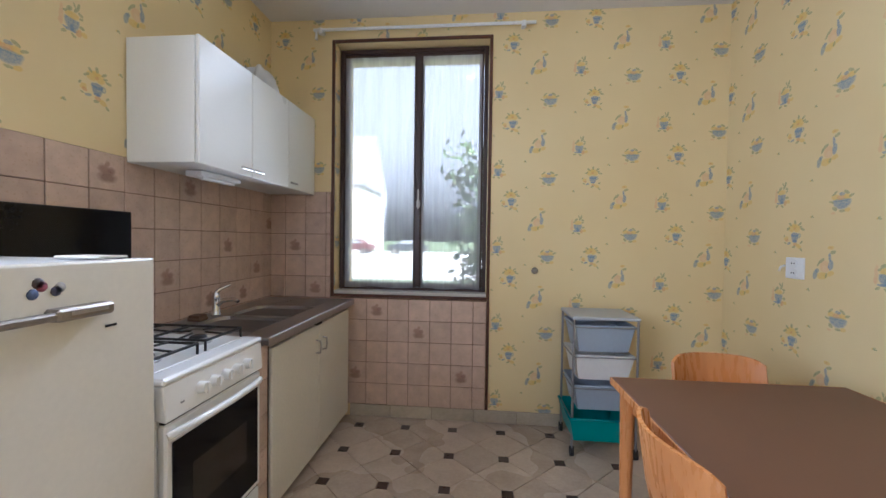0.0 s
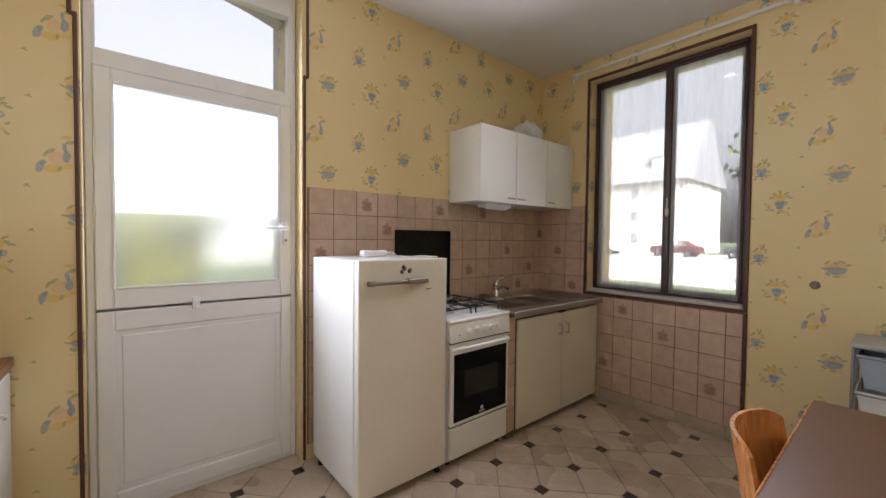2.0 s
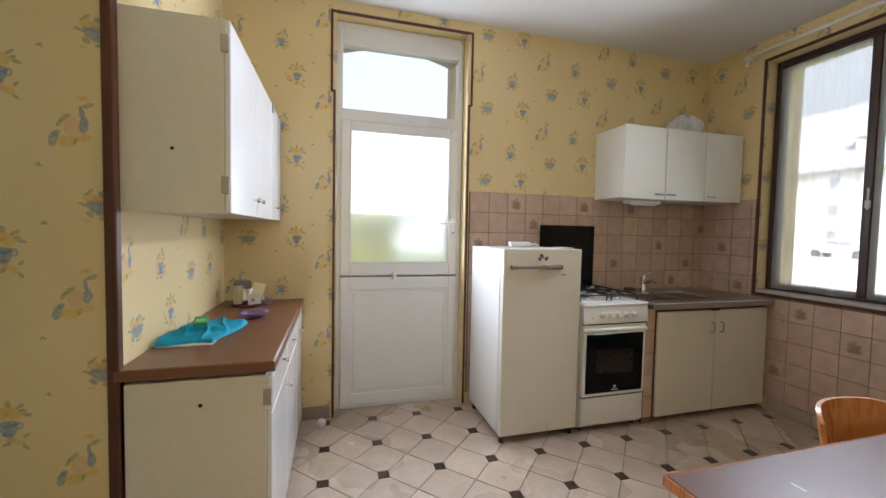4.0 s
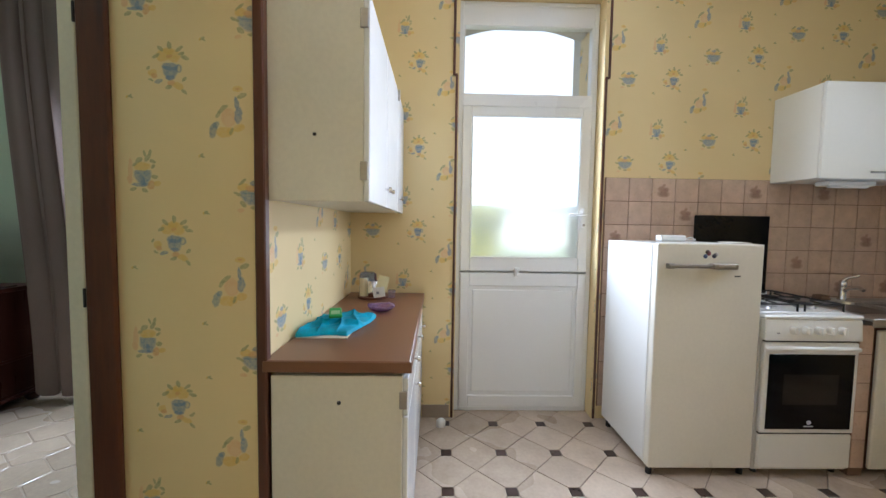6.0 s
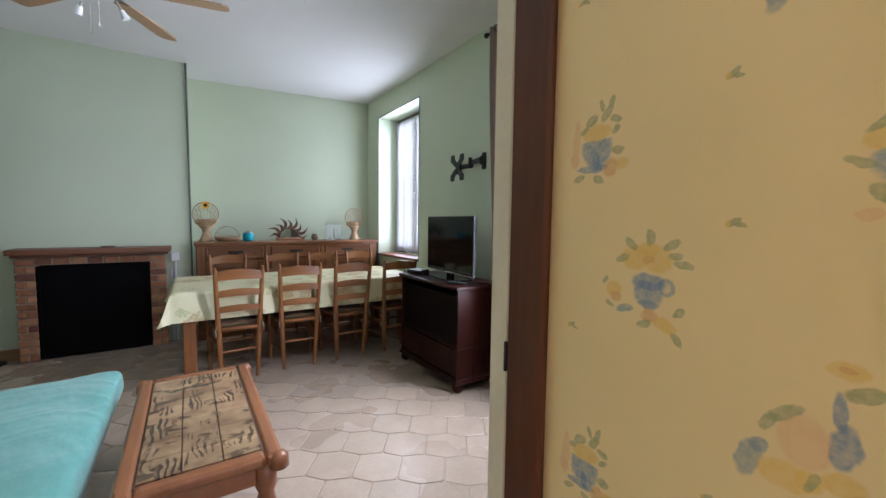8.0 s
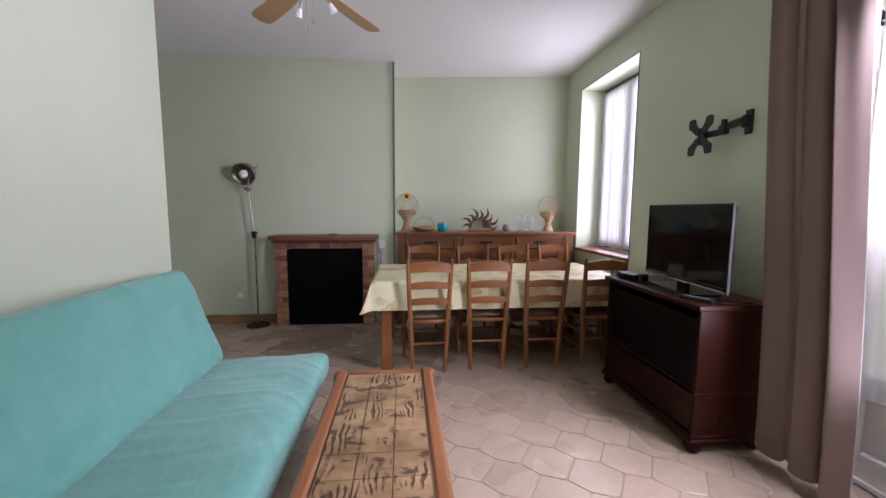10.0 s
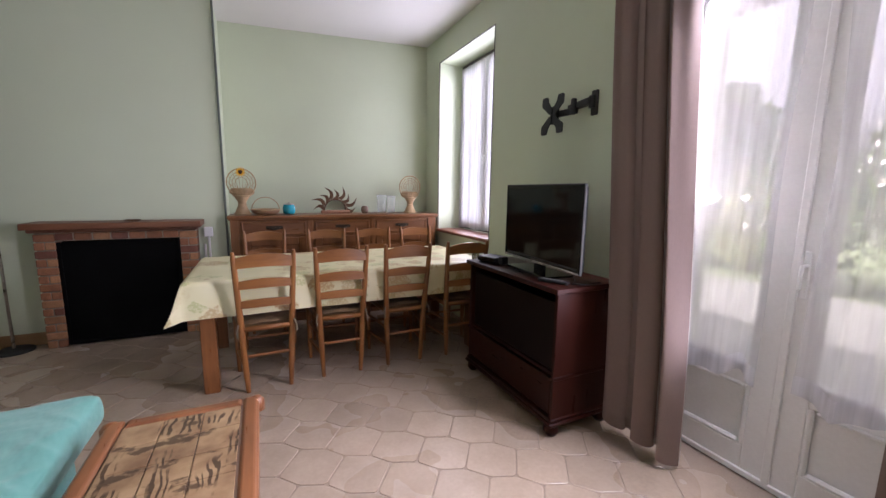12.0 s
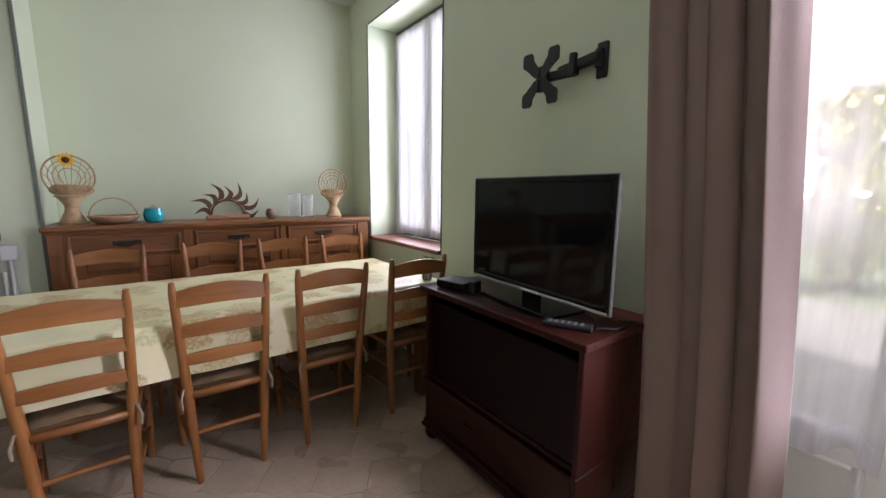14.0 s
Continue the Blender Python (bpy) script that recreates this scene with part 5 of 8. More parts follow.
GLOSS_WHITE = plain("white_gloss_front", (0.78, 0.79, 0.80), 0.16, vary=0.04, bump=0.04)
for x0, x1, z0, z1, kx, kz in ((-0.452, -0.004, 0.665, 0.792, -0.27, 0.765), (-0.908, -0.456, 0.665, 0.792, -0.64, 0.745), (-0.452, -0.004, 0.065, 0.66, -0.415, 0.60), (-0.908, -0.456, 0.065, 0.66, -0.50, 0.60), (-1.285, -0.914, 0.065, 0.792, -1.05, 0.69)):
    d = part("drawer" if z0 > 0.5 else "door", M().box(x0, x1, -0.621, -0.602, z0, z1, 0.003), GLOSS_WHITE, bu, here=True)
    if kx != -0.50:
        part("knob", knob_y(M(), kx, -0.602, kz), CHROME, d, "small metal knob")
for hz in (0.72, 0.12):
    part("hinge", M().box(-0.004, 0.004, -0.632, -0.605, hz - 0.03, hz + 0.03, 0.002), STEEL, bu, here=True)
part("screw_hole", M().lathe([(0, 0), (0.007, 0), (0.007, 0.0012), (0, 0.0012)], (0.0002, -0.83, 0.71), 10, Euler((0, radians(90), 0)).to_matrix().to_4x4()), BLACK_MAT, bu, here=True)
wk = thing("worktop", (-0.65, -0.83, 0.812), "brown laminate worktop along the papered wall", "worktop")
soften(part("top", M().box(-1.296, 0.003, -1.076, -0.595, 0.812, 0.85, 0.003), BROWN_TOP, wk, here=True), 0.003)
part("front_band", M().box(-1.296, 0.006, -0.5948, -0.592, 0.813, 0.8485, 0.001), BROWN_TOP, wk, here=True)
part("end_band", M().box(0.0032, 0.006, -1.076, -0.595, 0.813, 0.8485, 0.001), BROWN_TOP, wk, here=True)
wu = thing("wall_unit", (-0.65, -0.9, 1.37), "white three-door wall unit hanging over the worktop", "cupboard")
part("body", M().box(-1.296, -0.049, -1.072, -0.76, 1.374, 2.028, 0.002), CREAM_LAM, wu, here=True)
part("side_panel", M().box(-0.0485, -0.029, -1.074, -0.758, 1.37, 2.032, 0.002), CREAM_LAM, wu, "cream laminate side panel", here=True)
for x0, x1, kx in ((-0.468, -0.029, -0.41), (-0.935, -0.472, -0.53), (-1.296, -0.939, -1.0)):
    d = part("door", M().box(x0, x1, -0.757, -0.738, 1.372, 2.03, 0.003), GLOSS_WHITE, wu, here=True)
    part("knob", knob_y(M(), kx, -0.738, 1.447), CHROME, d, "small metal knob")
for hz in (1.47, 1.95):
    part("hinge", M().box(-0.030, -0.022, -0.768, -0.742, hz - 0.03, hz + 0.03, 0.002), STEEL, wu, here=True)
part("screw_hole", M().lathe([(0, 0), (0.006, 0), (0.006, 0.0012), (0, 0.0012)], (-0.0288, -0.915, 1.585), 10, Euler((0, radians(90), 0)).to_matrix().to_4x4()), BLACK_MAT, wu, here=True)
part("latch", M().box(-0.945, -0.93, -0.738, -0.728, 1.98, 2.04, 0.002), STEEL, wu, here=True)

# things on the worktop
BLUE_CLOTH = plain("turquoise_cloth", (0.01, 0.33, 0.50), 0.75, vary=0.3, big=18, fine=200, bump=0.4)


def folded(a, b):
    """A cloth folded into a flat square, with a few soft creases; a runs along the wall."""
    edge = min(a, 1 - a, b, 1 - b)
    puff = 1 - math.exp(-14 * edge)
    x = -0.585 + 0.33 * a - 0.02 * b + 0.010 * math.sin(6 * b + 1)
    y = -1.055 + 0.20 * b + 0.055 * (1 - a) * b + 0.010 * math.sin(5 * a)
    ridge = 1 - abs(math.sin(6.5 * a + 3.5 * b + 0.8 * math.sin(5 * b)))
    cross = 1 - abs(math.sin(9 * b - 4 * a + 0.9 * math.sin(6 * a) + 0.7))
    h = 0.010 + 0.016 * puff * (0.4 + 0.6 * (1 - b)) + puff * (0.018 * ridge ** 3 + 0.014 * cross ** 4 + 0.006 * math.sin(31 * a + 17 * b) * ridge)
    return (x, y, 0.8545 + (h if edge > 0 else 0.0))


solid("cleaning_cloth", M().grid(folded, 72, 60), BLUE_CLOTH, "folded turquoise cleaning cloth lying on the worktop", "cloth")
sp = thing("sponge", pose(-0.40, -0.945, 0.914, 2, 0, -75), "green scouring pad on the turquoise cloth", "sponge")
soften(part("pad", M().box(-0.026, 0.026, -0.085, 0.085, -0.004, 0.010, 0.003), plain("green_scourer", (0.03, 0.30, 0.07), 0.85, vary=0.25, fine=200, bump=0.5), sp), 0.004)
part("label", M().box(-0.018, 0.018, -0.01, 0.07, 0.010, 0.0112), plain("pale_green_label", (0.22, 0.40, 0.20), 0.6), sp, "paler green printed label")
solid("backing_board", M().box(-0.60, -0.245, -1.06, -0.86, 0.8502, 0.8535, 0.001), plain("pale_card", (0.62, 0.56, 0.46), 0.8), "pale card under the folded cloth", "card")
ash = thing("ashtray", pose(-0.745, -0.80, 0.85, 0, 0, 20), "lilac glass ashtray on the worktop", "ashtray")


def purple_glass():
    m = Mat("lilac_glass")
    m.set(Base_Color=(0.55, 0.36, 0.62, 1), Roughness=0.06, Transmission_Weight=0.75, IOR=1.45)
    return m.mat


part("bowl", M().lathe([(0.0, 0.004), (0.045, 0.004), (0.06, 0.012), (0.072, 0.03), (0.066, 0.03), (0.054, 0.016), (0.04, 0.012), (0.0, 0.012)], (0, 0, 0), 10), purple_glass(), ash)
for i in range(4):
    a = radians(45 + 90 * i)
    part("rest", M().box(-0.008, 0.012, -0.007, 0.007, 0.026, 0.036, 0.003, Matrix.Translation((0.068 * math.cos(a), 0.068 * math.sin(a), 0)) @ Matrix.Rotation(a, 4, "Z")), purple_glass(), ash)
ch = thing("card_holder", pose(-1.11, -0.90, 0.85, 0, 0, 8), "round tray with a steel pot, folded cards and a clear jar", "desk tidy")
part("tray", M().lathe([(0, 0.0), (0.088, 0.0), (0.095, 0.006), (0.093, 0.014), (0.086, 0.008), (0, 0.007)], (0, 0, 0), 26), plain("dark_red_wood", (0.10, 0.028, 0.016), 0.4, vary=0.2), ch, "dark reddish wooden tray")
part("pot", M().lathe([(0, 0.008), (0.036, 0.008), (0.038, 0.012), (0.038, 0.105), (0.035, 0.105), (0.034, 0.014), (0, 0.014)], (0.0, 0.0, 0), 22), CHROME, ch, "polished steel pot")
part("cream_card", M().grid(lambda u, v: (-0.005 + 0.02 * math.sin(math.pi * u), -0.082 + 0.055 * u, 0.010 + 0.112 * v), 10, 2).grid(lambda u, v: (-0.007 + 0.02 * math.sin(math.pi * u), -0.082 + 0.055 * u, 0.010 + 0.112 * v), 10, 2), plain("cream_card", (0.70, 0.64, 0.48), 0.7), ch, "curved cream card")
part("yellow_card", M().box(-0.001, 0.001, -0.032, 0.032, 0.0, 0.085, 0, Matrix.Translation((0.046, 0.048, 0.055)) @ Matrix.Rotation(radians(-14), 4, "X") @ Matrix.Rotation(radians(-10), 4, "Y")), plain("yellow_card", (0.74, 0.68, 0.40), 0.7), ch, "pale yellow card")
part("white_card", M().box(-0.001, 0.001, -0.035, 0.035, 0.0, 0.06, 0, Matrix.Translation((0.052, 0.040, 0.012)) @ Matrix.Rotation(radians(8), 4, "X")), plain("white_card", (0.74, 0.73, 0.70), 0.7), ch, "white printed card")
part("card_print", M().box(0.0535, 0.055, 0.02, 0.036, 0.03, 0.046), plain("card_ink", (0.25, 0.25, 0.28), 0.7), ch)
part("jar", M().lathe([(0, 0.008), (0.045, 0.008), (0.05, 0.02), (0.05, 0.13), (0.042, 0.15), (0.04, 0.15), (0.047, 0.13), (0.047, 0.02), (0, 0.014)], (-0.045, -0.035, 0), 22), see_through("grey_jar", 0.62, "cloth", (0.32, 0.36, 0.42)), ch, "greyish clear jar")
part("brown_handle", M().tube([(0.0, 0.01, 0.05), (-0.01, 0.014, 0.11), (-0.02, 0.012, 0.145)], [0.005, 0.006, 0.007], 8), plain("dark_brown_handle", (0.10, 0.03, 0.015), 0.4), ch, "dark brown handle in the pot")
solid("glass_tumbler", M().lathe([(0, 0.002), (0.02, 0.002), (0.024, 0.05), (0.022, 0.05), (0.018, 0.008), (0, 0.008)], (-1.10, -0.785, 0.85), 14), see_through("tumbler_glass", 0.7, "cloth", (0.42, 0.34, 0.44)), "small lilac-tinted glass tumbler", "glass")
solid("door_stop", M().lathe([(0, 0.0), (0.03, 0.0), (0.03, 0.03), (0.022, 0.042), (0, 0.044)], (-1.19, -0.47, 0.0), 14), PVC, "round white door stop on the tiled floor", "door stop")

# table and plywood chairs
tb = thing("kitchen_table", (1.185, 1.025, 0.0), "brown laminate kitchen table with beech edge", "table")
TX0, TX1, TY0, TY1 = 0.76, 1.61, 0.36, 1.69
part("tabletop", M().box(TX0 + 0.006, TX1 - 0.006, TY0 + 0.006, TY1 - 0.006, 0.735, 0.762, 0.002), TABLE_TOP, tb, here=True)
for a in ((TX0, TX0 + 0.0055, TY0, TY1), (TX1 - 0.0055, TX1, TY0, TY1), (TX0 + 0.0055, TX1 - 0.0055, TY0, TY0 + 0.0055), (TX0 + 0.0055, TX1 - 0.0055, TY1 - 0.0055, TY1)):
    part("edge_strip", M().box(*a, 0.734, 0.761, 0.002), BEECH, tb, "beech edge strip", here=True)
part("apron", M().box(TX0 + 0.06, TX1 - 0.06, TY0 + 0.06, TY0 + 0.08, 0.65, 0.735).box(TX0 + 0.06, TX1 - 0.06, TY1 - 0.08, TY1 - 0.06, 0.65, 0.735).box(TX0 + 0.06, TX0 + 0.08, TY0 + 0.08, TY1 - 0.08, 0.65, 0.735).box(TX1 - 0.08, TX1 - 0.06, TY0 + 0.08, TY1 - 0.08, 0.65, 0.735), BEECH, tb, here=True)
for x in (TX0 + 0.05, TX1 - 0.05):
    for y in (TY0 + 0.05, TY1 - 0.05):
        part("leg", M().rod((x, y, 0), (x, y, 0.735), 0.017, 0.028, 12), BEECH, tb, here=True)
part("small_print", M().box(0.86, 0.89, 0.62, 0.628, 0.7622, 0.7626), plain("worn_print", (0.4, 0.36, 0.32), 0.5), tb, here=True)


def ply_chair(m, label):
    """Bent plywood stacking chair; its back stands at local x = 0 and it faces +x."""
    c = thing("plywood_chair", m, label, "chair", "chairs at the kitchen table")

    def back(u, v, off=0.0):
        s = 2 * u - 1
        a = s * 0.82
        r = 0.235
        x = 0.06 + r - 0.065 - r * math.cos(a) + 0.0 + off * math.cos(a)
        y = (r - off) * math.sin(a) * 1.02
        edge = 1 - 0.16 * abs(s) ** 6
        z = 0.632 + (v - 0.5) * 0.33 * (edge if v > 0.5 else 0.55 + 0.25 * abs(s)) + 0.03
        return (x - 0.05 * (v - 0.3), y, z)

    b = M()
    b.grid(lambda u, v: back(u, v), 20, 8).grid(lambda u, v: back(u, v, -0.011), 20, 8)
    for k, fn in enumerate((lambda t: (t, 0), lambda t: (t, 1), lambda t: (0, t), lambda t: (1, t))):
        b.grid(lambda t, w, fn=fn: back(*fn(t), -0.011 * w), 20, 1)
    part("backrest", b, BEECH, c, "curved varnished plywood")
    seat = M()

    def seat_pt(u, v, h=0.0):
        x = 0.06 + 0.38 * u
        w = 0.185 + 0.02 * u
        return (x, (2 * v - 1) * w, 0.445 - 0.02 * math.sin(math.pi * u) + (-0.03 * max(0, u - 0.85) * 6) - h)

    seat.grid(lambda u, v: seat_pt(u, v), 12, 8).grid(lambda u, v: seat_pt(u, v, 0.012), 12, 8)
    for fn in (lambda t: (t, 0), lambda t: (t, 1), lambda t: (0, t), lambda t: (1, t)):
        seat.grid(lambda t, w, fn=fn: seat_pt(*fn(t), 0.012 * w), 12, 1)
    part("seat", seat, BEECH, c)
    for s in (-1, 1):
        part("back_leg", M().tube([(-0.03, s * 0.19, 0), (0.07, s * 0.175, 0.43), (0.055, s * 0.165, 0.56), (0.052, s * 0.15, 0.68)], 0.013), BEECH, c)
        part("front_leg", M().tube([(0.44, s * 0.19, 0), (0.40, s * 0.175, 0.44)], 0.014), BEECH, c)
        part("side_rail", M().rod((0.07, s * 0.172, 0.425), (0.40, s * 0.172, 0.425), 0.011), BEECH, c)
    part("grip_plate", M().box(-0.006, 0.006, -0.03, 0.03, -0.014, 0.014, 0.003, Matrix.Translation((0.0, 0.0, 0.62))), STEEL, c, "worn metal plate")
    return c


ply_chair(pose(0.705, 1.12, 0), "varnished plywood chair pushed under the kitchen table")
ply_chair(pose(1.215, 1.81, 0, 0, 0, -90), "varnished plywood chair at the end of the kitchen table")

# basket trolley
tr = thing("basket_trolley", (1.015, 2.64, 0.0), "grey wire trolley with plastic baskets on castors", "trolley")
GREY_STEEL = plain("grey_steel_tube", (0.30, 0.30, 0.31), 0.35, 0.6, vary=0.1)
TRX, TRY = (0.815, 1.185), (2.49, 2.80)
for x in TRX:
    for y in TRY:
        part("post", M().rod((x, y, 0.05), (x, y, 0.83), 0.0075), GREY_STEEL, tr, here=True)
        cw = part("castor", M().rod((x - 0.01, y, 0.024), (x + 0.01, y, 0.024), 0.024, n=14), BLACK_MAT, tr, "black plastic castor", here=True)
        part("fork", M().box(x - 0.014, x + 0.014, y - 0.006, y + 0.006, 0.03, 0.06, 0.002), BLACK_MAT, cw)
for z in (0.78, 0.60, 0.41, 0.22):
    for y in TRY:
        part("rail", M().rod((TRX[0], y, z), (TRX[1], y, z), 0.004, n=6), GREY_STEEL, tr, here=True)
    for x in TRX:
        part("rail", M().rod((x, TRY[0], z), (x, TRY[1], z), 0.004, n=6), GREY_STEEL, tr, here=True)


soften(part("tray_top", M().box(TRX[0] - 0.012, TRX[1] + 0.012, TRY[0] - 0.012, TRY[1] + 0.012, 0.825, 0.845, 0.004), plain("frosted_grey_plastic", (0.42, 0.44, 0.46), 0.35, vary=0.05), tr, here=True), 0.01)
for z1, depth, col, lab, nm, tt in ((0.785, 0.16, (0.36, 0.42, 0.50), "grey-blue plastic basket holding cloths", "grey_blue_plastic", 0.0), (0.605, 0.15, (0.72, 0.71, 0.69), "white plastic basket", "white_plastic", 0.0), (0.42, 0.15, (0.36, 0.42, 0.50), "grey-blue plastic basket", "grey_blue_plastic", 0.0), (0.235, 0.14, (0.0, 0.26, 0.26), "teal plastic basket", "teal_plastic", 0.0)):
    mt = bpy.data.materials.get(nm) or plain(nm, col, 0.38, vary=0.06, bump=0.05)
    bk = M()
    x0, x1, y0, y1 = TRX[0] + 0.012, TRX[1] - 0.012, TRY[0] + 0.01, TRY[1] - 0.01
    tpz, btz, i = z1, z1 - depth, 0.03
    if nm == "teal_plastic":
        x0, x1, y0, y1 = TRX[0] - 0.02, TRX[1] - 0.03, TRY[0] - 0.03, TRY[1]
    o = [(x0, y0, tpz), (x1, y0, tpz), (x1, y1, tpz), (x0, y1, tpz)]
    b = [(x0 + i, y0 + i, btz), (x1 - i, y0 + i, btz), (x1 - i, y1 - i, btz), (x0 + i, y1 - i, btz)]
    oi = [(x + (0.006 if x == x0 else -0.006), y + (0.006 if y == y0 else -0.006), z) for x, y, z in o]
    bi = [(x, y, z + 0.006) for x, y, z in b]
    bk.add(o + b + oi + bi, [(0, 1, 5, 4), (1, 2, 6, 5), (2, 3, 7, 6), (3, 0, 4, 7), (4, 5, 6, 7), (8, 12, 13, 9), (9, 13, 14, 10), (10, 14, 15, 11), (11, 15, 12, 8), (12, 15, 14, 13), (0, 8, 9, 1), (1, 9, 10, 2), (2, 10, 11, 3), (3, 11, 8, 0)])
    bas = part("basket", bk, mt, tr, lab, here=True)
    rimm = M().tube([(x0, y0, tpz), (x1, y0, tpz), (x1, y1, tpz), (x0, y1, tpz)], 0.007, 6, closed=True)
    part("rim", rimm, mt, bas)
sx = solid("folded_cloths", M().grid(lambda u, v: (0.86 + 0.3 * u, 2.53 + 0.22 * v, 0.64 + 0.10 * math.sin(math.pi * u) ** 0.4 * math.sin(math.pi * v) ** 0.4 + 0.012 * math.sin(9 * u + 4 * v)), 20, 16), plain("mustard_cloth", (0.40, 0.30, 0.10), 0.9, vary=0.3, big=10, bump=0.4), "folded mustard cloths in the top basket", "cloths")

# wall socket and a plastered-over outlet
so = thing("wall_socket", (1.87, 2.29, 1.17), "white double wall socket on the papered wall", "socket")
soften(part("plate", M().box(-0.012, -0.001, -0.075, 0.04, -0.055, 0.055, 0.003), PVC, so), 0.004)
for z in (-0.025, 0.025):
    w_ = part("outlet", M().rod((-0.012, -0.018, z), (-0.018, -0.018, z), 0.021, n=18), PVC, so)
    part("pin_holes", M().rod((-0.0182, -0.026, z), (-0.0187, -0.026, z), 0.004, n=8).rod((-0.0182, -0.010, z), (-0.0187, -0.010, z), 0.004, n=8), BLACK_MAT, w_)
part("plug_wire", M().tube([(-0.012, 0.045, 0.01), (-0.012, 0.07, 0.0), (-0.004, 0.09, -0.02)], 0.006, 6), PVC, so)
solid("junction_cover", M().lathe([(0, 0.022), (0.016, 0.022), (0.022, 0.014), (0.024, 0.0), (0, 0.0)], (0.63, 2.86, 1.085), 12, Euler((radians(90), 0, 0)).to_matrix().to_4x4()), plain("grey_plaster", (0.25, 0.22, 0.18), 0.8), "small grey round cover fixed on the papered wall", "cover")

# ---- living room ----
# ladder-back chair with rush seat; back posts at local y = 0, it faces -y
RUSH = plain("rush_seat", (0.22, 0.125, 0.05), 0.8, vary=0.3, big=12, fine=160, bump=0.6, stretch=(1, 6, 1))
TIE = plain("beige_ribbon", (0.20, 0.15, 0.10), 0.8)
CUSHION = plain("seat_cushion", (0.19, 0.115, 0.055), 0.9, vary=0.45, big=14, fine=160, bump=0.4)


def post_y(z):
    return 0.025 * z / 0.45 if z < 0.45 else 0.025 + 0.075 * (z - 0.45) / 0.5


def post_x(z):
    return 0.131 + 0.040 * z / 0.95


def ladder_chair(m, label):
    c = thing("dining_chair", m, label, "chair", "chairs round the dining table")
    for s in (-1, 1):
        zs = (0.0, 0.12, 0.3, 0.45, 0.6, 0.78, 0.9, 0.945)
        part("back_post", M().tube([(s * post_x(z), post_y(z), z) for z in zs], [0.014, 0.018, 0.020, 0.021, 0.019, 0.018, 0.016, 0.010], 10), OAK_Z, c)
        part("front_leg", M().tube([(s * 0.185, -0.36, 0.0), (s * 0.188, -0.36, 0.2), (s * 0.19, -0.355, 0.44), (s * 0.19, -0.355, 0.455)], [0.013, 0.018, 0.02, 0.012], 10), OAK_Z, c)
    for z, h, arch in ((0.888, 0.066, 0.026), (0.742, 0.050, 0.016), (0.612, 0.046, 0.012)):
        def slat(u, v, z=z, h=h, arch=arch, off=0.0):
            s = 2 * u - 1
            x = s * (post_x(z) - 0.008)
            y = post_y(z) + 0.018 * (1 - s * s) + off
            zz = z + (v - 0.5) * h + arch * math.cos(s * 1.57) * (0.35 + 0.65 * v) - 0.5 * arch
            return (x, y, zz)
        sm = M().grid(lambda u, v: slat(u, v), 14, 2).grid(lambda u, v: slat(u, v, off=0.012), 14, 2)
        for q in (0, 1):
            sm.grid(lambda t, w, q=q: slat(t, q, off=0.012 * w), 14, 1)
        part("back_slat", sm, OAK_X, c)
    part("seat_frame", M().tube([(-0.15, 0.026, 0.435), (0.15, 0.026, 0.435), (0.195, -0.36, 0.445), (-0.195, -0.36, 0.445)], 0.018, 8, closed=True), OAK_X, c)
    part("seat", M().grid(lambda u, v: ((2 * u - 1) * (0.150 + 0.043 * v), 0.02 - 0.37 * v, 0.456 - 0.012 * math.sin(math.pi * u) * math.sin(math.pi * v)), 12, 12).grid(lambda u, v: ((2 * u - 1) * (0.150 + 0.043 * v), 0.02 - 0.37 * v, 0.438), 4, 4), RUSH, c, "woven rush seat")
    cu = part("cushion", M().grid(lambda u, v: ((2 * u - 1) * (0.145 + 0.035 * v), 0.0 - 0.33 * v, 0.462 + 0.022 * (math.sin(math.pi * u) * math.sin(math.pi * v)) ** 0.35 + 0.003 * math.sin(14 * u + 9 * v)), 16, 16), CUSHION, c, "thin brown printed cushion")
    for s in (-1, 1):
        part("tie", M().tube([(s * 0.145, 0.015, 0.47), (s * 0.165, 0.05, 0.475), (s * 0.175, 0.065, 0.44), (s * 0.172, 0.07, 0.40)], 0.006, 5), TIE, cu)
        part("side_stretcher", M().rod((s * 0.138, 0.008, 0.16), (s * 0.187, -0.36, 0.16), 0.010, n=8).rod((s * 0.143, 0.016, 0.30), (s * 0.187, -0.36, 0.30), 0.010, n=8), OAK_X, c)
    part("back_stretcher", M().rod((-0.14, 0.012, 0.25), (0.14, 0.012, 0.25), 0.011, n=8), OAK_X, c)
    part("front_stretcher", M().rod((-0.187, -0.36, 0.24), (0.187, -0.36, 0.24), 0.011, n=8), OAK_X, c)
    return c


LBL = "oak ladder-back dining chair with a rush seat"
first = ladder_chair(pose(0.213, -4.59, 0.0, 0, 0, 2), LBL)
for x, y, r in ((-0.268, -4.615, -1), (-0.743, -4.612, 0), (-1.232, -4.60, -2)):
    copy_thing(first, pose(x, y, 0, 0, 0, r))
for x, y, r in ((0.19, -5.715, 181), (-0.36, -5.72, 179), (-0.826, -5.71, 180), (-1.30, -5.715, 182)):
    copy_thing(first, pose(x, y, 0, 0, 0, r))

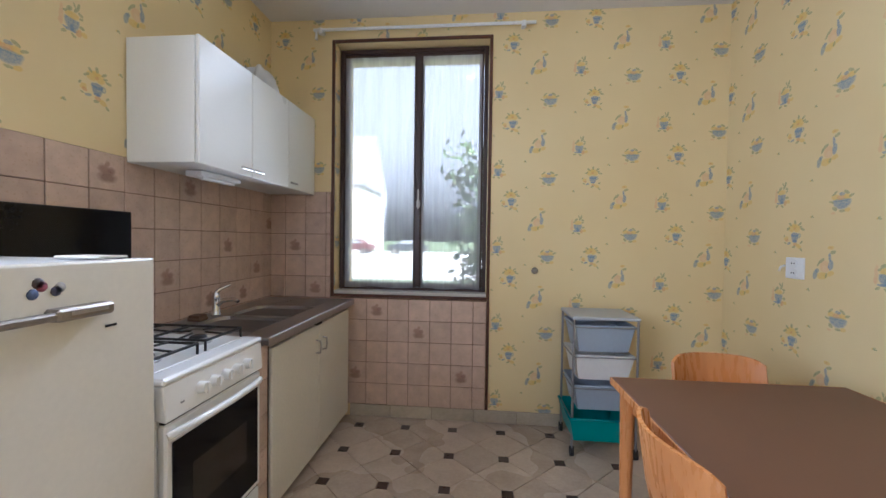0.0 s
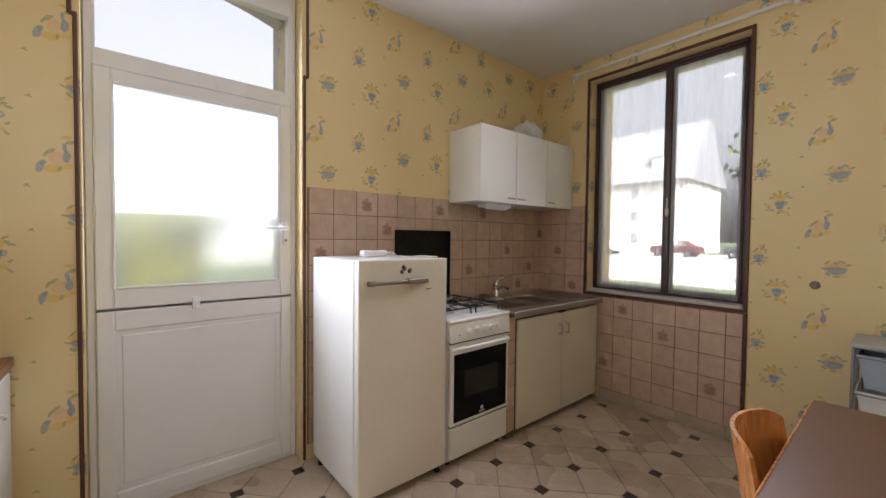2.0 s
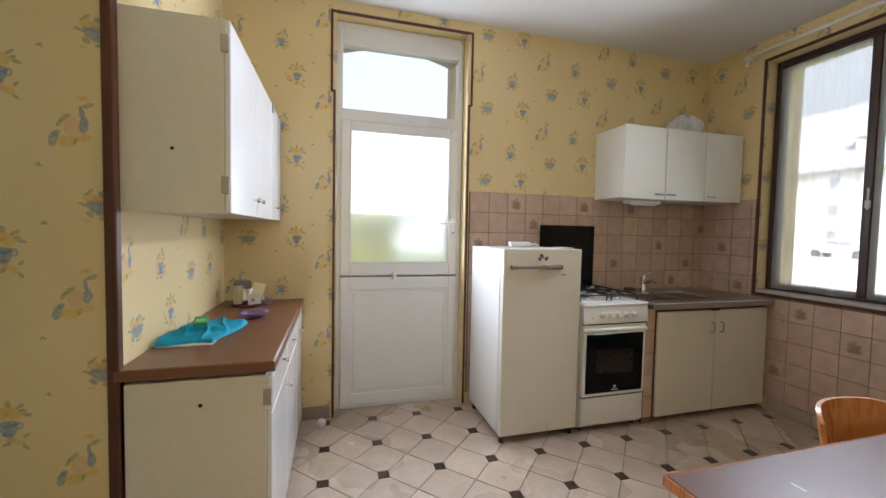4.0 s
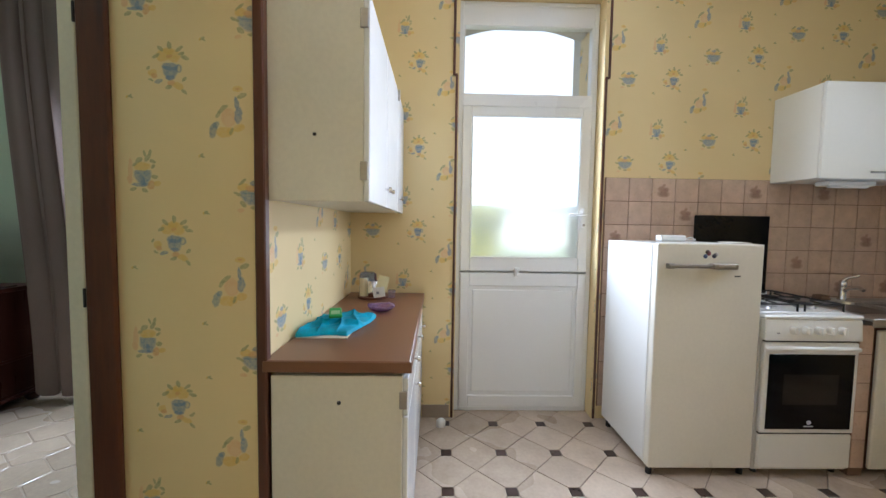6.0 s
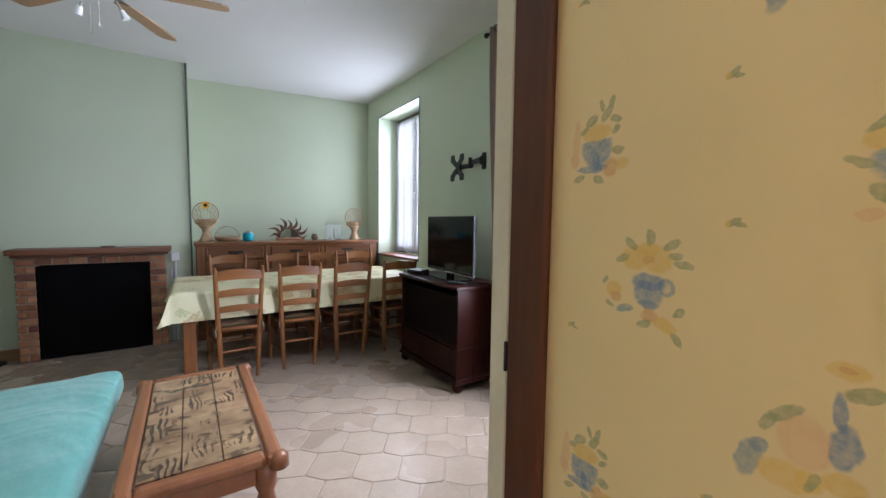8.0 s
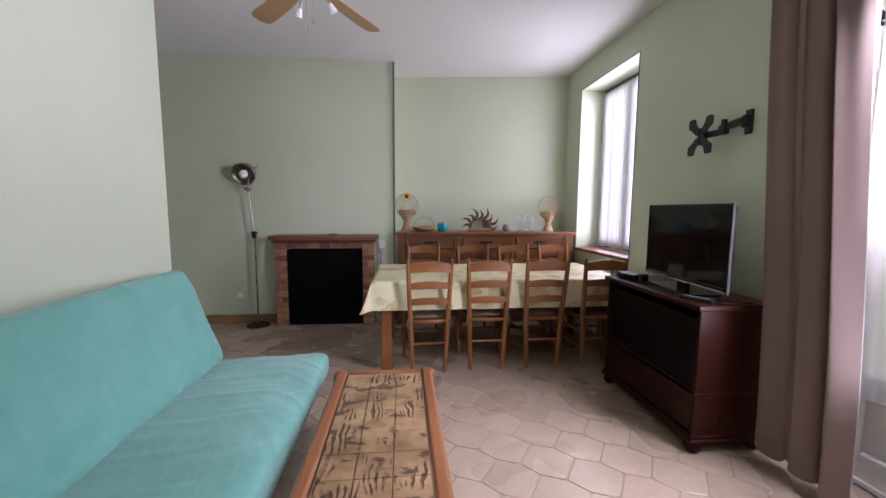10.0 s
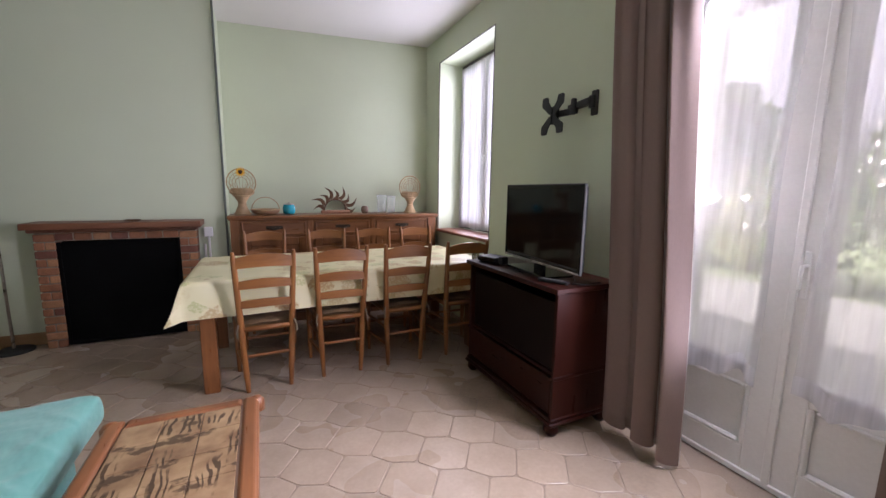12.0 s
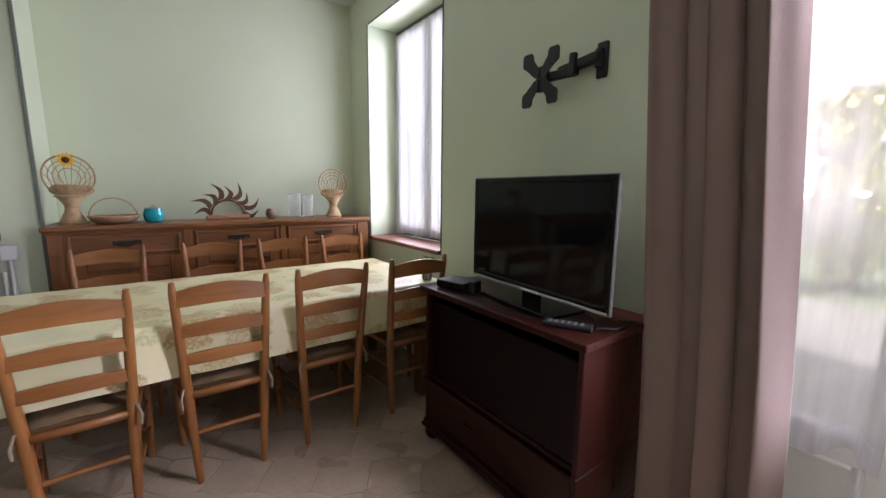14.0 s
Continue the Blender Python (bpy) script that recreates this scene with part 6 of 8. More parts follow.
# dining table and cloth
dt = thing("dining_table", (-0.40, -5.10, 0.0), "long oak dining table with square legs", "table")
DX0, DX1, DYA, DYB = -1.48, 0.66, -5.58, -4.615
part("tabletop", M().box(DX0, DX1, DYA, DYB, 0.715, 0.75, 0.004), BUFFET_X, dt, here=True)
part("apron", M().box(DX0 + 0.08, DX1 - 0.08, DYA + 0.06, DYA + 0.085, 0.62, 0.715).box(DX0 + 0.08, DX1 - 0.08, DYB - 0.085, DYB - 0.06, 0.62, 0.715).box(DX0 + 0.06, DX0 + 0.085, DYA + 0.085, DYB - 0.085, 0.62, 0.715).box(DX1 - 0.085, DX1 - 0.06, DYA + 0.085, DYB - 0.085, 0.62, 0.715), BUFFET_X, dt, here=True)
for x in (DX0 + 0.05, DX1 - 0.15):
    for y in (DYA + 0.04, DYB - 0.13):
        part("leg", M().box(x, x + 0.09, y, y + 0.09, 0.0, 0.715, 0.006), BUFFET_Z, dt, here=True)


def cloth_print():
    m = Mat("printed_tablecloth")
    p = m.place()
    base = m.mix(m.ramp(m.noise(3.0, 3.0), 0, 1), (0.62, 0.57, 0.33), (0.70, 0.66, 0.44))
    flat = m.vmath("ADD", p, m.node("ShaderNodeCombineXYZ", X=0.0, Y=m.math("MULTIPLY", m.node("ShaderNodeSeparateXYZ", Vector=p).outputs[2], 1.0), Z=0.0).outputs[0])
    flat = m.vmath("MULTIPLY", flat, (1, 1, 0.6))
    for scale, seed, ink, amt in ((4.6, 0.0, (0.38, 0.21, 0.06), 0.75), (6.0, 4.3, (0.27, 0.33, 0.08), 0.5), (4.0, 9.1, (0.42, 0.31, 0.14), 0.75)):
        v = m.node("ShaderNodeTexVoronoi", Vector=m.vmath("ADD", flat, (seed, seed * 0.7, 0)), Scale=scale)
        petals = m.noise(26.0, 2.0)
        d = m.math("ADD", v.outputs["Distance"], m.math("MULTIPLY", petals, 0.5))
        pick = m.node("ShaderNodeSeparateColor", Color=v.outputs["Color"]).outputs[0]
        mask = m.math("MULTIPLY", m.ramp(d, 1.0, 0.0, 0.60, 0.66), m.ramp(pick, 0.0, 1.0, 0.30, 0.34))
        veins = m.ramp(m.noise(70.0, 2.0), 0.35, 1.0, 0.4, 0.55)
        base = m.mix(m.math("MULTIPLY", m.math("MULTIPLY", mask, veins), amt), base, ink)
    m.colour(base)
    m.set(Roughness=0.38)
    m.bump(m.noise(8.0, 2.0), 0.15, 0.004)
    return m.mat


DROP = 0.235


def cloth(u, v):
    # flat sheet that reaches past the table on all sides and hangs down
    X = DX0 - DROP + (DX1 - DX0 + 2 * DROP) * u
    Y = DYA - DROP + (DYB - DYA + 2 * DROP) * v
    ex = max(DX0 - X, X - DX1, 0.0)
    ey = max(DYA - Y, Y - DYB, 0.0)
    x, y = min(max(X, DX0), DX1), min(max(Y, DYA), DYB)
    sx, sy = (1 if X > DX1 else -1), (1 if Y > DYB else -1)
    wave = 0.008 * math.sin(9 * (X + Y)) + 0.005 * math.sin(21 * X - 13 * Y)
    corner = min(ex, ey)
    drop = max(ex, ey) + 0.06 * corner
    if ex > 0:
        x += sx * (0.010 + 0.34 * corner + (wave + 0.012) * ex / DROP)
    if ey > 0:
        y += sy * (0.008 + 0.28 * corner + (wave * 0.5 + 0.004) * ey / DROP)
    return (x, y, 0.756 - drop + (0.0006 * math.sin(30 * X) if drop == 0 else 0))


solid("tablecloth", M().grid(cloth, 150, 84), cloth_print(), "pale yellow oilcloth printed with leaves and shells", "tablecloth")

# sideboard
sbd = thing("sideboard", (-0.565, -6.14, 0.0), "long carved oak sideboard with three drawers and doors", "sideboard")
BX0, BX1, BYF = -1.60, 0.475, -5.945
part("body", M().box(BX0, BX1, -6.335, BYF - 0.012, 0.09, 1.035, 0.003), BUFFET_Z, sbd, here=True)
soften(part("top", M().box(BX0 - 0.02, BX1 + 0.02, -6.34, BYF + 0.02, 1.04, 1.07, 0.004), BUFFET_X, sbd, here=True), 0.01)
part("cornice", M().box(BX0 - 0.01, BX1 + 0.01, -6.338, BYF + 0.008, 1.026, 1.041, 0.004), BUFFET_X, sbd, here=True)
part("plinth", M().box(BX0 - 0.012, BX1 + 0.012, -6.33, BYF + 0.004, 0.0, 0.09, 0.006), BUFFET_X, sbd, here=True)
for xa, xb in ((0.405, BX1), (-0.255, -0.205), (-0.885, -0.845), (BX0, -1.50)):
    part("stile", M().box(xa, xb, BYF - 0.012, BYF, 0.09, 1.026, 0.004), BUFFET_Z, sbd, here=True)
PULL = plain("dark_bronze", (0.05, 0.04, 0.03), 0.4, 0.8, vary=0.2)
for xa, xb in ((-0.20, 0.40), (-0.84, -0.26), (-1.495, -0.89)):
    mid = (xa + xb) / 2
    dw = M().box(xa + 0.01, xb - 0.01, BYF - 0.012, BYF - 0.001, 0.875, 1.015, 0.003)
    ring(dw, xa + 0.012, xb - 0.012, BYF - 0.002, BYF + 0.008, 0.878, 1.012, 0.02, 0.005)
    d = part("drawer", dw, BUFFET_X, sbd, here=True)
    part("pull", M().tube([(mid - 0.05, BYF + 0.002, 0.955), (mid - 0.045, BYF + 0.022, 0.945), (mid, BYF + 0.026, 0.935), (mid + 0.045, BYF + 0.022, 0.945), (mid + 0.05, BYF + 0.002, 0.955)], 0.005, 6).box(mid - 0.075, mid + 0.075, BYF - 0.001, BYF + 0.003, 0.94, 0.97, 0.001), PULL, d, "dark bronze drop pull")
    dd = M()
    ring(dd, xa + 0.01, xb - 0.01, BYF - 0.012, BYF + 0.004, 0.11, 0.855, 0.075, 0.005)
    dd.box(xa + 0.085, xb - 0.085, BYF - 0.012, BYF - 0.006, 0.185, 0.78)
    n = 10
    out = [(xa + 0.11, 0.21), (xb - 0.11, 0.21)] + [(xb - 0.11 - (xb - xa - 0.22) * i / n, 0.70 + 0.05 * math.sin(math.pi * i / n)) for i in range(n + 1)]
    dd.prism(out, BYF - 0.007, BYF + 0.003, Matrix(((1, 0, 0, 0), (0, 0, 1, 0), (0, 1, 0, 0), (0, 0, 0, 1))))
    e = part("door", dd, BUFFET_Z, sbd, here=True)
    part("key_plate", M().box(xa + 0.03, xa + 0.05, BYF + 0.003, BYF + 0.007, 0.5, 0.58, 0.002), PULL, e)

# things on the sideboard
WICKER = plain("wicker", (0.42, 0.28, 0.15), 0.7, vary=0.3, big=30, fine=200, bump=0.5)
WICKER_D = plain("dark_wicker", (0.26, 0.14, 0.07), 0.7, vary=0.3, big=30, fine=200, bump=0.5)


def peacock(x, y, h, w, turn, mat, label, flower=False):
    t = thing("wicker_chair_ornament", pose(x, y, 1.07, 0, 0, turn), label, "ornament", "wicker ornaments on the sideboard")
    base = M().lathe([(0.30 * w, 0.0), (0.26 * w, 0.05 * h), (0.13 * w, 0.22 * h), (0.16 * w, 0.30 * h), (0.30 * w, 0.42 * h), (0.27 * w, 0.42 * h), (0.0, 0.40 * h)], (0, 0, 0), 16)
    part("pedestal", base, mat, t)
    for i in range(3):
        z = (0.03, 0.22, 0.41)[i] * h
        r = (0.30, 0.14, 0.30)[i] * w
        part("band", M().tube([(r * math.cos(a * 0.3927), r * math.sin(a * 0.3927), z) for a in range(16)], 0.005, 5, closed=True), mat, t)
    rim = [(0.5 * w * math.sin(a), 0.12 * w + 0.05 * w * math.cos(a), h * (0.70 - 0.30 * math.cos(a))) for a in [radians(40 + 280 * i / 24) for i in range(25)]]
    part("hood_rim", M().tube(rim, 0.006, 6), mat, t)
    for k in (0.42, 0.62, 0.8):
        part("hood_ring", M().tube([(p[0] * k, p[1] + 0.01, h * 0.68 + (p[2] - h * 0.68) * k) for p in rim], 0.003, 5), mat, t)
    for i in range(1, 24, 2):
        p = rim[i]
        part("spoke", M().rod((p[0] * 0.15, p[1], h * 0.45), p, 0.002, n=5, cap=False), mat, t)
    part("back_weave", M().grid(lambda u, v: ((2 * u - 1) * 0.44 * w * math.sin(math.pi * (0.25 + 0.5 * v)), 0.13 * w + 0.03 * (2 * u - 1) ** 2, h * (0.42 + 0.16 * v)), 10, 6), mat, t)
    if flower:
        fl = part("flower_head", M().lathe([(0, 0.012), (0.02, 0.01), (0.02, 0.0), (0, 0)], (0.0, -0.012, h * 0.93), 12, Euler((radians(-90), 0, 0)).to_matrix().to_4x4()), plain("flower_brown", (0.05, 0.02, 0.01), 0.8), t)
        pet = M()
        for i in range(14):
            a = i * 0.449
            c = Vector((0.0, -0.008, h * 0.93))
            d = Vector((math.cos(a), 0, math.sin(a)))
            s = Vector((-math.sin(a), 0, math.cos(a)))
            pet.add([c + d * 0.016 - s * 0.010, c + d * 0.054 + Vector((0, -0.004, 0)), c + d * 0.016 + s * 0.010], [(0, 1, 2)])
        part("petals", pet, plain("sunflower_yellow", (0.75, 0.38, 0.01), 0.7), fl, "yellow petals")


peacock(0.37, -6.16, 0.44, 0.255, 178, WICKER, "small pale wicker peacock chair with a sunflower", True)
peacock(-1.355, -6.13, 0.42, 0.235, 165, WICKER, "small wicker peacock chair ornament on the sideboard")
bk = thing("basket", (0.165, -6.12, 1.07), "low oval wicker basket with a hoop handle", "basket")
part("bowl", M().lathe([(0.0, 0.004), (0.09, 0.004), (0.12, 0.02), (0.135, 0.05), (0.128, 0.05), (0.11, 0.022), (0.085, 0.01), (0.0, 0.01)], (0, 0, 0), 24), WICKER_D, bk)
for i in range(3):
    part("coil", M().tube([((0.105 + 0.014 * i) * math.cos(a * 0.2618), (0.105 + 0.014 * i) * math.sin(a * 0.2618), 0.018 + 0.016 * i) for a in range(24)], 0.006, 5, closed=True), WICKER, bk)
part("handle", M().tube([(0.125 * math.cos(radians(a)), 0.0, 0.045 + 0.125 * math.sin(radians(a))) for a in range(0, 181, 12)], 0.005, 6), WICKER, bk)


def tinted(name, col, tr=0.7):
    m = Mat(name)
    m.set(Base_Color=(*col, 1), Roughness=0.08, Transmission_Weight=tr, IOR=1.45)
    return m.mat


jr = thing("glass_jar", (-0.05, -6.12, 1.07), "turquoise glass jar with a lid", "jar")
part("jar", M().lathe([(0, 0.003), (0.045, 0.003), (0.058, 0.02), (0.062, 0.06), (0.052, 0.09), (0.05, 0.1), (0.046, 0.1), (0.048, 0.09), (0.055, 0.06), (0.05, 0.02), (0, 0.01)], (0, 0, 0), 20), tinted("turquoise_glass", (0.01, 0.50, 0.62), 0.45), jr)
part("lid", M().lathe([(0, 0.125), (0.008, 0.12), (0.01, 0.112), (0.03, 0.108), (0.052, 0.1), (0.05, 0.097), (0, 0.097)], (0, 0, 0), 20), STEEL, jr, "metal lid")
sm = thing("sun_mirror", (-0.52, -6.20, 1.07), "bronze half-sun mirror with curling rays on the sideboard", "mirror")
BRONZE = plain("brown_bronze", (0.13, 0.07, 0.035), 0.45, 0.6, vary=0.3, big=25)
n = 24
arc = [(0.115 * math.cos(math.pi * i / n), 0.035 + 0.115 * math.sin(math.pi * i / n)) for i in range(n + 1)]
mirror_glass = Mat("mirror_glass")
mirror_glass.set(Base_Color=(0.85, 0.86, 0.87, 1), Metallic=1.0, Roughness=0.03)
XZ = Matrix(((1, 0, 0, 0), (0, 0, 1, 0), (0, 1, 0, 0), (0, 0, 0, 1)))
part("mirror", M().prism(arc, 0.0, 0.012, XZ), mirror_glass.mat, sm)
part("rim", M().tube([(x, 0.012, z) for x, z in arc], 0.009, 6), BRONZE, sm)
part("ledge", M().box(-0.15, 0.15, -0.01, 0.05, 0.0, 0.035, 0.008), plain("terracotta_wood", (0.30, 0.14, 0.08), 0.6), sm, "reddish ledge")
for i in range(9):
    a = math.pi * (0.03 + 0.94 * i / 8)
    d, s = Vector((math.cos(a), 0, math.sin(a))), Vector((-math.sin(a), 0, math.cos(a)))
    base = Vector((0, 0.006, 0.035))
    r = 0.125 if i % 2 else 0.12
    L = 0.14 if i % 2 else 0.105
    ry = M()
    L1, L2 = [], []
    for k in range(7):
        t = k / 6
        c = base + d * (r + L * t) + s * (0.03 * math.sin(t * 3.6))
        wd = 0.024 * (1 - t) ** 0.8 + 0.001
        L1.append(c + s * wd)
        L2.append(c - s * wd)
    vs = L1 + L2 + [p + Vector((0, 0.006, 0)) for p in L1 + L2]
    fs = []
    for k in range(6):
        fs += [(k, k + 1, 7 + k + 1, 7 + k), (14 + k, 21 + k, 22 + k, 15 + k), (k, 14 + k, 15 + k, k + 1), (7 + k, 8 + k, 22 + k, 21 + k)]
    ry.add(vs, fs + [(0, 7, 21, 14)])
    part("ray", ry, BRONZE, sm, "curling bronze ray")
pt = solid("small_pot", M().lathe([(0, 0.0), (0.025, 0.0), (0.042, 0.03), (0.04, 0.06), (0.028, 0.075), (0.03, 0.082), (0.022, 0.08), (0, 0.05)], (-0.825, -6.13, 1.07), 16), plain("speckled_pot", (0.20, 0.13, 0.09), 0.5, vary=0.5, big=40), "small speckled brown pot", "pot")
for vx, vh, vr in ((-1.02, 0.20, 0.055), (-1.13, 0.19, 0.05)):
    vz = thing("glass_vase", (vx, -6.14, 1.07), "clear straight glass vase on the sideboard", "vase", "glass vases")
    part("vase", M().lathe([(0, 0.004), (vr * 0.8, 0.004), (vr, vh), (vr - 0.004, vh), (vr * 0.8 - 0.004, 0.012), (0, 0.012)], (0, 0, 0), 18), see_through("vase_glass", 0.75, "cloth", (0.75, 0.78, 0.76)), vz)
    part("rim", M().tube([(vr * math.cos(a * 0.349), vr * math.sin(a * 0.349), vh) for a in range(18)], 0.003, 5, closed=True), tinted("pale_glass", (0.75, 0.8, 0.78), 0.5), vz)

# fireplace
fp = thing("fireplace", (1.285, -6.08, 0.0), "brick fireplace with a wooden mantel and black hearth", "fireplace")
MORTAR = plain("mortar", (0.30, 0.24, 0.18), 0.95, vary=0.2, fine=90, bump=0.5)
FBX0, FBX1, FYF = 0.745, 1.83, -5.985
bkm = M().box(FBX0 + 0.004, 0.876, -6.148, FYF - 0.008, 0, 0.955).box(1.716, FBX1 - 0.004, -6.148, FYF - 0.008, 0, 0.955).box(0.876, 1.716, -6.148, FYF - 0.008, 0.885, 0.955)
part("backing", bkm, MORTAR, fp, here=True)
# black for real soot and for the dark of the opening
SOOT_SHADE = plain("soot_and_shade_black", (0.004, 0.004, 0.004), 0.85, vary=0.4, big=5, bump=0.2, Specular_IOR_Level=0.08)
hb = M().box(0.876, 1.716, -6.147, -6.135, 0.0, 0.885)
part("firebox", hb, SOOT_SHADE, fp, "sooty black firebox", here=True)
# rim and flat black sheet stand in for the deep opening's shade
sc = M()
ring(sc, 0.88, 1.712, -6.02, -5.995, 0.012, 0.872, 0.028, 0.004)
part("screen_frame", sc, SOOT_SHADE, fp, "black rim added round the dark fire opening", here=True)
part("screen", M().box(0.905, 1.687, -6.012, -6.008, 0.04, 0.845), SOOT_SHADE, fp, "black sheet standing in for the shade in the fire opening", here=True)
soften(part("mantel", M().box(0.695, 1.865, -6.148, -5.865, 0.985, 1.035, 0.004), wood("mantel_wood", (0.11, 0.04, 0.02), (0.22, 0.085, 0.04), 0.45, "x"), fp, "reddish brown wooden mantel", here=True), 0.01)
part("mantel_lip", M().box(0.72, 1.845, -6.147, -5.91, 0.958, 0.985, 0.008), wood("mantel_wood_dark", (0.09, 0.03, 0.016), (0.18, 0.07, 0.034), 0.5, "x"), fp, here=True)
BRICKS = [plain("brick_%s" % nme, c, 0.85, vary=0.25, big=14, fine=90, bump=0.5, each=0.2) for nme, c in (("red", (0.33, 0.14, 0.07)), ("orange", (0.42, 0.205, 0.10)), ("dark", (0.18, 0.07, 0.045)))]
rb = random.Random(9)


def brick_mesh(w, h, d, mat, name="brick"):
    return M().box(-w / 2, w / 2, -d / 2, d / 2, -h / 2, h / 2, 0.006).mesh(name, mat)


BM = {(w, k): brick_mesh(w, 0.058, 0.11, BRICKS[k]) for w in (0.13, 0.11, 0.062) for k in range(3)}


def brick(w, x, z, k, proud=0.0):
    o = new("brick", BM[w, k])
    o.parent = fp
    o.matrix_parent_inverse = fp.matrix_basis.inverted()
    o.matrix_basis = Matrix.Translation((x, FYF - 0.055 + proud, z))


for row in range(14):
    z = 0.034 + row * 0.0675
    for c0 in (0.8105, 1.7735):
        k = 2 if row in (4, 11) else rb.choice((0, 0, 1, 1, 1))
        if row % 2:
            brick(0.13, c0, z, k, rb.uniform(-0.003, 0.004))
        else:
            brick(0.062, c0 - 0.034, z, k, rb.uniform(-0.003, 0.004))
            brick(0.062, c0 + 0.034, z, rb.choice((0, 1)), rb.uniform(-0.003, 0.004))
for i in range(7):
    brick(0.11, 0.937 + i * 0.1195, 0.918, rb.choice((0, 1, 2, 1)), rb.uniform(-0.003, 0.004))
solid("small_tray", M().lathe([(0, 0.002), (0.05, 0.002), (0.06, 0.014), (0.055, 0.014), (0.046, 0.006), (0, 0.006)], (1.20, -6.0, 1.035), 16), BRONZE, "small brown dish on the mantel", "dish")
structure("baseboard", M().box(1.835, LX2, -6.148, -6.13, 0.0, 0.105, 0.004), wood("baseboard_wood", (0.22, 0.12, 0.05), (0.34, 0.2, 0.09), 0.5, "x"), "light brown wooden baseboard", "baseboard")
hp = thing("heating_pipe", (0.66, -6.12, 0.0), "white heating pipe with a valve beside the fireplace", "pipe")
part("pipe", M().rod((0.665, -6.125, 0.0), (0.665, -6.125, 0.87), 0.011).rod((0.70, -6.125, 0.0), (0.70, -6.125, 0.80), 0.011), PVC, hp, here=True)
soften(part("valve", M().box(0.63, 0.70, -6.148, -6.09, 0.87, 0.96, 0.004), PVC, hp, "white plastic thermostat box", here=True), 0.008)
sk = thing("wall_outlet", (2.29, -6.15, 0.33), "small white wall outlet near the floor", "outlet")
part("plate", M().box(-0.03, 0.03, 0.0, 0.01, -0.03, 0.03, 0.004), PVC, sk)
part("socket", M().rod((0, 0.01, 0), (0, 0.014, 0), 0.018), PVC, sk)

# reading lamp
lp = thing("floor_lamp", (2.06, -6.04, 0.0), "brass and chrome reading floor lamp by the fireplace", "floor lamp")
BRASS = plain("aged_steel", (0.40, 0.36, 0.30), 0.3, 1.0, vary=0.25, big=20)
part("base", M().lathe([(0, 0.028), (0.03, 0.028), (0.10, 0.02), (0.125, 0.01), (0.125, 0.0), (0, 0)], (0, 0, 0), 24), IRON, lp)
part("pole", M().rod((0, 0, 0.02), (0.0, 0.0, 1.06), 0.010).rod((0.0, 0, 1.0), (0.045, 0.015, 1.56), 0.007), BRASS, lp)
part("joint", M().box(-0.02, 0.028, -0.015, 0.015, 1.0, 1.075, 0.005).rod((-0.03, 0, 1.06), (0.035, 0, 1.06), 0.011), IRON, lp)
part("counterweight", M().lathe([(0, 0.025), (0.035, 0.02), (0.042, 0.0), (0.035, -0.02), (0, -0.025)], (0.045, 0.015, 1.545), 14), BRASS, lp)
hm = Matrix.Rotation(radians(-62), 4, "X") @ Matrix.Rotation(radians(8), 4, "Y")
sh = part("shade", M().lathe([(0.0, 0.125), (0.042, 0.122), (0.07, 0.108), (0.105, 0.07), (0.122, 0.02), (0.125, -0.014), (0.119, -0.014), (0.10, 0.062), (0.063, 0.10), (0.0, 0.112)], (0.075, 0.03, 1.70), 24, hm.inverted()), BRASS, lp, "domed metal shade")
part("bulb", M().lathe([(0, 0.07), (0.028, 0.056), (0.045, 0.014), (0.04, -0.02), (0, -0.042)], (0.075, 0.045, 1.695), 14, hm.inverted()), PVC, sh)
part("arm", M().tube([(0.045, 0.015, 1.55), (0.04, 0.0, 1.62), (0.06, -0.02, 1.70)], 0.007).rod((0.03, -0.02, 1.74), (-0.06, -0.03, 1.80), 0.006), BRASS, lp)

# sofa bed
VELVET = Mat("teal_velvet")
vn = VELVET.noise(7.0, 4.0)
vw = VELVET.noise(6.0, 3.0, (1.4, 0.7, 1.4), 0.5)
VELVET.colour(VELVET.mix(VELVET.ramp(vn, 0, 1, 0.30, 0.72), (0.095, 0.315, 0.265), (0.125, 0.365, 0.305)))
VELVET.set(Roughness=0.75, Sheen_Weight=0.35, Sheen_Roughness=0.5)
VELVET.bump(vw, 0.7, 0.022)
so = thing("sofa_bed", (1.4, -3.1, 0.0), "turquoise velvet sofa bed against the green wall", "sofa")


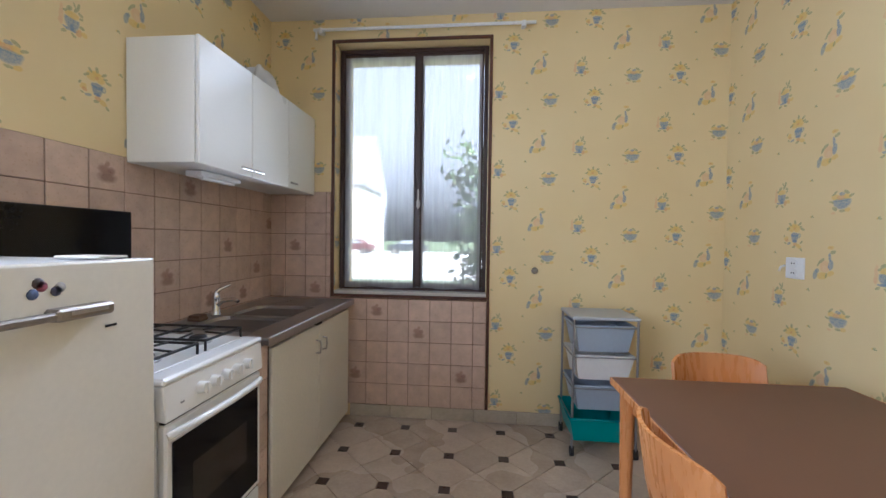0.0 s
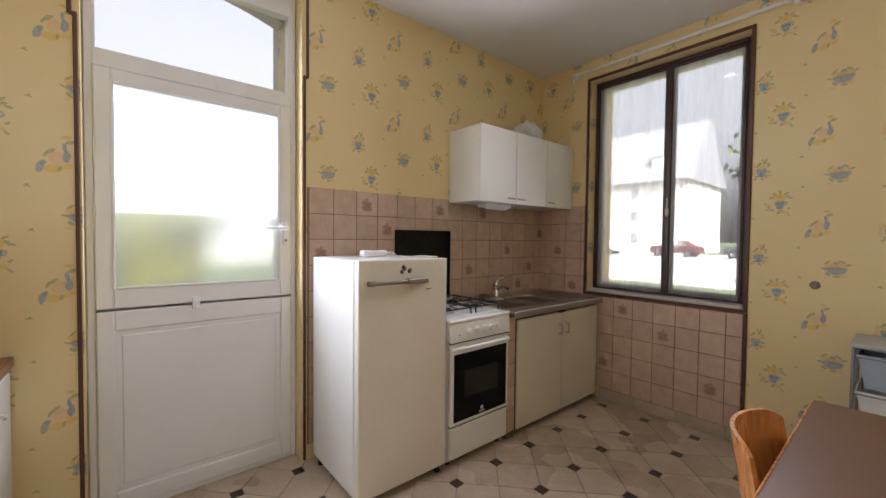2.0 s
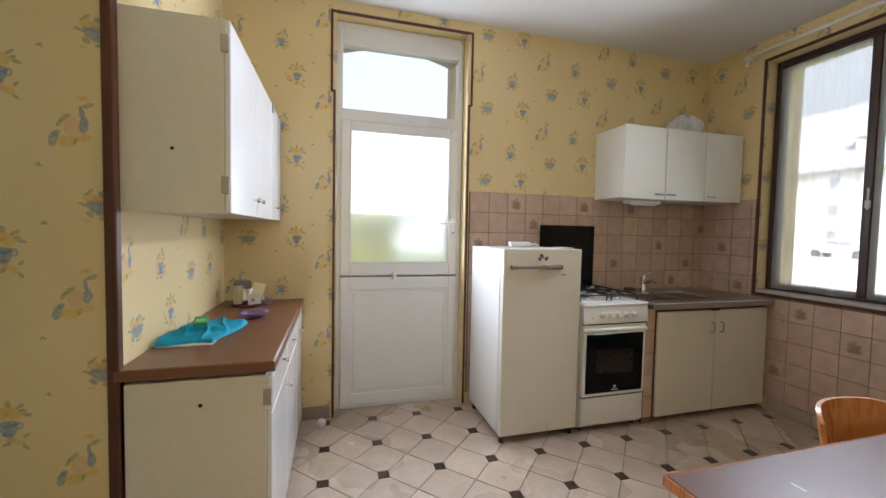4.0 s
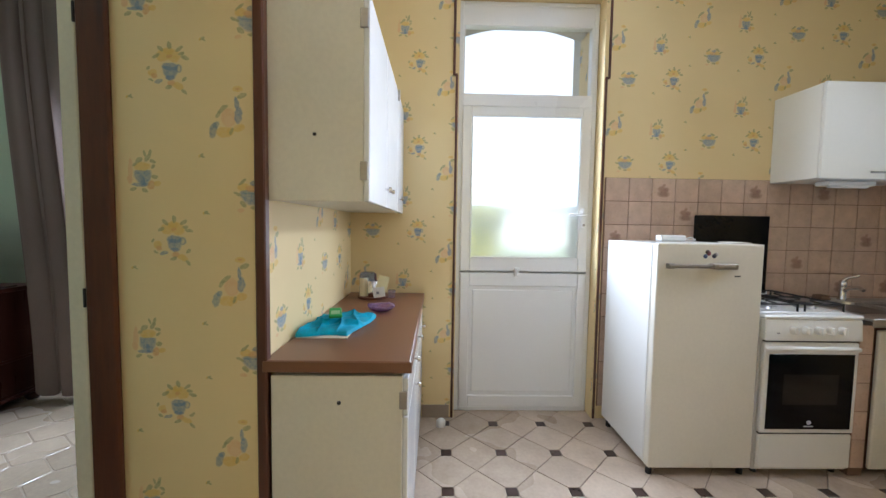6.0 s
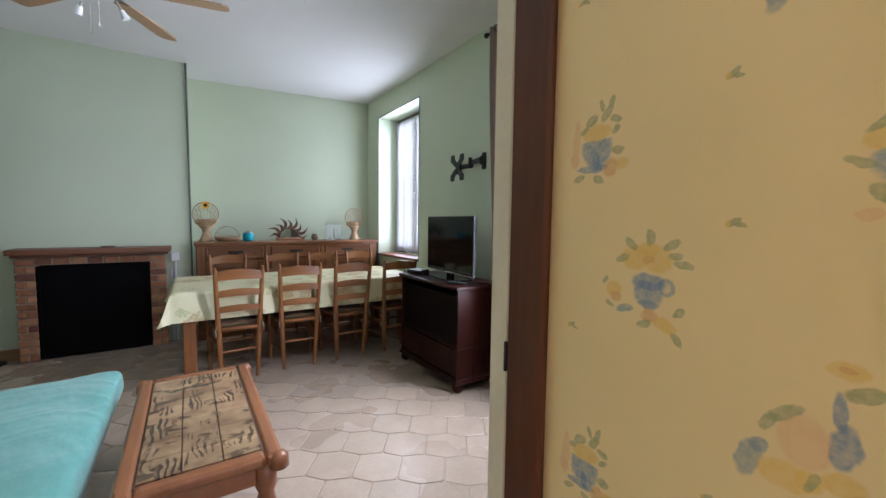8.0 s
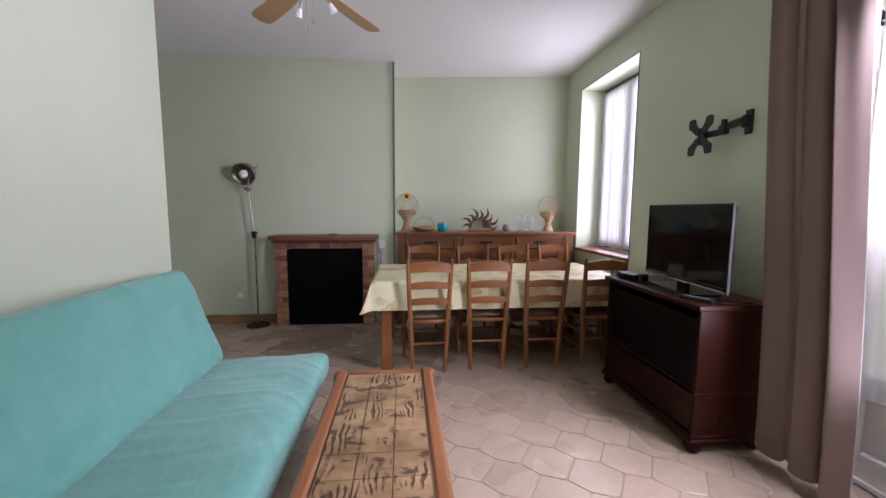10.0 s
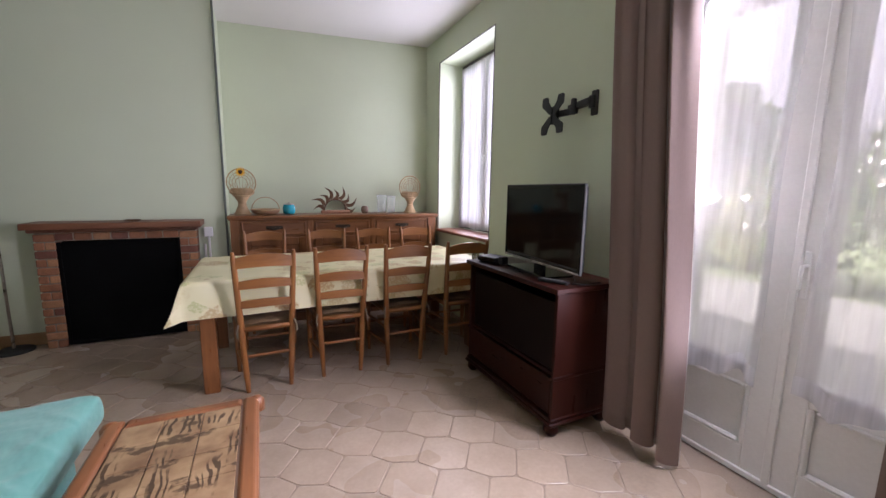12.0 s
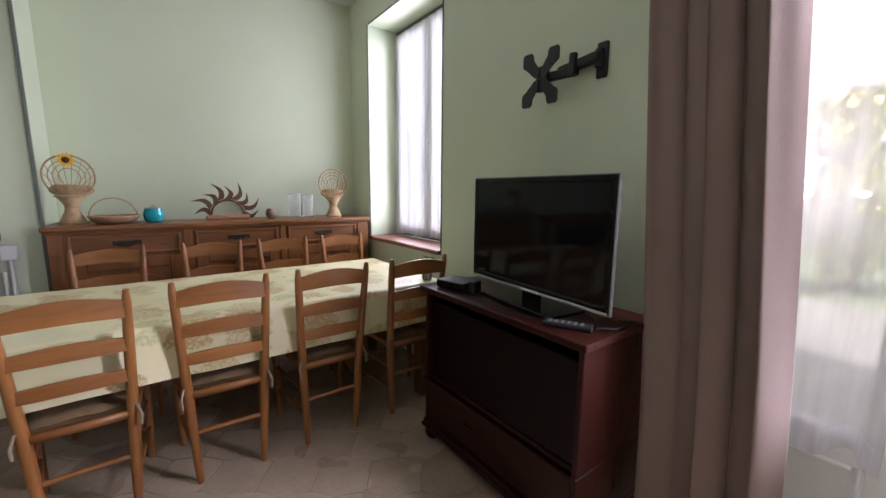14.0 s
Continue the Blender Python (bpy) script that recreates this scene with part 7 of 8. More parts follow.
def pad(y0, y1, cx, cz, w, th, tilt, seed):
    """A soft mattress slab along y with rounded edges and creases."""
    R = Matrix.Rotation(radians(tilt), 4, "Y")
    rs = random.Random(seed)
    ph = [rs.uniform(0, 6) for _ in range(5)]

    def fn(u, v):
        # u round the section, v along the length
        a = 2 * math.pi * u
        e = 0.32
        ca, sa = math.cos(a), math.sin(a)
        px = math.copysign(abs(ca) ** e, ca) * w / 2
        pz = math.copysign(abs(sa) ** 0.45, sa) * th / 2
        t = v
        end = min(t, 1 - t) * (y1 - y0)
        k = 1.0 if end > 0.06 else max(0.0, 1 - (1 - end / 0.06) ** 2) ** 0.5
        px *= 0.94 + 0.06 * k
        pz *= k
        if sa > 0.2:
            pz += (0.005 * math.sin(13 * px + 9 * t + ph[0]) + 0.004 * math.sin(31 * t + 7 * px + ph[1])) * k
            pz += 0.006 * k * (1 - abs(math.sin(19 * t + 11 * px + 1.5 * math.sin(8 * t + ph[2])))) ** 5 + 0.005 * k * (1 - abs(math.sin(27 * t - 16 * px + ph[3]))) ** 6
        p = R @ Vector((px, 0, pz))
        return (cx + p.x, y0 + (y1 - y0) * t, cz + p.z)

    return M().grid(fn, 64, 130)


part("seat", pad(-4.03, -2.12, 1.33, 0.325, 0.88, 0.17, 3, 1), VELVET.mat, so, here=True)
part("backrest", pad(-4.04, -2.12, 1.70, 0.66, 0.62, 0.17, -68, 2), VELVET.mat, so, here=True)
part("skirt", M().box(1.0, 1.78, -3.98, -2.17, 0.06, 0.26, 0.02), VELVET.mat, so, "turquoise valance", here=True)
for x in (1.06, 1.7):
    for y in (-3.9, -2.25):
        part("foot", M().rod((x, y, 0), (x, y, 0.07), 0.025), BLACK_MAT, so, here=True)

# coffee table with printed tiles
CTX0, CTX1, CTY0, CTY1, CTZ = 0.262, 0.782, -3.665, -2.575, 0.44
ct = thing("coffee_table", (0.522, -3.12, 0.0), "rustic oak coffee table inlaid with printed tiles", "coffee table")
fr_ = M()
for a in ((CTX0, CTX0 + 0.062, CTY0, CTY1), (CTX1 - 0.062, CTX1, CTY0, CTY1)):
    fr_.box(*a, CTZ - 0.05, CTZ, 0.01)
fr_.box(CTX0 + 0.062, CTX1 - 0.062, CTY0, CTY0 + 0.062, CTZ - 0.05, CTZ, 0.01).box(CTX0 + 0.062, CTX1 - 0.062, CTY1 - 0.062, CTY1, CTZ - 0.05, CTZ, 0.01)
soften(part("frame", fr_, COFFEE_WOOD, ct, here=True), 0.008, 2)
part("bed", M().box(CTX0 + 0.05, CTX1 - 0.05, CTY0 + 0.05, CTY1 - 0.05, CTZ - 0.03, CTZ - 0.010), plain("dark_joint", (0.12, 0.07, 0.04), 0.9), ct, here=True)
part("apron", M().box(CTX0 + 0.04, CTX0 + 0.065, CTY0 + 0.08, CTY1 - 0.08, CTZ - 0.13, CTZ - 0.05, 0.004).box(CTX1 - 0.065, CTX1 - 0.04, CTY0 + 0.08, CTY1 - 0.08, CTZ - 0.13, CTZ - 0.05, 0.004).box(CTX0 + 0.08, CTX1 - 0.08, CTY0 + 0.04, CTY0 + 0.065, CTZ - 0.13, CTZ - 0.05, 0.004).box(CTX0 + 0.08, CTX1 - 0.08, CTY1 - 0.065, CTY1 - 0.04, CTZ - 0.13, CTZ - 0.05, 0.004), COFFEE_WOOD, ct, here=True)
for x in (CTX0 + 0.055, CTX1 - 0.055):
    for y in (CTY0 + 0.055, CTY1 - 0.055):
        part("leg", M().lathe([(0.0, 0.0), (0.024, 0.0), (0.03, 0.03), (0.024, 0.06), (0.034, 0.14), (0.04, 0.22), (0.028, 0.27), (0.04, 0.30), (0.042, 0.39), (0.0, 0.39)], (x, y, 0.0), 14), COFFEE_WOOD, ct, "turned oak leg", here=True)
        part("corner_boss", M().lathe([(0.0, 0.032), (0.02, 0.028), (0.034, 0.012), (0.036, -0.03), (0, -0.03)], (x + (0.055 if x > 0.5 else -0.055) * 0.75, y + (0.055 if y > -3 else -0.055) * 0.75, CTZ - 0.03), 14), COFFEE_WOOD, ct, here=True)


def sketch_tile():
    """Tan tile with a brown-black ink drawing that runs on from tile to tile."""
    m = Mat("sketch_tile")
    r = m.node("ShaderNodeObjectInfo").outputs["Random"]
    cloud = m.noise(7.0, 4.0)
    base = m.mix(m.ramp(cloud, 0, 1), (0.17, 0.09, 0.045), (0.39, 0.25, 0.13))
    big = m.noise(4.6, 3.0, (1.5, 1, 1))
    hatch = m.node("ShaderNodeTexWave", Vector=m.vmath("MULTIPLY", m.place(), (1.0, 0.35, 1)), Scale=13.0, Distortion=13.0, Detail=3.0)
    marks = m.math("MULTIPLY", m.ramp(big, 0, 1, 0.52, 0.58), m.ramp(hatch.outputs["Fac"], 0, 1, 0.54, 0.7))
    spot = m.noise(9.0, 4.0, (1.0, 1.6, 1))
    shade = m.ramp(spot, 0.0, 0.75, 0.57, 0.63)
    ink = m.math("MAXIMUM", m.math("MULTIPLY", marks, 0.85), shade)
    c = m.mix(ink, base, (0.035, 0.02, 0.012))
    k = m.ramp(r, 0.88, 1.1, 0, 1)
    m.colour(m.mix(1.0, c, m.node("ShaderNodeCombineXYZ", X=k, Y=k, Z=k).outputs[0], "MULTIPLY"))
    m.set(Roughness=0.25)
    m.bump(cloud, 0.1, 0.002)
    return m.mat


nx, ny = 3, 7
tw, tl = (CTX1 - CTX0 - 0.13) / nx, (CTY1 - CTY0 - 0.13) / ny
TILE_CT = M().box(-tw / 2 + 0.0015, tw / 2 - 0.0015, -tl / 2 + 0.0015, tl / 2 - 0.0015, -0.006, 0.006, 0.002).mesh("tile", sketch_tile())
for i in range(nx):
    for j in range(ny):
        o = new("tile", TILE_CT)
        o.parent = ct
        o.matrix_parent_inverse = ct.matrix_basis.inverted()
        o.matrix_basis = Matrix.Translation((CTX0 + 0.065 + tw * (i + 0.5), CTY0 + 0.065 + tl * (j + 0.5), CTZ - 0.008))

# television stand and television
ts = thing("tv_stand", (-1.37, -3.87, 0.0), "dark mahogany television cabinet with an open niche", "tv cabinet")
SX0, SX1, SY0, SY1 = -1.60, -1.15, -4.32, -3.40
soften(part("top", M().box(SX0, SX1 + 0.025, SY0 - 0.02, SY1 + 0.02, 0.805, 0.833, 0.003), MAHOG, ts, here=True), 0.008)
for y0, y1 in ((SY0, SY0 + 0.022), (SY1 - 0.022, SY1)):
    part("side", M().box(SX0 + 0.01, SX1, y0, y1, 0.09, 0.805, 0.003), MAHOG_Z, ts, here=True)
    part("side_moulding", M().box(SX0 + 0.01, SX1 + 0.008, y0 - 0.006 if y0 < -4 else y0 + 0.002, y1 - 0.002 if y0 < -4 else y1 + 0.006, 0.325, 0.345, 0.003), MAHOG, ts, here=True)
part("back", M().box(SX0 + 0.012, SX0 + 0.02, SY0 + 0.022, SY1 - 0.022, 0.1, 0.80), MAHOG, ts, here=True)
part("shelf", M().box(SX0 + 0.02, SX1 - 0.02, SY0 + 0.022, SY1 - 0.022, 0.335, 0.355, 0.002), MAHOG, ts, here=True)
part("niche_shelf", M().box(SX0 + 0.02, SX1 - 0.10, SY0 + 0.022, SY1 - 0.022, 0.62, 0.635, 0.002), MAHOG, ts, here=True)
# near-black sheet across the open niche, put there for its shade
part("fall_front", M().box(SX1 - 0.045, SX1 - 0.03, SY0 + 0.024, SY1 - 0.024, 0.36, 0.745, 0.003), plain("niche_shade_black", (0.006, 0.003, 0.003), 0.45, vary=0.2, bump=0.03, Specular_IOR_Level=0.15), ts, "near-black sheet standing in for the shade in the open niche", here=True)
dw = M().box(SX1 - 0.02, SX1 + 0.002, SY0 + 0.024, SY1 - 0.024, 0.125, 0.33, 0.004)
part("drawer", dw, MAHOG, ts, here=True)
pl = part("plinth", M().box(SX0 + 0.01, SX1 + 0.01, SY0 - 0.008, SY1 + 0.008, 0.085, 0.105, 0.006).box(SX0 + 0.01, SX1 + 0.02, SY0 - 0.016, SY1 + 0.016, 0.06, 0.085, 0.008), MAHOG, ts, here=True)
for x in (SX0 + 0.06, SX1 - 0.03):
    for y in (SY0 + 0.03, SY1 - 0.03):
        part("foot", M().lathe([(0.0, 0.0), (0.03, 0.0), (0.045, 0.025), (0.04, 0.05), (0.03, 0.062), (0, 0.062)], (x, y, 0.0), 14), MAHOG, ts, here=True)

tv = thing("television", pose(-1.335, -3.806, 0.833, 0, 0, -4.9), "black flat-screen television on its stand", "television")
soften(part("casing", M().box(-0.034, 0.0, -0.384, 0.384, 0.068, 0.525, 0.003), plain("tv_back", (0.015, 0.015, 0.016), 0.55), tv), 0.012)
part("screen", M().box(0.0, 0.004, -0.37, 0.37, 0.085, 0.515, 0.001), BLACK_GLOSS, tv, "glossy black screen")
bz = M()
ring(bz, -0.002, 0.007, -0.394, 0.394, 0.056, 0.536, 0.022, 0.003, "x")
part("bezel", bz, BLACK_GLOSS, tv)
eg = M()
ring(eg, -0.012, 0.004, -0.398, 0.398, 0.052, 0.540, 0.005, 0.002, "x")
part("edge_trim", eg, plain("silver_plastic", (0.11, 0.11, 0.11), 0.45, 0.1), tv, "silver edge trim")
part("lower_trim", M().box(0.004, 0.010, -0.39, 0.39, 0.053, 0.064, 0.002), plain("silver_strip", (0.5, 0.48, 0.45), 0.25, 0.5), tv)
part("neck", M().box(-0.035, -0.008, -0.05, 0.05, 0.01, 0.07, 0.006), BLACK_GLOSS, tv)
soften(part("foot_plate", M().box(-0.11, 0.09, -0.22, 0.22, 0.0, 0.012, 0.003), BLACK_GLOSS, tv), 0.004)
stb = thing("set_top_box", pose(-1.25, -4.19, 0.833, 0, 0, 12), "small black set-top box on the television cabinet", "set-top box")
soften(part("case", M().box(-0.07, 0.06, -0.085, 0.085, 0.004, 0.042, 0.003), BLACK_MAT, stb), 0.005)
part("front", M().box(0.06, 0.063, -0.08, 0.08, 0.01, 0.038, 0.001), BLACK_GLOSS, stb)
part("adapter", M().box(-0.02, 0.04, 0.10, 0.135, 0.0, 0.055, 0.004), BLACK_MAT, stb)
rm = thing("remote_control", pose(-1.22, -3.52, 0.833, 0, 0, 25), "black remote control lying by the television", "remote control")
soften(part("body", M().box(-0.022, 0.022, -0.085, 0.085, 0.0, 0.018, 0.003), BLACK_MAT, rm), 0.006)
for i in range(6):
    part("buttons", M().box(-0.014, 0.014, -0.065 + i * 0.022, -0.055 + i * 0.022, 0.018, 0.020, 0.001), plain("grey_button", (0.2, 0.2, 0.2), 0.6), rm)
solid("mains_cable", M().tube([(-1.44, -3.6, 0.839), (-1.36, -3.50, 0.838), (-1.28, -3.44, 0.838), (-1.33, -3.40, 0.838), (-1.45, -3.41, 0.838)], 0.005, 6), BLACK_MAT, "loose black cable on the television cabinet", "cable")
dec = thing("flower_vase", (-1.40, -4.48, 0.756), "small glass of yellow-green leaves on the table end", "plant")
part("glass", M().lathe([(0, 0.002), (0.03, 0.002), (0.035, 0.07), (0.032, 0.07), (0.027, 0.01), (0, 0.01)], (0, -0.2, 0), 12), see_through("small_glass", 1.0, "glass"), dec)
lv = M()
leaves(lv, (0, -0.2, 0.09), 0.06, 60, 0.02, random.Random(4))
part("leaves", lv, LEAF_Y, dec)

# wall bracket
wb = thing("tv_wall_bracket", (LX0, -3.72, 1.87), "black metal television bracket on the green wall", "bracket")
part("wall_plate", M().box(LX0, LX0 + 0.02, -3.745, -3.695, 1.79, 1.935, 0.006), BLACK_MAT, wb, here=True)
part("pivot", M().rod((LX0 + 0.035, -3.72, 1.83), (LX0 + 0.035, -3.72, 1.90), 0.018), BLACK_MAT, wb, here=True)
part("outer_arm", M().box(-0.02, 0.02, -0.24, 0.01, -0.02, 0.02, 0.005, Matrix.Translation((LX0 + 0.045, -3.72, 1.87)) @ Matrix.Rotation(radians(-14), 4, "Z")), BLACK_MAT, wb, here=True)
part("inner_arm", M().box(-0.018, 0.018, -0.02, 0.17, -0.018, 0.018, 0.005, Matrix.Translation((LX0 + 0.10, -3.955, 1.822)) @ Matrix.Rotation(radians(4), 4, "Z")), BLACK_MAT, wb, here=True)
part("elbow", M().rod((LX0 + 0.105, -3.80, 1.80), (LX0 + 0.10, -3.80, 1.89), 0.017), BLACK_MAT, wb, here=True)
PC = (LX0 + 0.135, -3.945, 1.815)
part("head", M().box(PC[0] - 0.03, PC[0], PC[1] - 0.03, PC[1] + 0.03, PC[2] - 0.055, PC[2] + 0.055, 0.006), BLACK_MAT, wb, here=True)
for sy in (-1, 1):
    for sz in (-1, 1):
        fin = M()
        y, z = PC[1], PC[2]
        outline = ((0.006, 0.006), (0.030, 0.006), (0.078, 0.048), (0.096, 0.058), (0.100, 0.066), (0.100, 0.108), (0.092, 0.118), (0.052, 0.118), (0.044, 0.108), (0.040, 0.084), (0.006, 0.040))
        pl = [(y + sy * a, z + sz * b) for a, b in outline]
        fin.prism(pl, PC[0], PC[0] + 0.006, Matrix(((0, 0, 1, 0), (1, 0, 0, 0), (0, 1, 0, 0), (0, 0, 0, 1))))
        part("plate_arm", fin, BLACK_MAT, wb, here=True)

# heavy curtains at the garden door
DRAPE = plain("taupe_curtain", (0.245, 0.172, 0.15), 0.8, vary=0.08, big=3, fine=220, bump=0.3, stretch=(1, 1, 0.2))
LINING = plain("curtain_lining", (0.66, 0.62, 0.58), 0.9, vary=0.08)


def drape(name_label, x, top, foot, seed, folds, z0=0.045, z1=2.86):
    """A heavy curtain that hangs from top = (ya, yb) to foot = (ya, yb) in broad soft folds."""
    c = thing("curtain", (x, (top[0] + top[1]) / 2, 0.0), name_label, "curtain", "curtains at the garden door")
    rs = random.Random(seed)
    ph = rs.uniform(0, 6)
    q = [rs.uniform(0, 6.28) for _ in range(4)]

    def fn(u, v, off=0.0):
        k = 2 * math.pi * folds * (u + 0.035 * math.sin(5 * u + q[0])) + ph + 0.35 * math.sin(1.8 * v + q[1])
        s = v * v * (3 - 2 * v)
        a = top[0] + (foot[0] - top[0]) * s
        b = top[1] + (foot[1] - top[1]) * s
        amp = (0.046 + 0.012 * v) * (0.8 + 0.35 * math.sin(4 * u + q[2]))
        y = a + (b - a) * u + 0.016 * math.sin(2 * k + 0.6) * math.sin(math.pi * u)
        xx = x + amp * math.sin(k) + 0.010 * (1 - v) * math.sin(3 * k + q[3]) + off
        z = z1 + (z0 - z1) * v + 0.02 * math.sin(k + 1.3) * max(0.0, v - 0.95) / 0.05
        return (xx, y, z)

    part("cloth", M().grid(lambda u, v: fn(u, v), 120, 40), DRAPE, c, "taupe woven cloth", here=True)
    part("lining", M().grid(lambda u, v: fn(u, v, -0.006), 120, 40), LINING, c, "pale lining", here=True)
    part("hem", M().grid(lambda u, v: fn(u, 0.965 + 0.035 * v, 0.003 - 0.009 * v), 120, 3), DRAPE, c, here=True)
    # turned-back edge that shows the pale lining
    part("turned_edge", M().grid(lambda u, v: tuple(Vector(fn(1.0, 0.80 + 0.20 * u)) + Vector((-0.010 - 0.05 * v * u * u, -0.035 * v * u * u, 0.0))), 20, 4), LINING, c, "pale lining turned to the room", here=True)
    for i in range(int(folds * 2)):
        u = (i + 0.5) / (folds * 2)
        p = fn(u, 0.0)
        part("ring", M().tube([(x + 0.026 * math.cos(a * 0.524), p[1], 2.84 + 0.026 * math.sin(a * 0.524)) for a in range(12)], 0.004, 5, closed=True), IRON, c, here=True)
    return c


drape("long taupe curtain drawn aside by the garden door", -1.52, (-3.49, -3.09), (-3.36, -2.945), 3, 2.3)
drape("long taupe curtain drawn aside by the garden door", -1.52, (-2.31, -1.80), (-2.31, -1.82), 8, 3.0)
cr = thing("curtain_pole", (-1.53, -2.65, 2.84), "black curtain pole over the garden door", "curtain pole")
part("pole", M().rod((-1.53, -3.56, 2.84), (-1.53, -1.74, 2.84), 0.011), IRON, cr, here=True)
part("finial", M().lathe([(0, 0.03), (0.02, 0.015), (0.022, 0), (0.01, -0.02), (0, -0.02)], (-1.53, -3.58, 2.84), 12, Euler((radians(90), 0, 0)).to_matrix().to_4x4()), IRON, cr, here=True)
for y in (-3.53, -1.80):
    part("bracket", M().box(LX0, -1.53, y - 0.008, y + 0.008, 2.832, 2.848, 0.002).box(LX0, LX0 + 0.01, y - 0.02, y + 0.02, 2.80, 2.88, 0.002), IRON, cr, here=True)

# ceiling fan
fn_ = thing("ceiling_fan", (0.92, -3.85, LZ), "ceiling fan with five light wooden blades and small lamps", "ceiling fan")
NICKEL = plain("satin_nickel", (0.38, 0.36, 0.33), 0.3, 1.0, vary=0.1)
part("canopy", M().lathe([(0, 0), (0.065, 0), (0.06, -0.03), (0.03, -0.055), (0, -0.055)], (0, 0, 0), 20), NICKEL, fn_)
part("rod", M().rod((0, 0, -0.05), (0, 0, -0.30), 0.012), NICKEL, fn_)
part("motor", M().lathe([(0, -0.29), (0.05, -0.29), (0.09, -0.32), (0.10, -0.37), (0.085, -0.42), (0.05, -0.45), (0, -0.45)], (0, 0, 0), 24), NICKEL, fn_)
BLADE = wood("blade_wood", (0.34, 0.19, 0.09), (0.46, 0.27, 0.14), 0.4, "x", 6.0)
for i in range(5):
    a = radians(24 + 72 * i)
    R = Matrix.Rotation(a, 4, "Z")
    out = [(0.19, -0.045), (0.30, -0.058), (0.52, -0.066), (0.60, -0.062), (0.625, -0.04), (0.632, 0.0), (0.625, 0.04), (0.60, 0.062), (0.52, 0.066), (0.30, 0.058), (0.19, 0.045)]
    bl = part("blade", M().prism(out, -0.437, -0.43, R @ Matrix.Translation((0, 0, -0.434)) @ Matrix.Rotation(radians(10), 4, "X") @ Matrix.Translation((0, 0, 0.434))), BLADE, fn_, "light wooden blade")
    part("blade_arm", M().box(0.08, 0.24, -0.016, 0.016, -0.428, -0.42, 0.003, R), NICKEL, bl)
lk = part("light_kit", M().lathe([(0, -0.44), (0.035, -0.44), (0.045, -0.46), (0.03, -0.49), (0, -0.495)], (0, 0, 0), 18), NICKEL, fn_)
for i in range(3):
    a = radians(70 + 120 * i)
    d = Vector((math.cos(a), math.sin(a), 0))
    q = d * 0.11 + Vector((0, 0, -0.53))
    part("lamp_arm", M().tube([d * 0.03 + Vector((0, 0, -0.47)), d * 0.08 + Vector((0, 0, -0.475)), q], 0.007, 6), NICKEL, lk)
    part("spot", M().rod(q, q + d * 0.02 + Vector((0, 0, -0.04)), 0.012, 0.02, 14), PVC, lk, "white spot shade")
for dx, ln in ((0.015, 0.17), (-0.02, 0.13)):
    part("pull_chain", M().rod((dx, 0.01, -0.49), (dx, 0.01, -0.49 - ln), 0.0022, n=5).rod((dx, 0.01, -0.49 - ln), (dx, 0.01, -0.52 - ln), 0.006, n=8), CHROME, fn_)

# ---- floor and wall pieces ----
SXT, SYT, XD, YD = 0.325, 0.3165, -1.22, -0.443
d_ = 0.029
g = 0.0025


def tile_a(hx, hy, cut_x):
    """A diamond tile with two corners cut for the inlays."""
    k = hy / hx
    if cut_x:
        c = hx - d_ - g
        e = (hx - c) * k
        out = [(c, -e + g), (c, e - g), (0, hy - g * 1.4), (-c, e - g), (-c, -e + g), (0, -hy + g * 1.4)]
    else:
        c = hy - d_ - g
        e = (hy - c) / k
        out = [(hx - g * 1.4, 0), (e - g, c), (-e + g, c), (-hx + g * 1.4, 0), (-e + g, -c), (e - g, -c)]
    m = M()
    n = len(out)
    inner = [(x * 0.985, y * 0.985) for x, y in out]
    vs = [(x, y, -0.008) for x, y in out] + [(x, y, -0.0015) for x, y in out] + [(x, y, 0.0) for x, y in inner]
    fs = [tuple(range(2 * n, 3 * n))]
    for a in (0, n):
        fs += [(a + i, a + (i + 1) % n, a + n + (i + 1) % n, a + n + i) for i in range(n)]
    return m.add(vs, fs)


floor_k = bpy.data.objects["floor_kitchen"]
floor_l = bpy.data.objects["floor_living"]
TA = tile_a(SXT / 2, SYT / 2, True).mesh("floor_tile", K_TILE)
TB = tile_a(SXT / 2, SYT / 2, False).mesh("floor_tile", K_TILE)
TD = M().box(-d_, d_, -d_, d_, -0.008, -0.0005, 0.002).mesh("inlay", K_DOT)
rp = random.Random(77)


def piece(name, mesh, parent, m):
    o = new(name, mesh)
    o.parent = parent
    o.matrix_basis = m
    return o


def in_kitchen(x, y):
    return (KX0 - 0.1 < x < KX1 + 0.1 and KY0 - 0.05 < y < KY1 + 0.08) or (OX0 - 0.1 < x < OX1 + 0.1 and -1.52 < y <= KY0)


for i in range(-1, 11):
    for j in range(-4, 12):
        x, y = XD + i * SXT, YD + j * SYT
        if in_kitchen(x, y):
            piece("inlay", TD, floor_k, Matrix.Translation((x, y, 0)))
        if in_kitchen(x + SXT / 2, y):
            piece("floor_tile", TA, floor_k, pose(x + SXT / 2, y, rp.uniform(-0.0008, 0.0004), rp.uniform(-0.1, 0.1), rp.uniform(-0.1, 0.1)))
        if in_kitchen(x, y + SYT / 2):
            piece("floor_tile", TB, floor_k, pose(x, y + SYT / 2, rp.uniform(-0.0008, 0.0004), rp.uniform(-0.1, 0.1), rp.uniform(-0.1, 0.1)))
structure("threshold", M().box(OX0 + 0.035, OX1 - 0.035, -1.70, -1.56, -0.008, 0.006, 0.004), DARK_DOORWOOD, "dark wooden threshold strip in the doorway", "threshold")

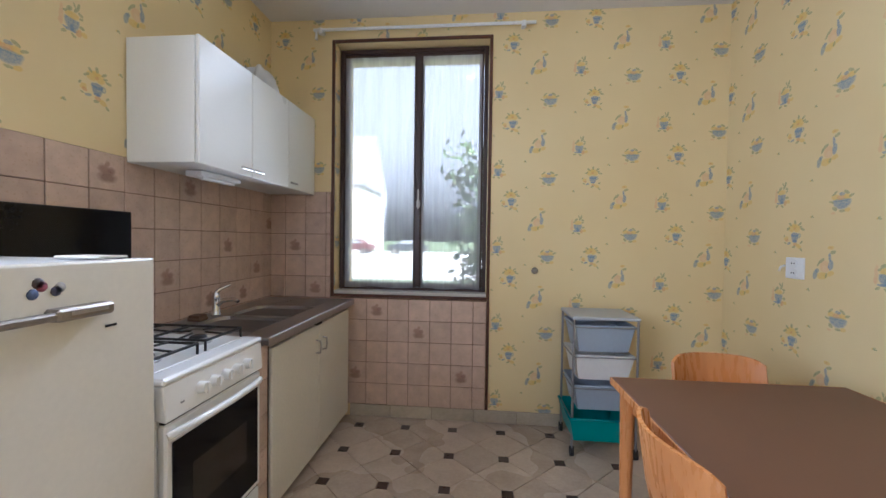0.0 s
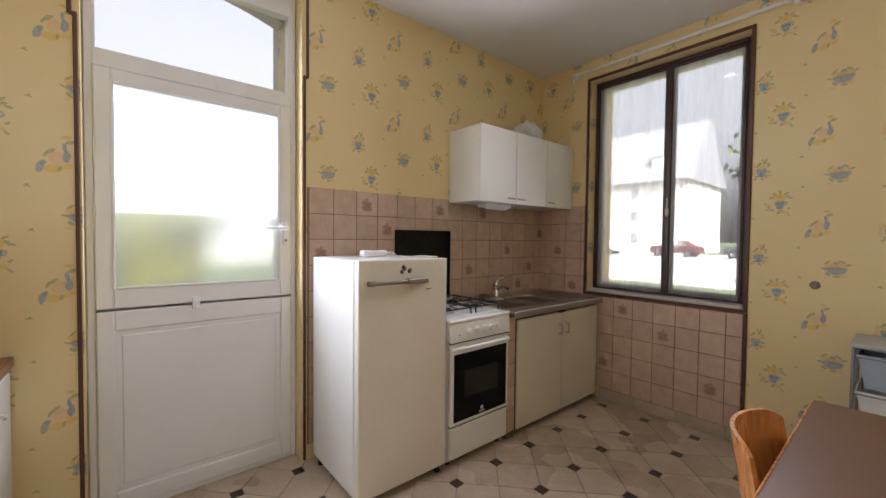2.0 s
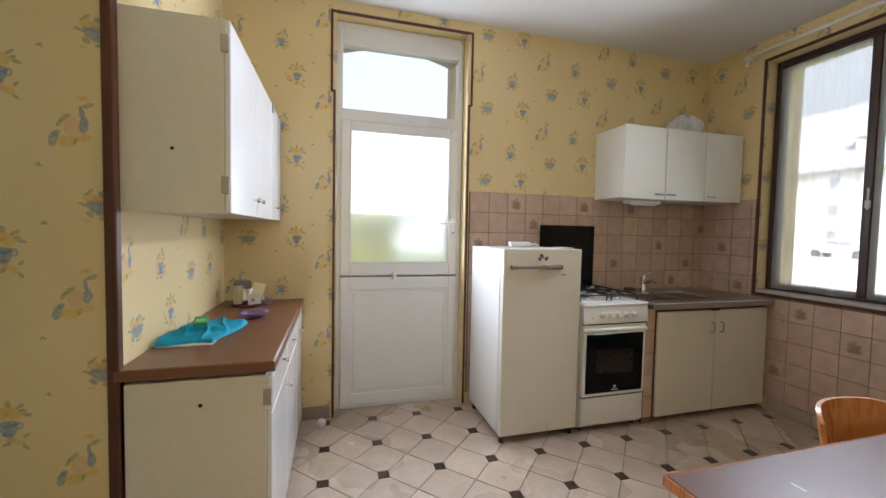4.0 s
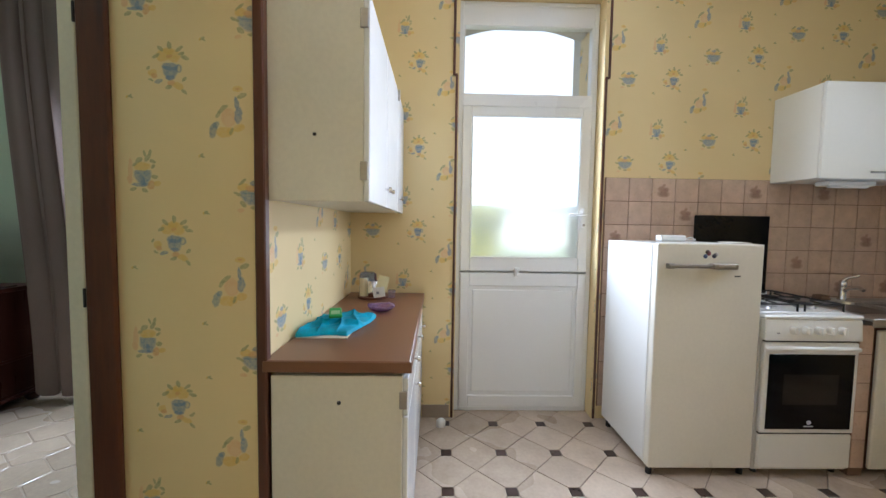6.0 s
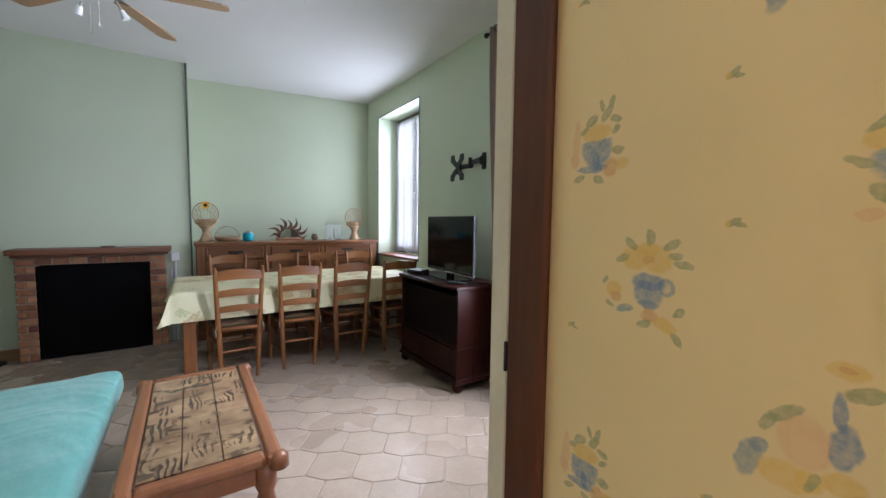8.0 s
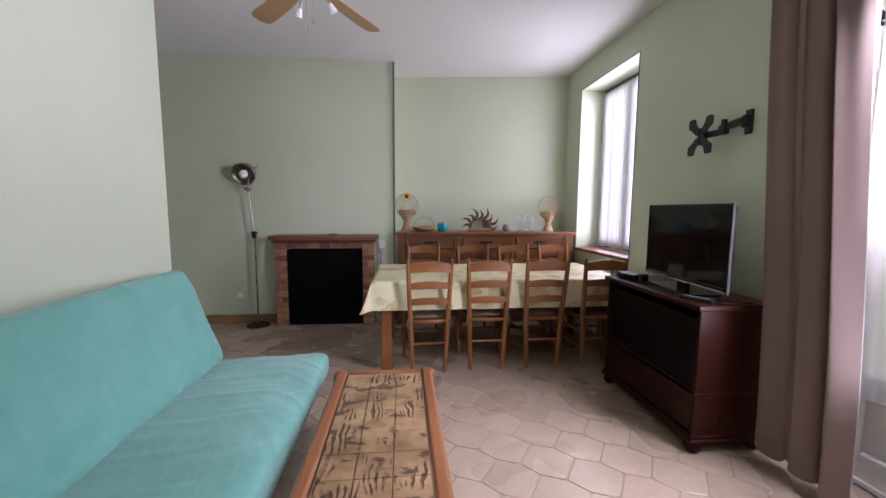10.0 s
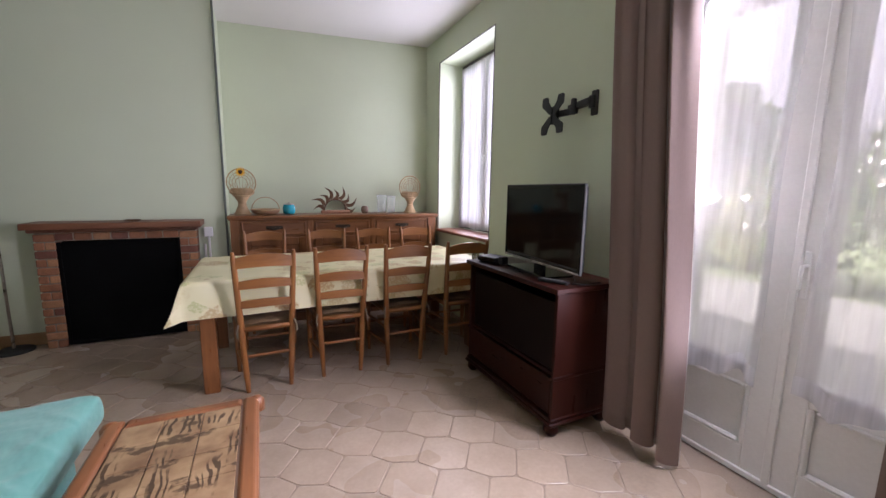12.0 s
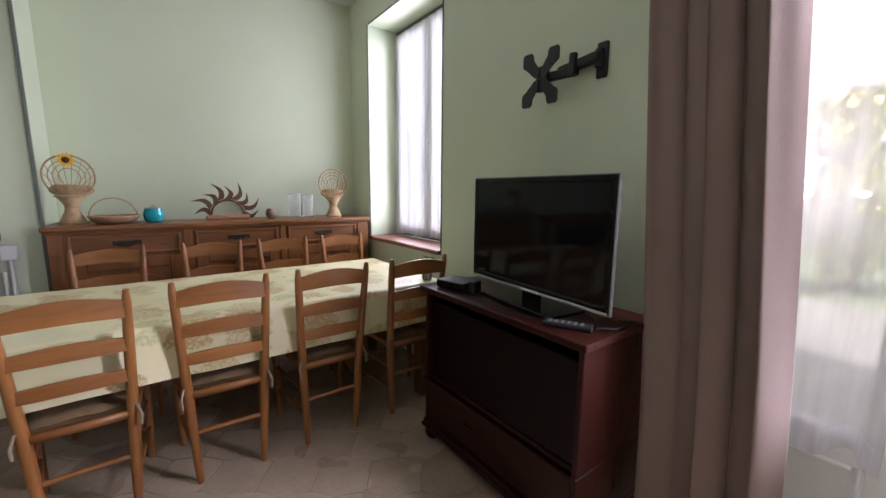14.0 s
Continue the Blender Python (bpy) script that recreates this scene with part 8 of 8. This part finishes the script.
# living room: staggered six-sided stone tiles
HW, HH, HD, TURN_L = 0.242, 0.225, 0.014, -35.7
HEX = [(-HW / 2, HH / 2 - HD), (-HW / 2, -HH / 2 + HD), (0, -HH / 2 - HD), (HW / 2, -HH / 2 + HD), (HW / 2, HH / 2 - HD), (0, HH / 2 + HD)]


def hex_mesh(seed, name):
    rs = random.Random(seed)
    pts = []
    for k in range(6):
        a, b = HEX[k], HEX[(k + 1) % 6]
        for t in (0.08, 0.36, 0.64, 0.92):
            x, y = a[0] + (b[0] - a[0]) * t, a[1] + (b[1] - a[1]) * t
            s = 1 - 0.022 - rs.uniform(0, 0.012)
            pts.append((x * s, y * s))
    n = len(pts)
    vs = [(x, y, -0.008) for x, y in pts] + [(x, y, -0.0016) for x, y in pts] + [(x * 0.975, y * 0.975, 0.0) for x, y in pts]
    fs = [tuple(range(2 * n, 3 * n))]
    for a in (0, n):
        fs += [(a + i, a + (i + 1) % n, a + n + (i + 1) % n, a + n + i) for i in range(n)]
    return vs, fs


HEXES = [hex_mesh(s, "paver") for s in range(4)]
HMESH = [M().add(*h).mesh("paver", L_TILE) for h in HEXES]
ROT = Matrix.Rotation(radians(TURN_L), 4, "Z")
rest = M()
count = 0
cells = []
for i in range(-40, 41):
    for j in range(-40, 41):
        p = ROT @ Vector(((i + 0.5 * (j % 2)) * HW, j * HH, 0)) + Vector((0.05, -3.7, 0))
        if (LX0 - 0.1 < p.x < LX1 + 0.05 and -6.5 < p.y < LY1 - 0.05) or (LX1 <= p.x < LX2 and -6.2 < p.y < -4.2):
            cells.append(p)
cells.sort(key=lambda p: (p - Vector((-0.5, -3.3, 0))).length)
for n_, p in enumerate(cells):
    m = Matrix.Translation(p + Vector((0, 0, rp.uniform(-0.001, 0.0005)))) @ Matrix.Rotation(radians(TURN_L + rp.choice((0, 180))), 4, "Z")
    k = rp.randrange(4)
    if n_ < 300:
        piece("paver", HMESH[k], floor_l, m)
    else:
        vs, fs = HEXES[k]
        rest.add([m @ Vector(v) for v in vs], fs)
far = new("far_pavers", rest.mesh("far_pavers", L_TILE))
far.parent = floor_l
tagged(far, "beige stone floor tiles", kind="stuff")

# glazed wall tiles of the kitchen
PT = 0.154
TW_ = M().box(-PT / 2 + 0.0018, PT / 2 - 0.0018, -PT / 2 + 0.0018, PT / 2 - 0.0018, 0.0, 0.006, 0.002)
WT, WTD = TW_.mesh("wall_tile", WALL_TILE), TW_.mesh("wall_tile", DECOR_TILE)
TOPZ = 1.63
part("tile_bed", M().box(KX0, KX0 + 0.004, 0.585, KY1, 0.09, TOPZ), GROUT, wall_kw, "brown tile grout")
part("tile_bed", M().box(KX0 + 0.004, WX0 - 0.026, KY1 - 0.004, KY1, 0.09, TOPZ).box(WX0 - 0.026, WX1 + 0.003, KY1 - 0.004, KY1, 0.09, WZ0 - 0.036), GROUT, wall_kn, "brown tile grout")
DECOR_W = {(2, 0), (6, 0), (0, 2), (11, 2), (8, 3), (13, 3), (3, 1), (12, 4), (9, 0), (10, 4), (14, 1), (5, 3)}
RW = Matrix(((0, 0, 1, 0), (1, 0, 0, 0), (0, 1, 0, 0), (0, 0, 0, 1)))
for c in range(15):
    for r in range(10):
        y = 0.592 + PT * (c + 0.5)
        z = TOPZ - PT * (r + 0.5)
        if y > KY1 - 0.03 or (r > 5 and c > 0):
            continue
        piece("wall_tile", WTD if (c, r) in DECOR_W else WT, wall_kw, Matrix.Translation((KX0 + 0.003 + rp.uniform(0, 0.0008), y, z)) @ RW)
RN = Matrix(((1, 0, 0, 0), (0, 0, -1, 0), (0, 1, 0, 0), (0, 0, 0, 1)))
DECOR_N = {(1, 2), (7, 6), (4, 8), (9, 8), (2, 4), (5, 5)}
EDGE = {}


def cut_tile(w, h):
    key = (round(w, 3), round(h, 3))
    if key not in EDGE:
        EDGE[key] = M().box(-w / 2 + 0.0018, w / 2 - 0.0018, -h / 2 + 0.0018, h / 2 - 0.0018, 0.0, 0.006, 0.002).mesh("wall_tile", WALL_TILE)
    return EDGE[key]


for c in range(11):
    for r in range(10):
        x0, x1 = -1.333 + PT * c, -1.333 + PT * (c + 1)
        z1, z0 = TOPZ - PT * r, TOPZ - PT * (r + 1)
        lim = WX0 - 0.026 if z1 > WZ0 - 0.02 else WX1 + 0.003
        x0, x1 = max(x0, KX0 + 0.008), min(x1, lim)
        if x1 - x0 < 0.02 or (x0 < -0.72 and x1 < -0.66 and r > 5):
            continue
        whole = abs(x1 - x0 - PT) < 0.002 and abs(z1 - z0 - PT) < 0.002
        mesh = (WTD if (c, r) in DECOR_N else WT) if whole else cut_tile(x1 - x0, z1 - z0)
        piece("wall_tile", mesh, wall_kn, Matrix.Translation(((x0 + x1) / 2, KY1 - 0.003 - rp.uniform(0, 0.0008), (z0 + z1) / 2)) @ RN)
pier = bpy.data.objects["wall_pier"]
for r in range(5):
    mesh = cut_tile(0.076, PT)
    piece("wall_tile", mesh, pier, Matrix.Translation((-0.70, 1.73, 0.815 - PT * (r + 0.5))) @ RW)

# stone skirting
skirt = structure("baseboard_kitchen", M().box(-0.68, KX1 - 0.001, KY1 - 0.006, KY1, 0.0, 0.088).box(KX1 - 0.006, KX1, KY0, KY1 - 0.006, 0.0, 0.088).box(KX0, KX0 + 0.006, -0.60, DY0 - 0.012, 0.0, 0.088), F_GROUT, "pale stone skirting along the kitchen walls", "baseboard")
SKM = M().box(-0.148, 0.148, -0.043, 0.043, 0.0, 0.008, 0.003).mesh("skirting_tile", SKIRT_TILE)
x = -0.68 + 0.15
while x < KX1 - 0.1:
    piece("skirting_tile", SKM, skirt, Matrix.Translation((x, KY1 - 0.005, 0.045)) @ RN)
    x += 0.30
RE = Matrix(((0, 0, -1, 0), (1, 0, 0, 0), (0, 1, 0, 0), (0, 0, 0, 1)))
y = KY1 - 0.17
while y > KY0 + 0.1:
    piece("skirting_tile", SKM, skirt, Matrix.Translation((KX1 - 0.005, y, 0.045)) @ RE)
    y -= 0.30
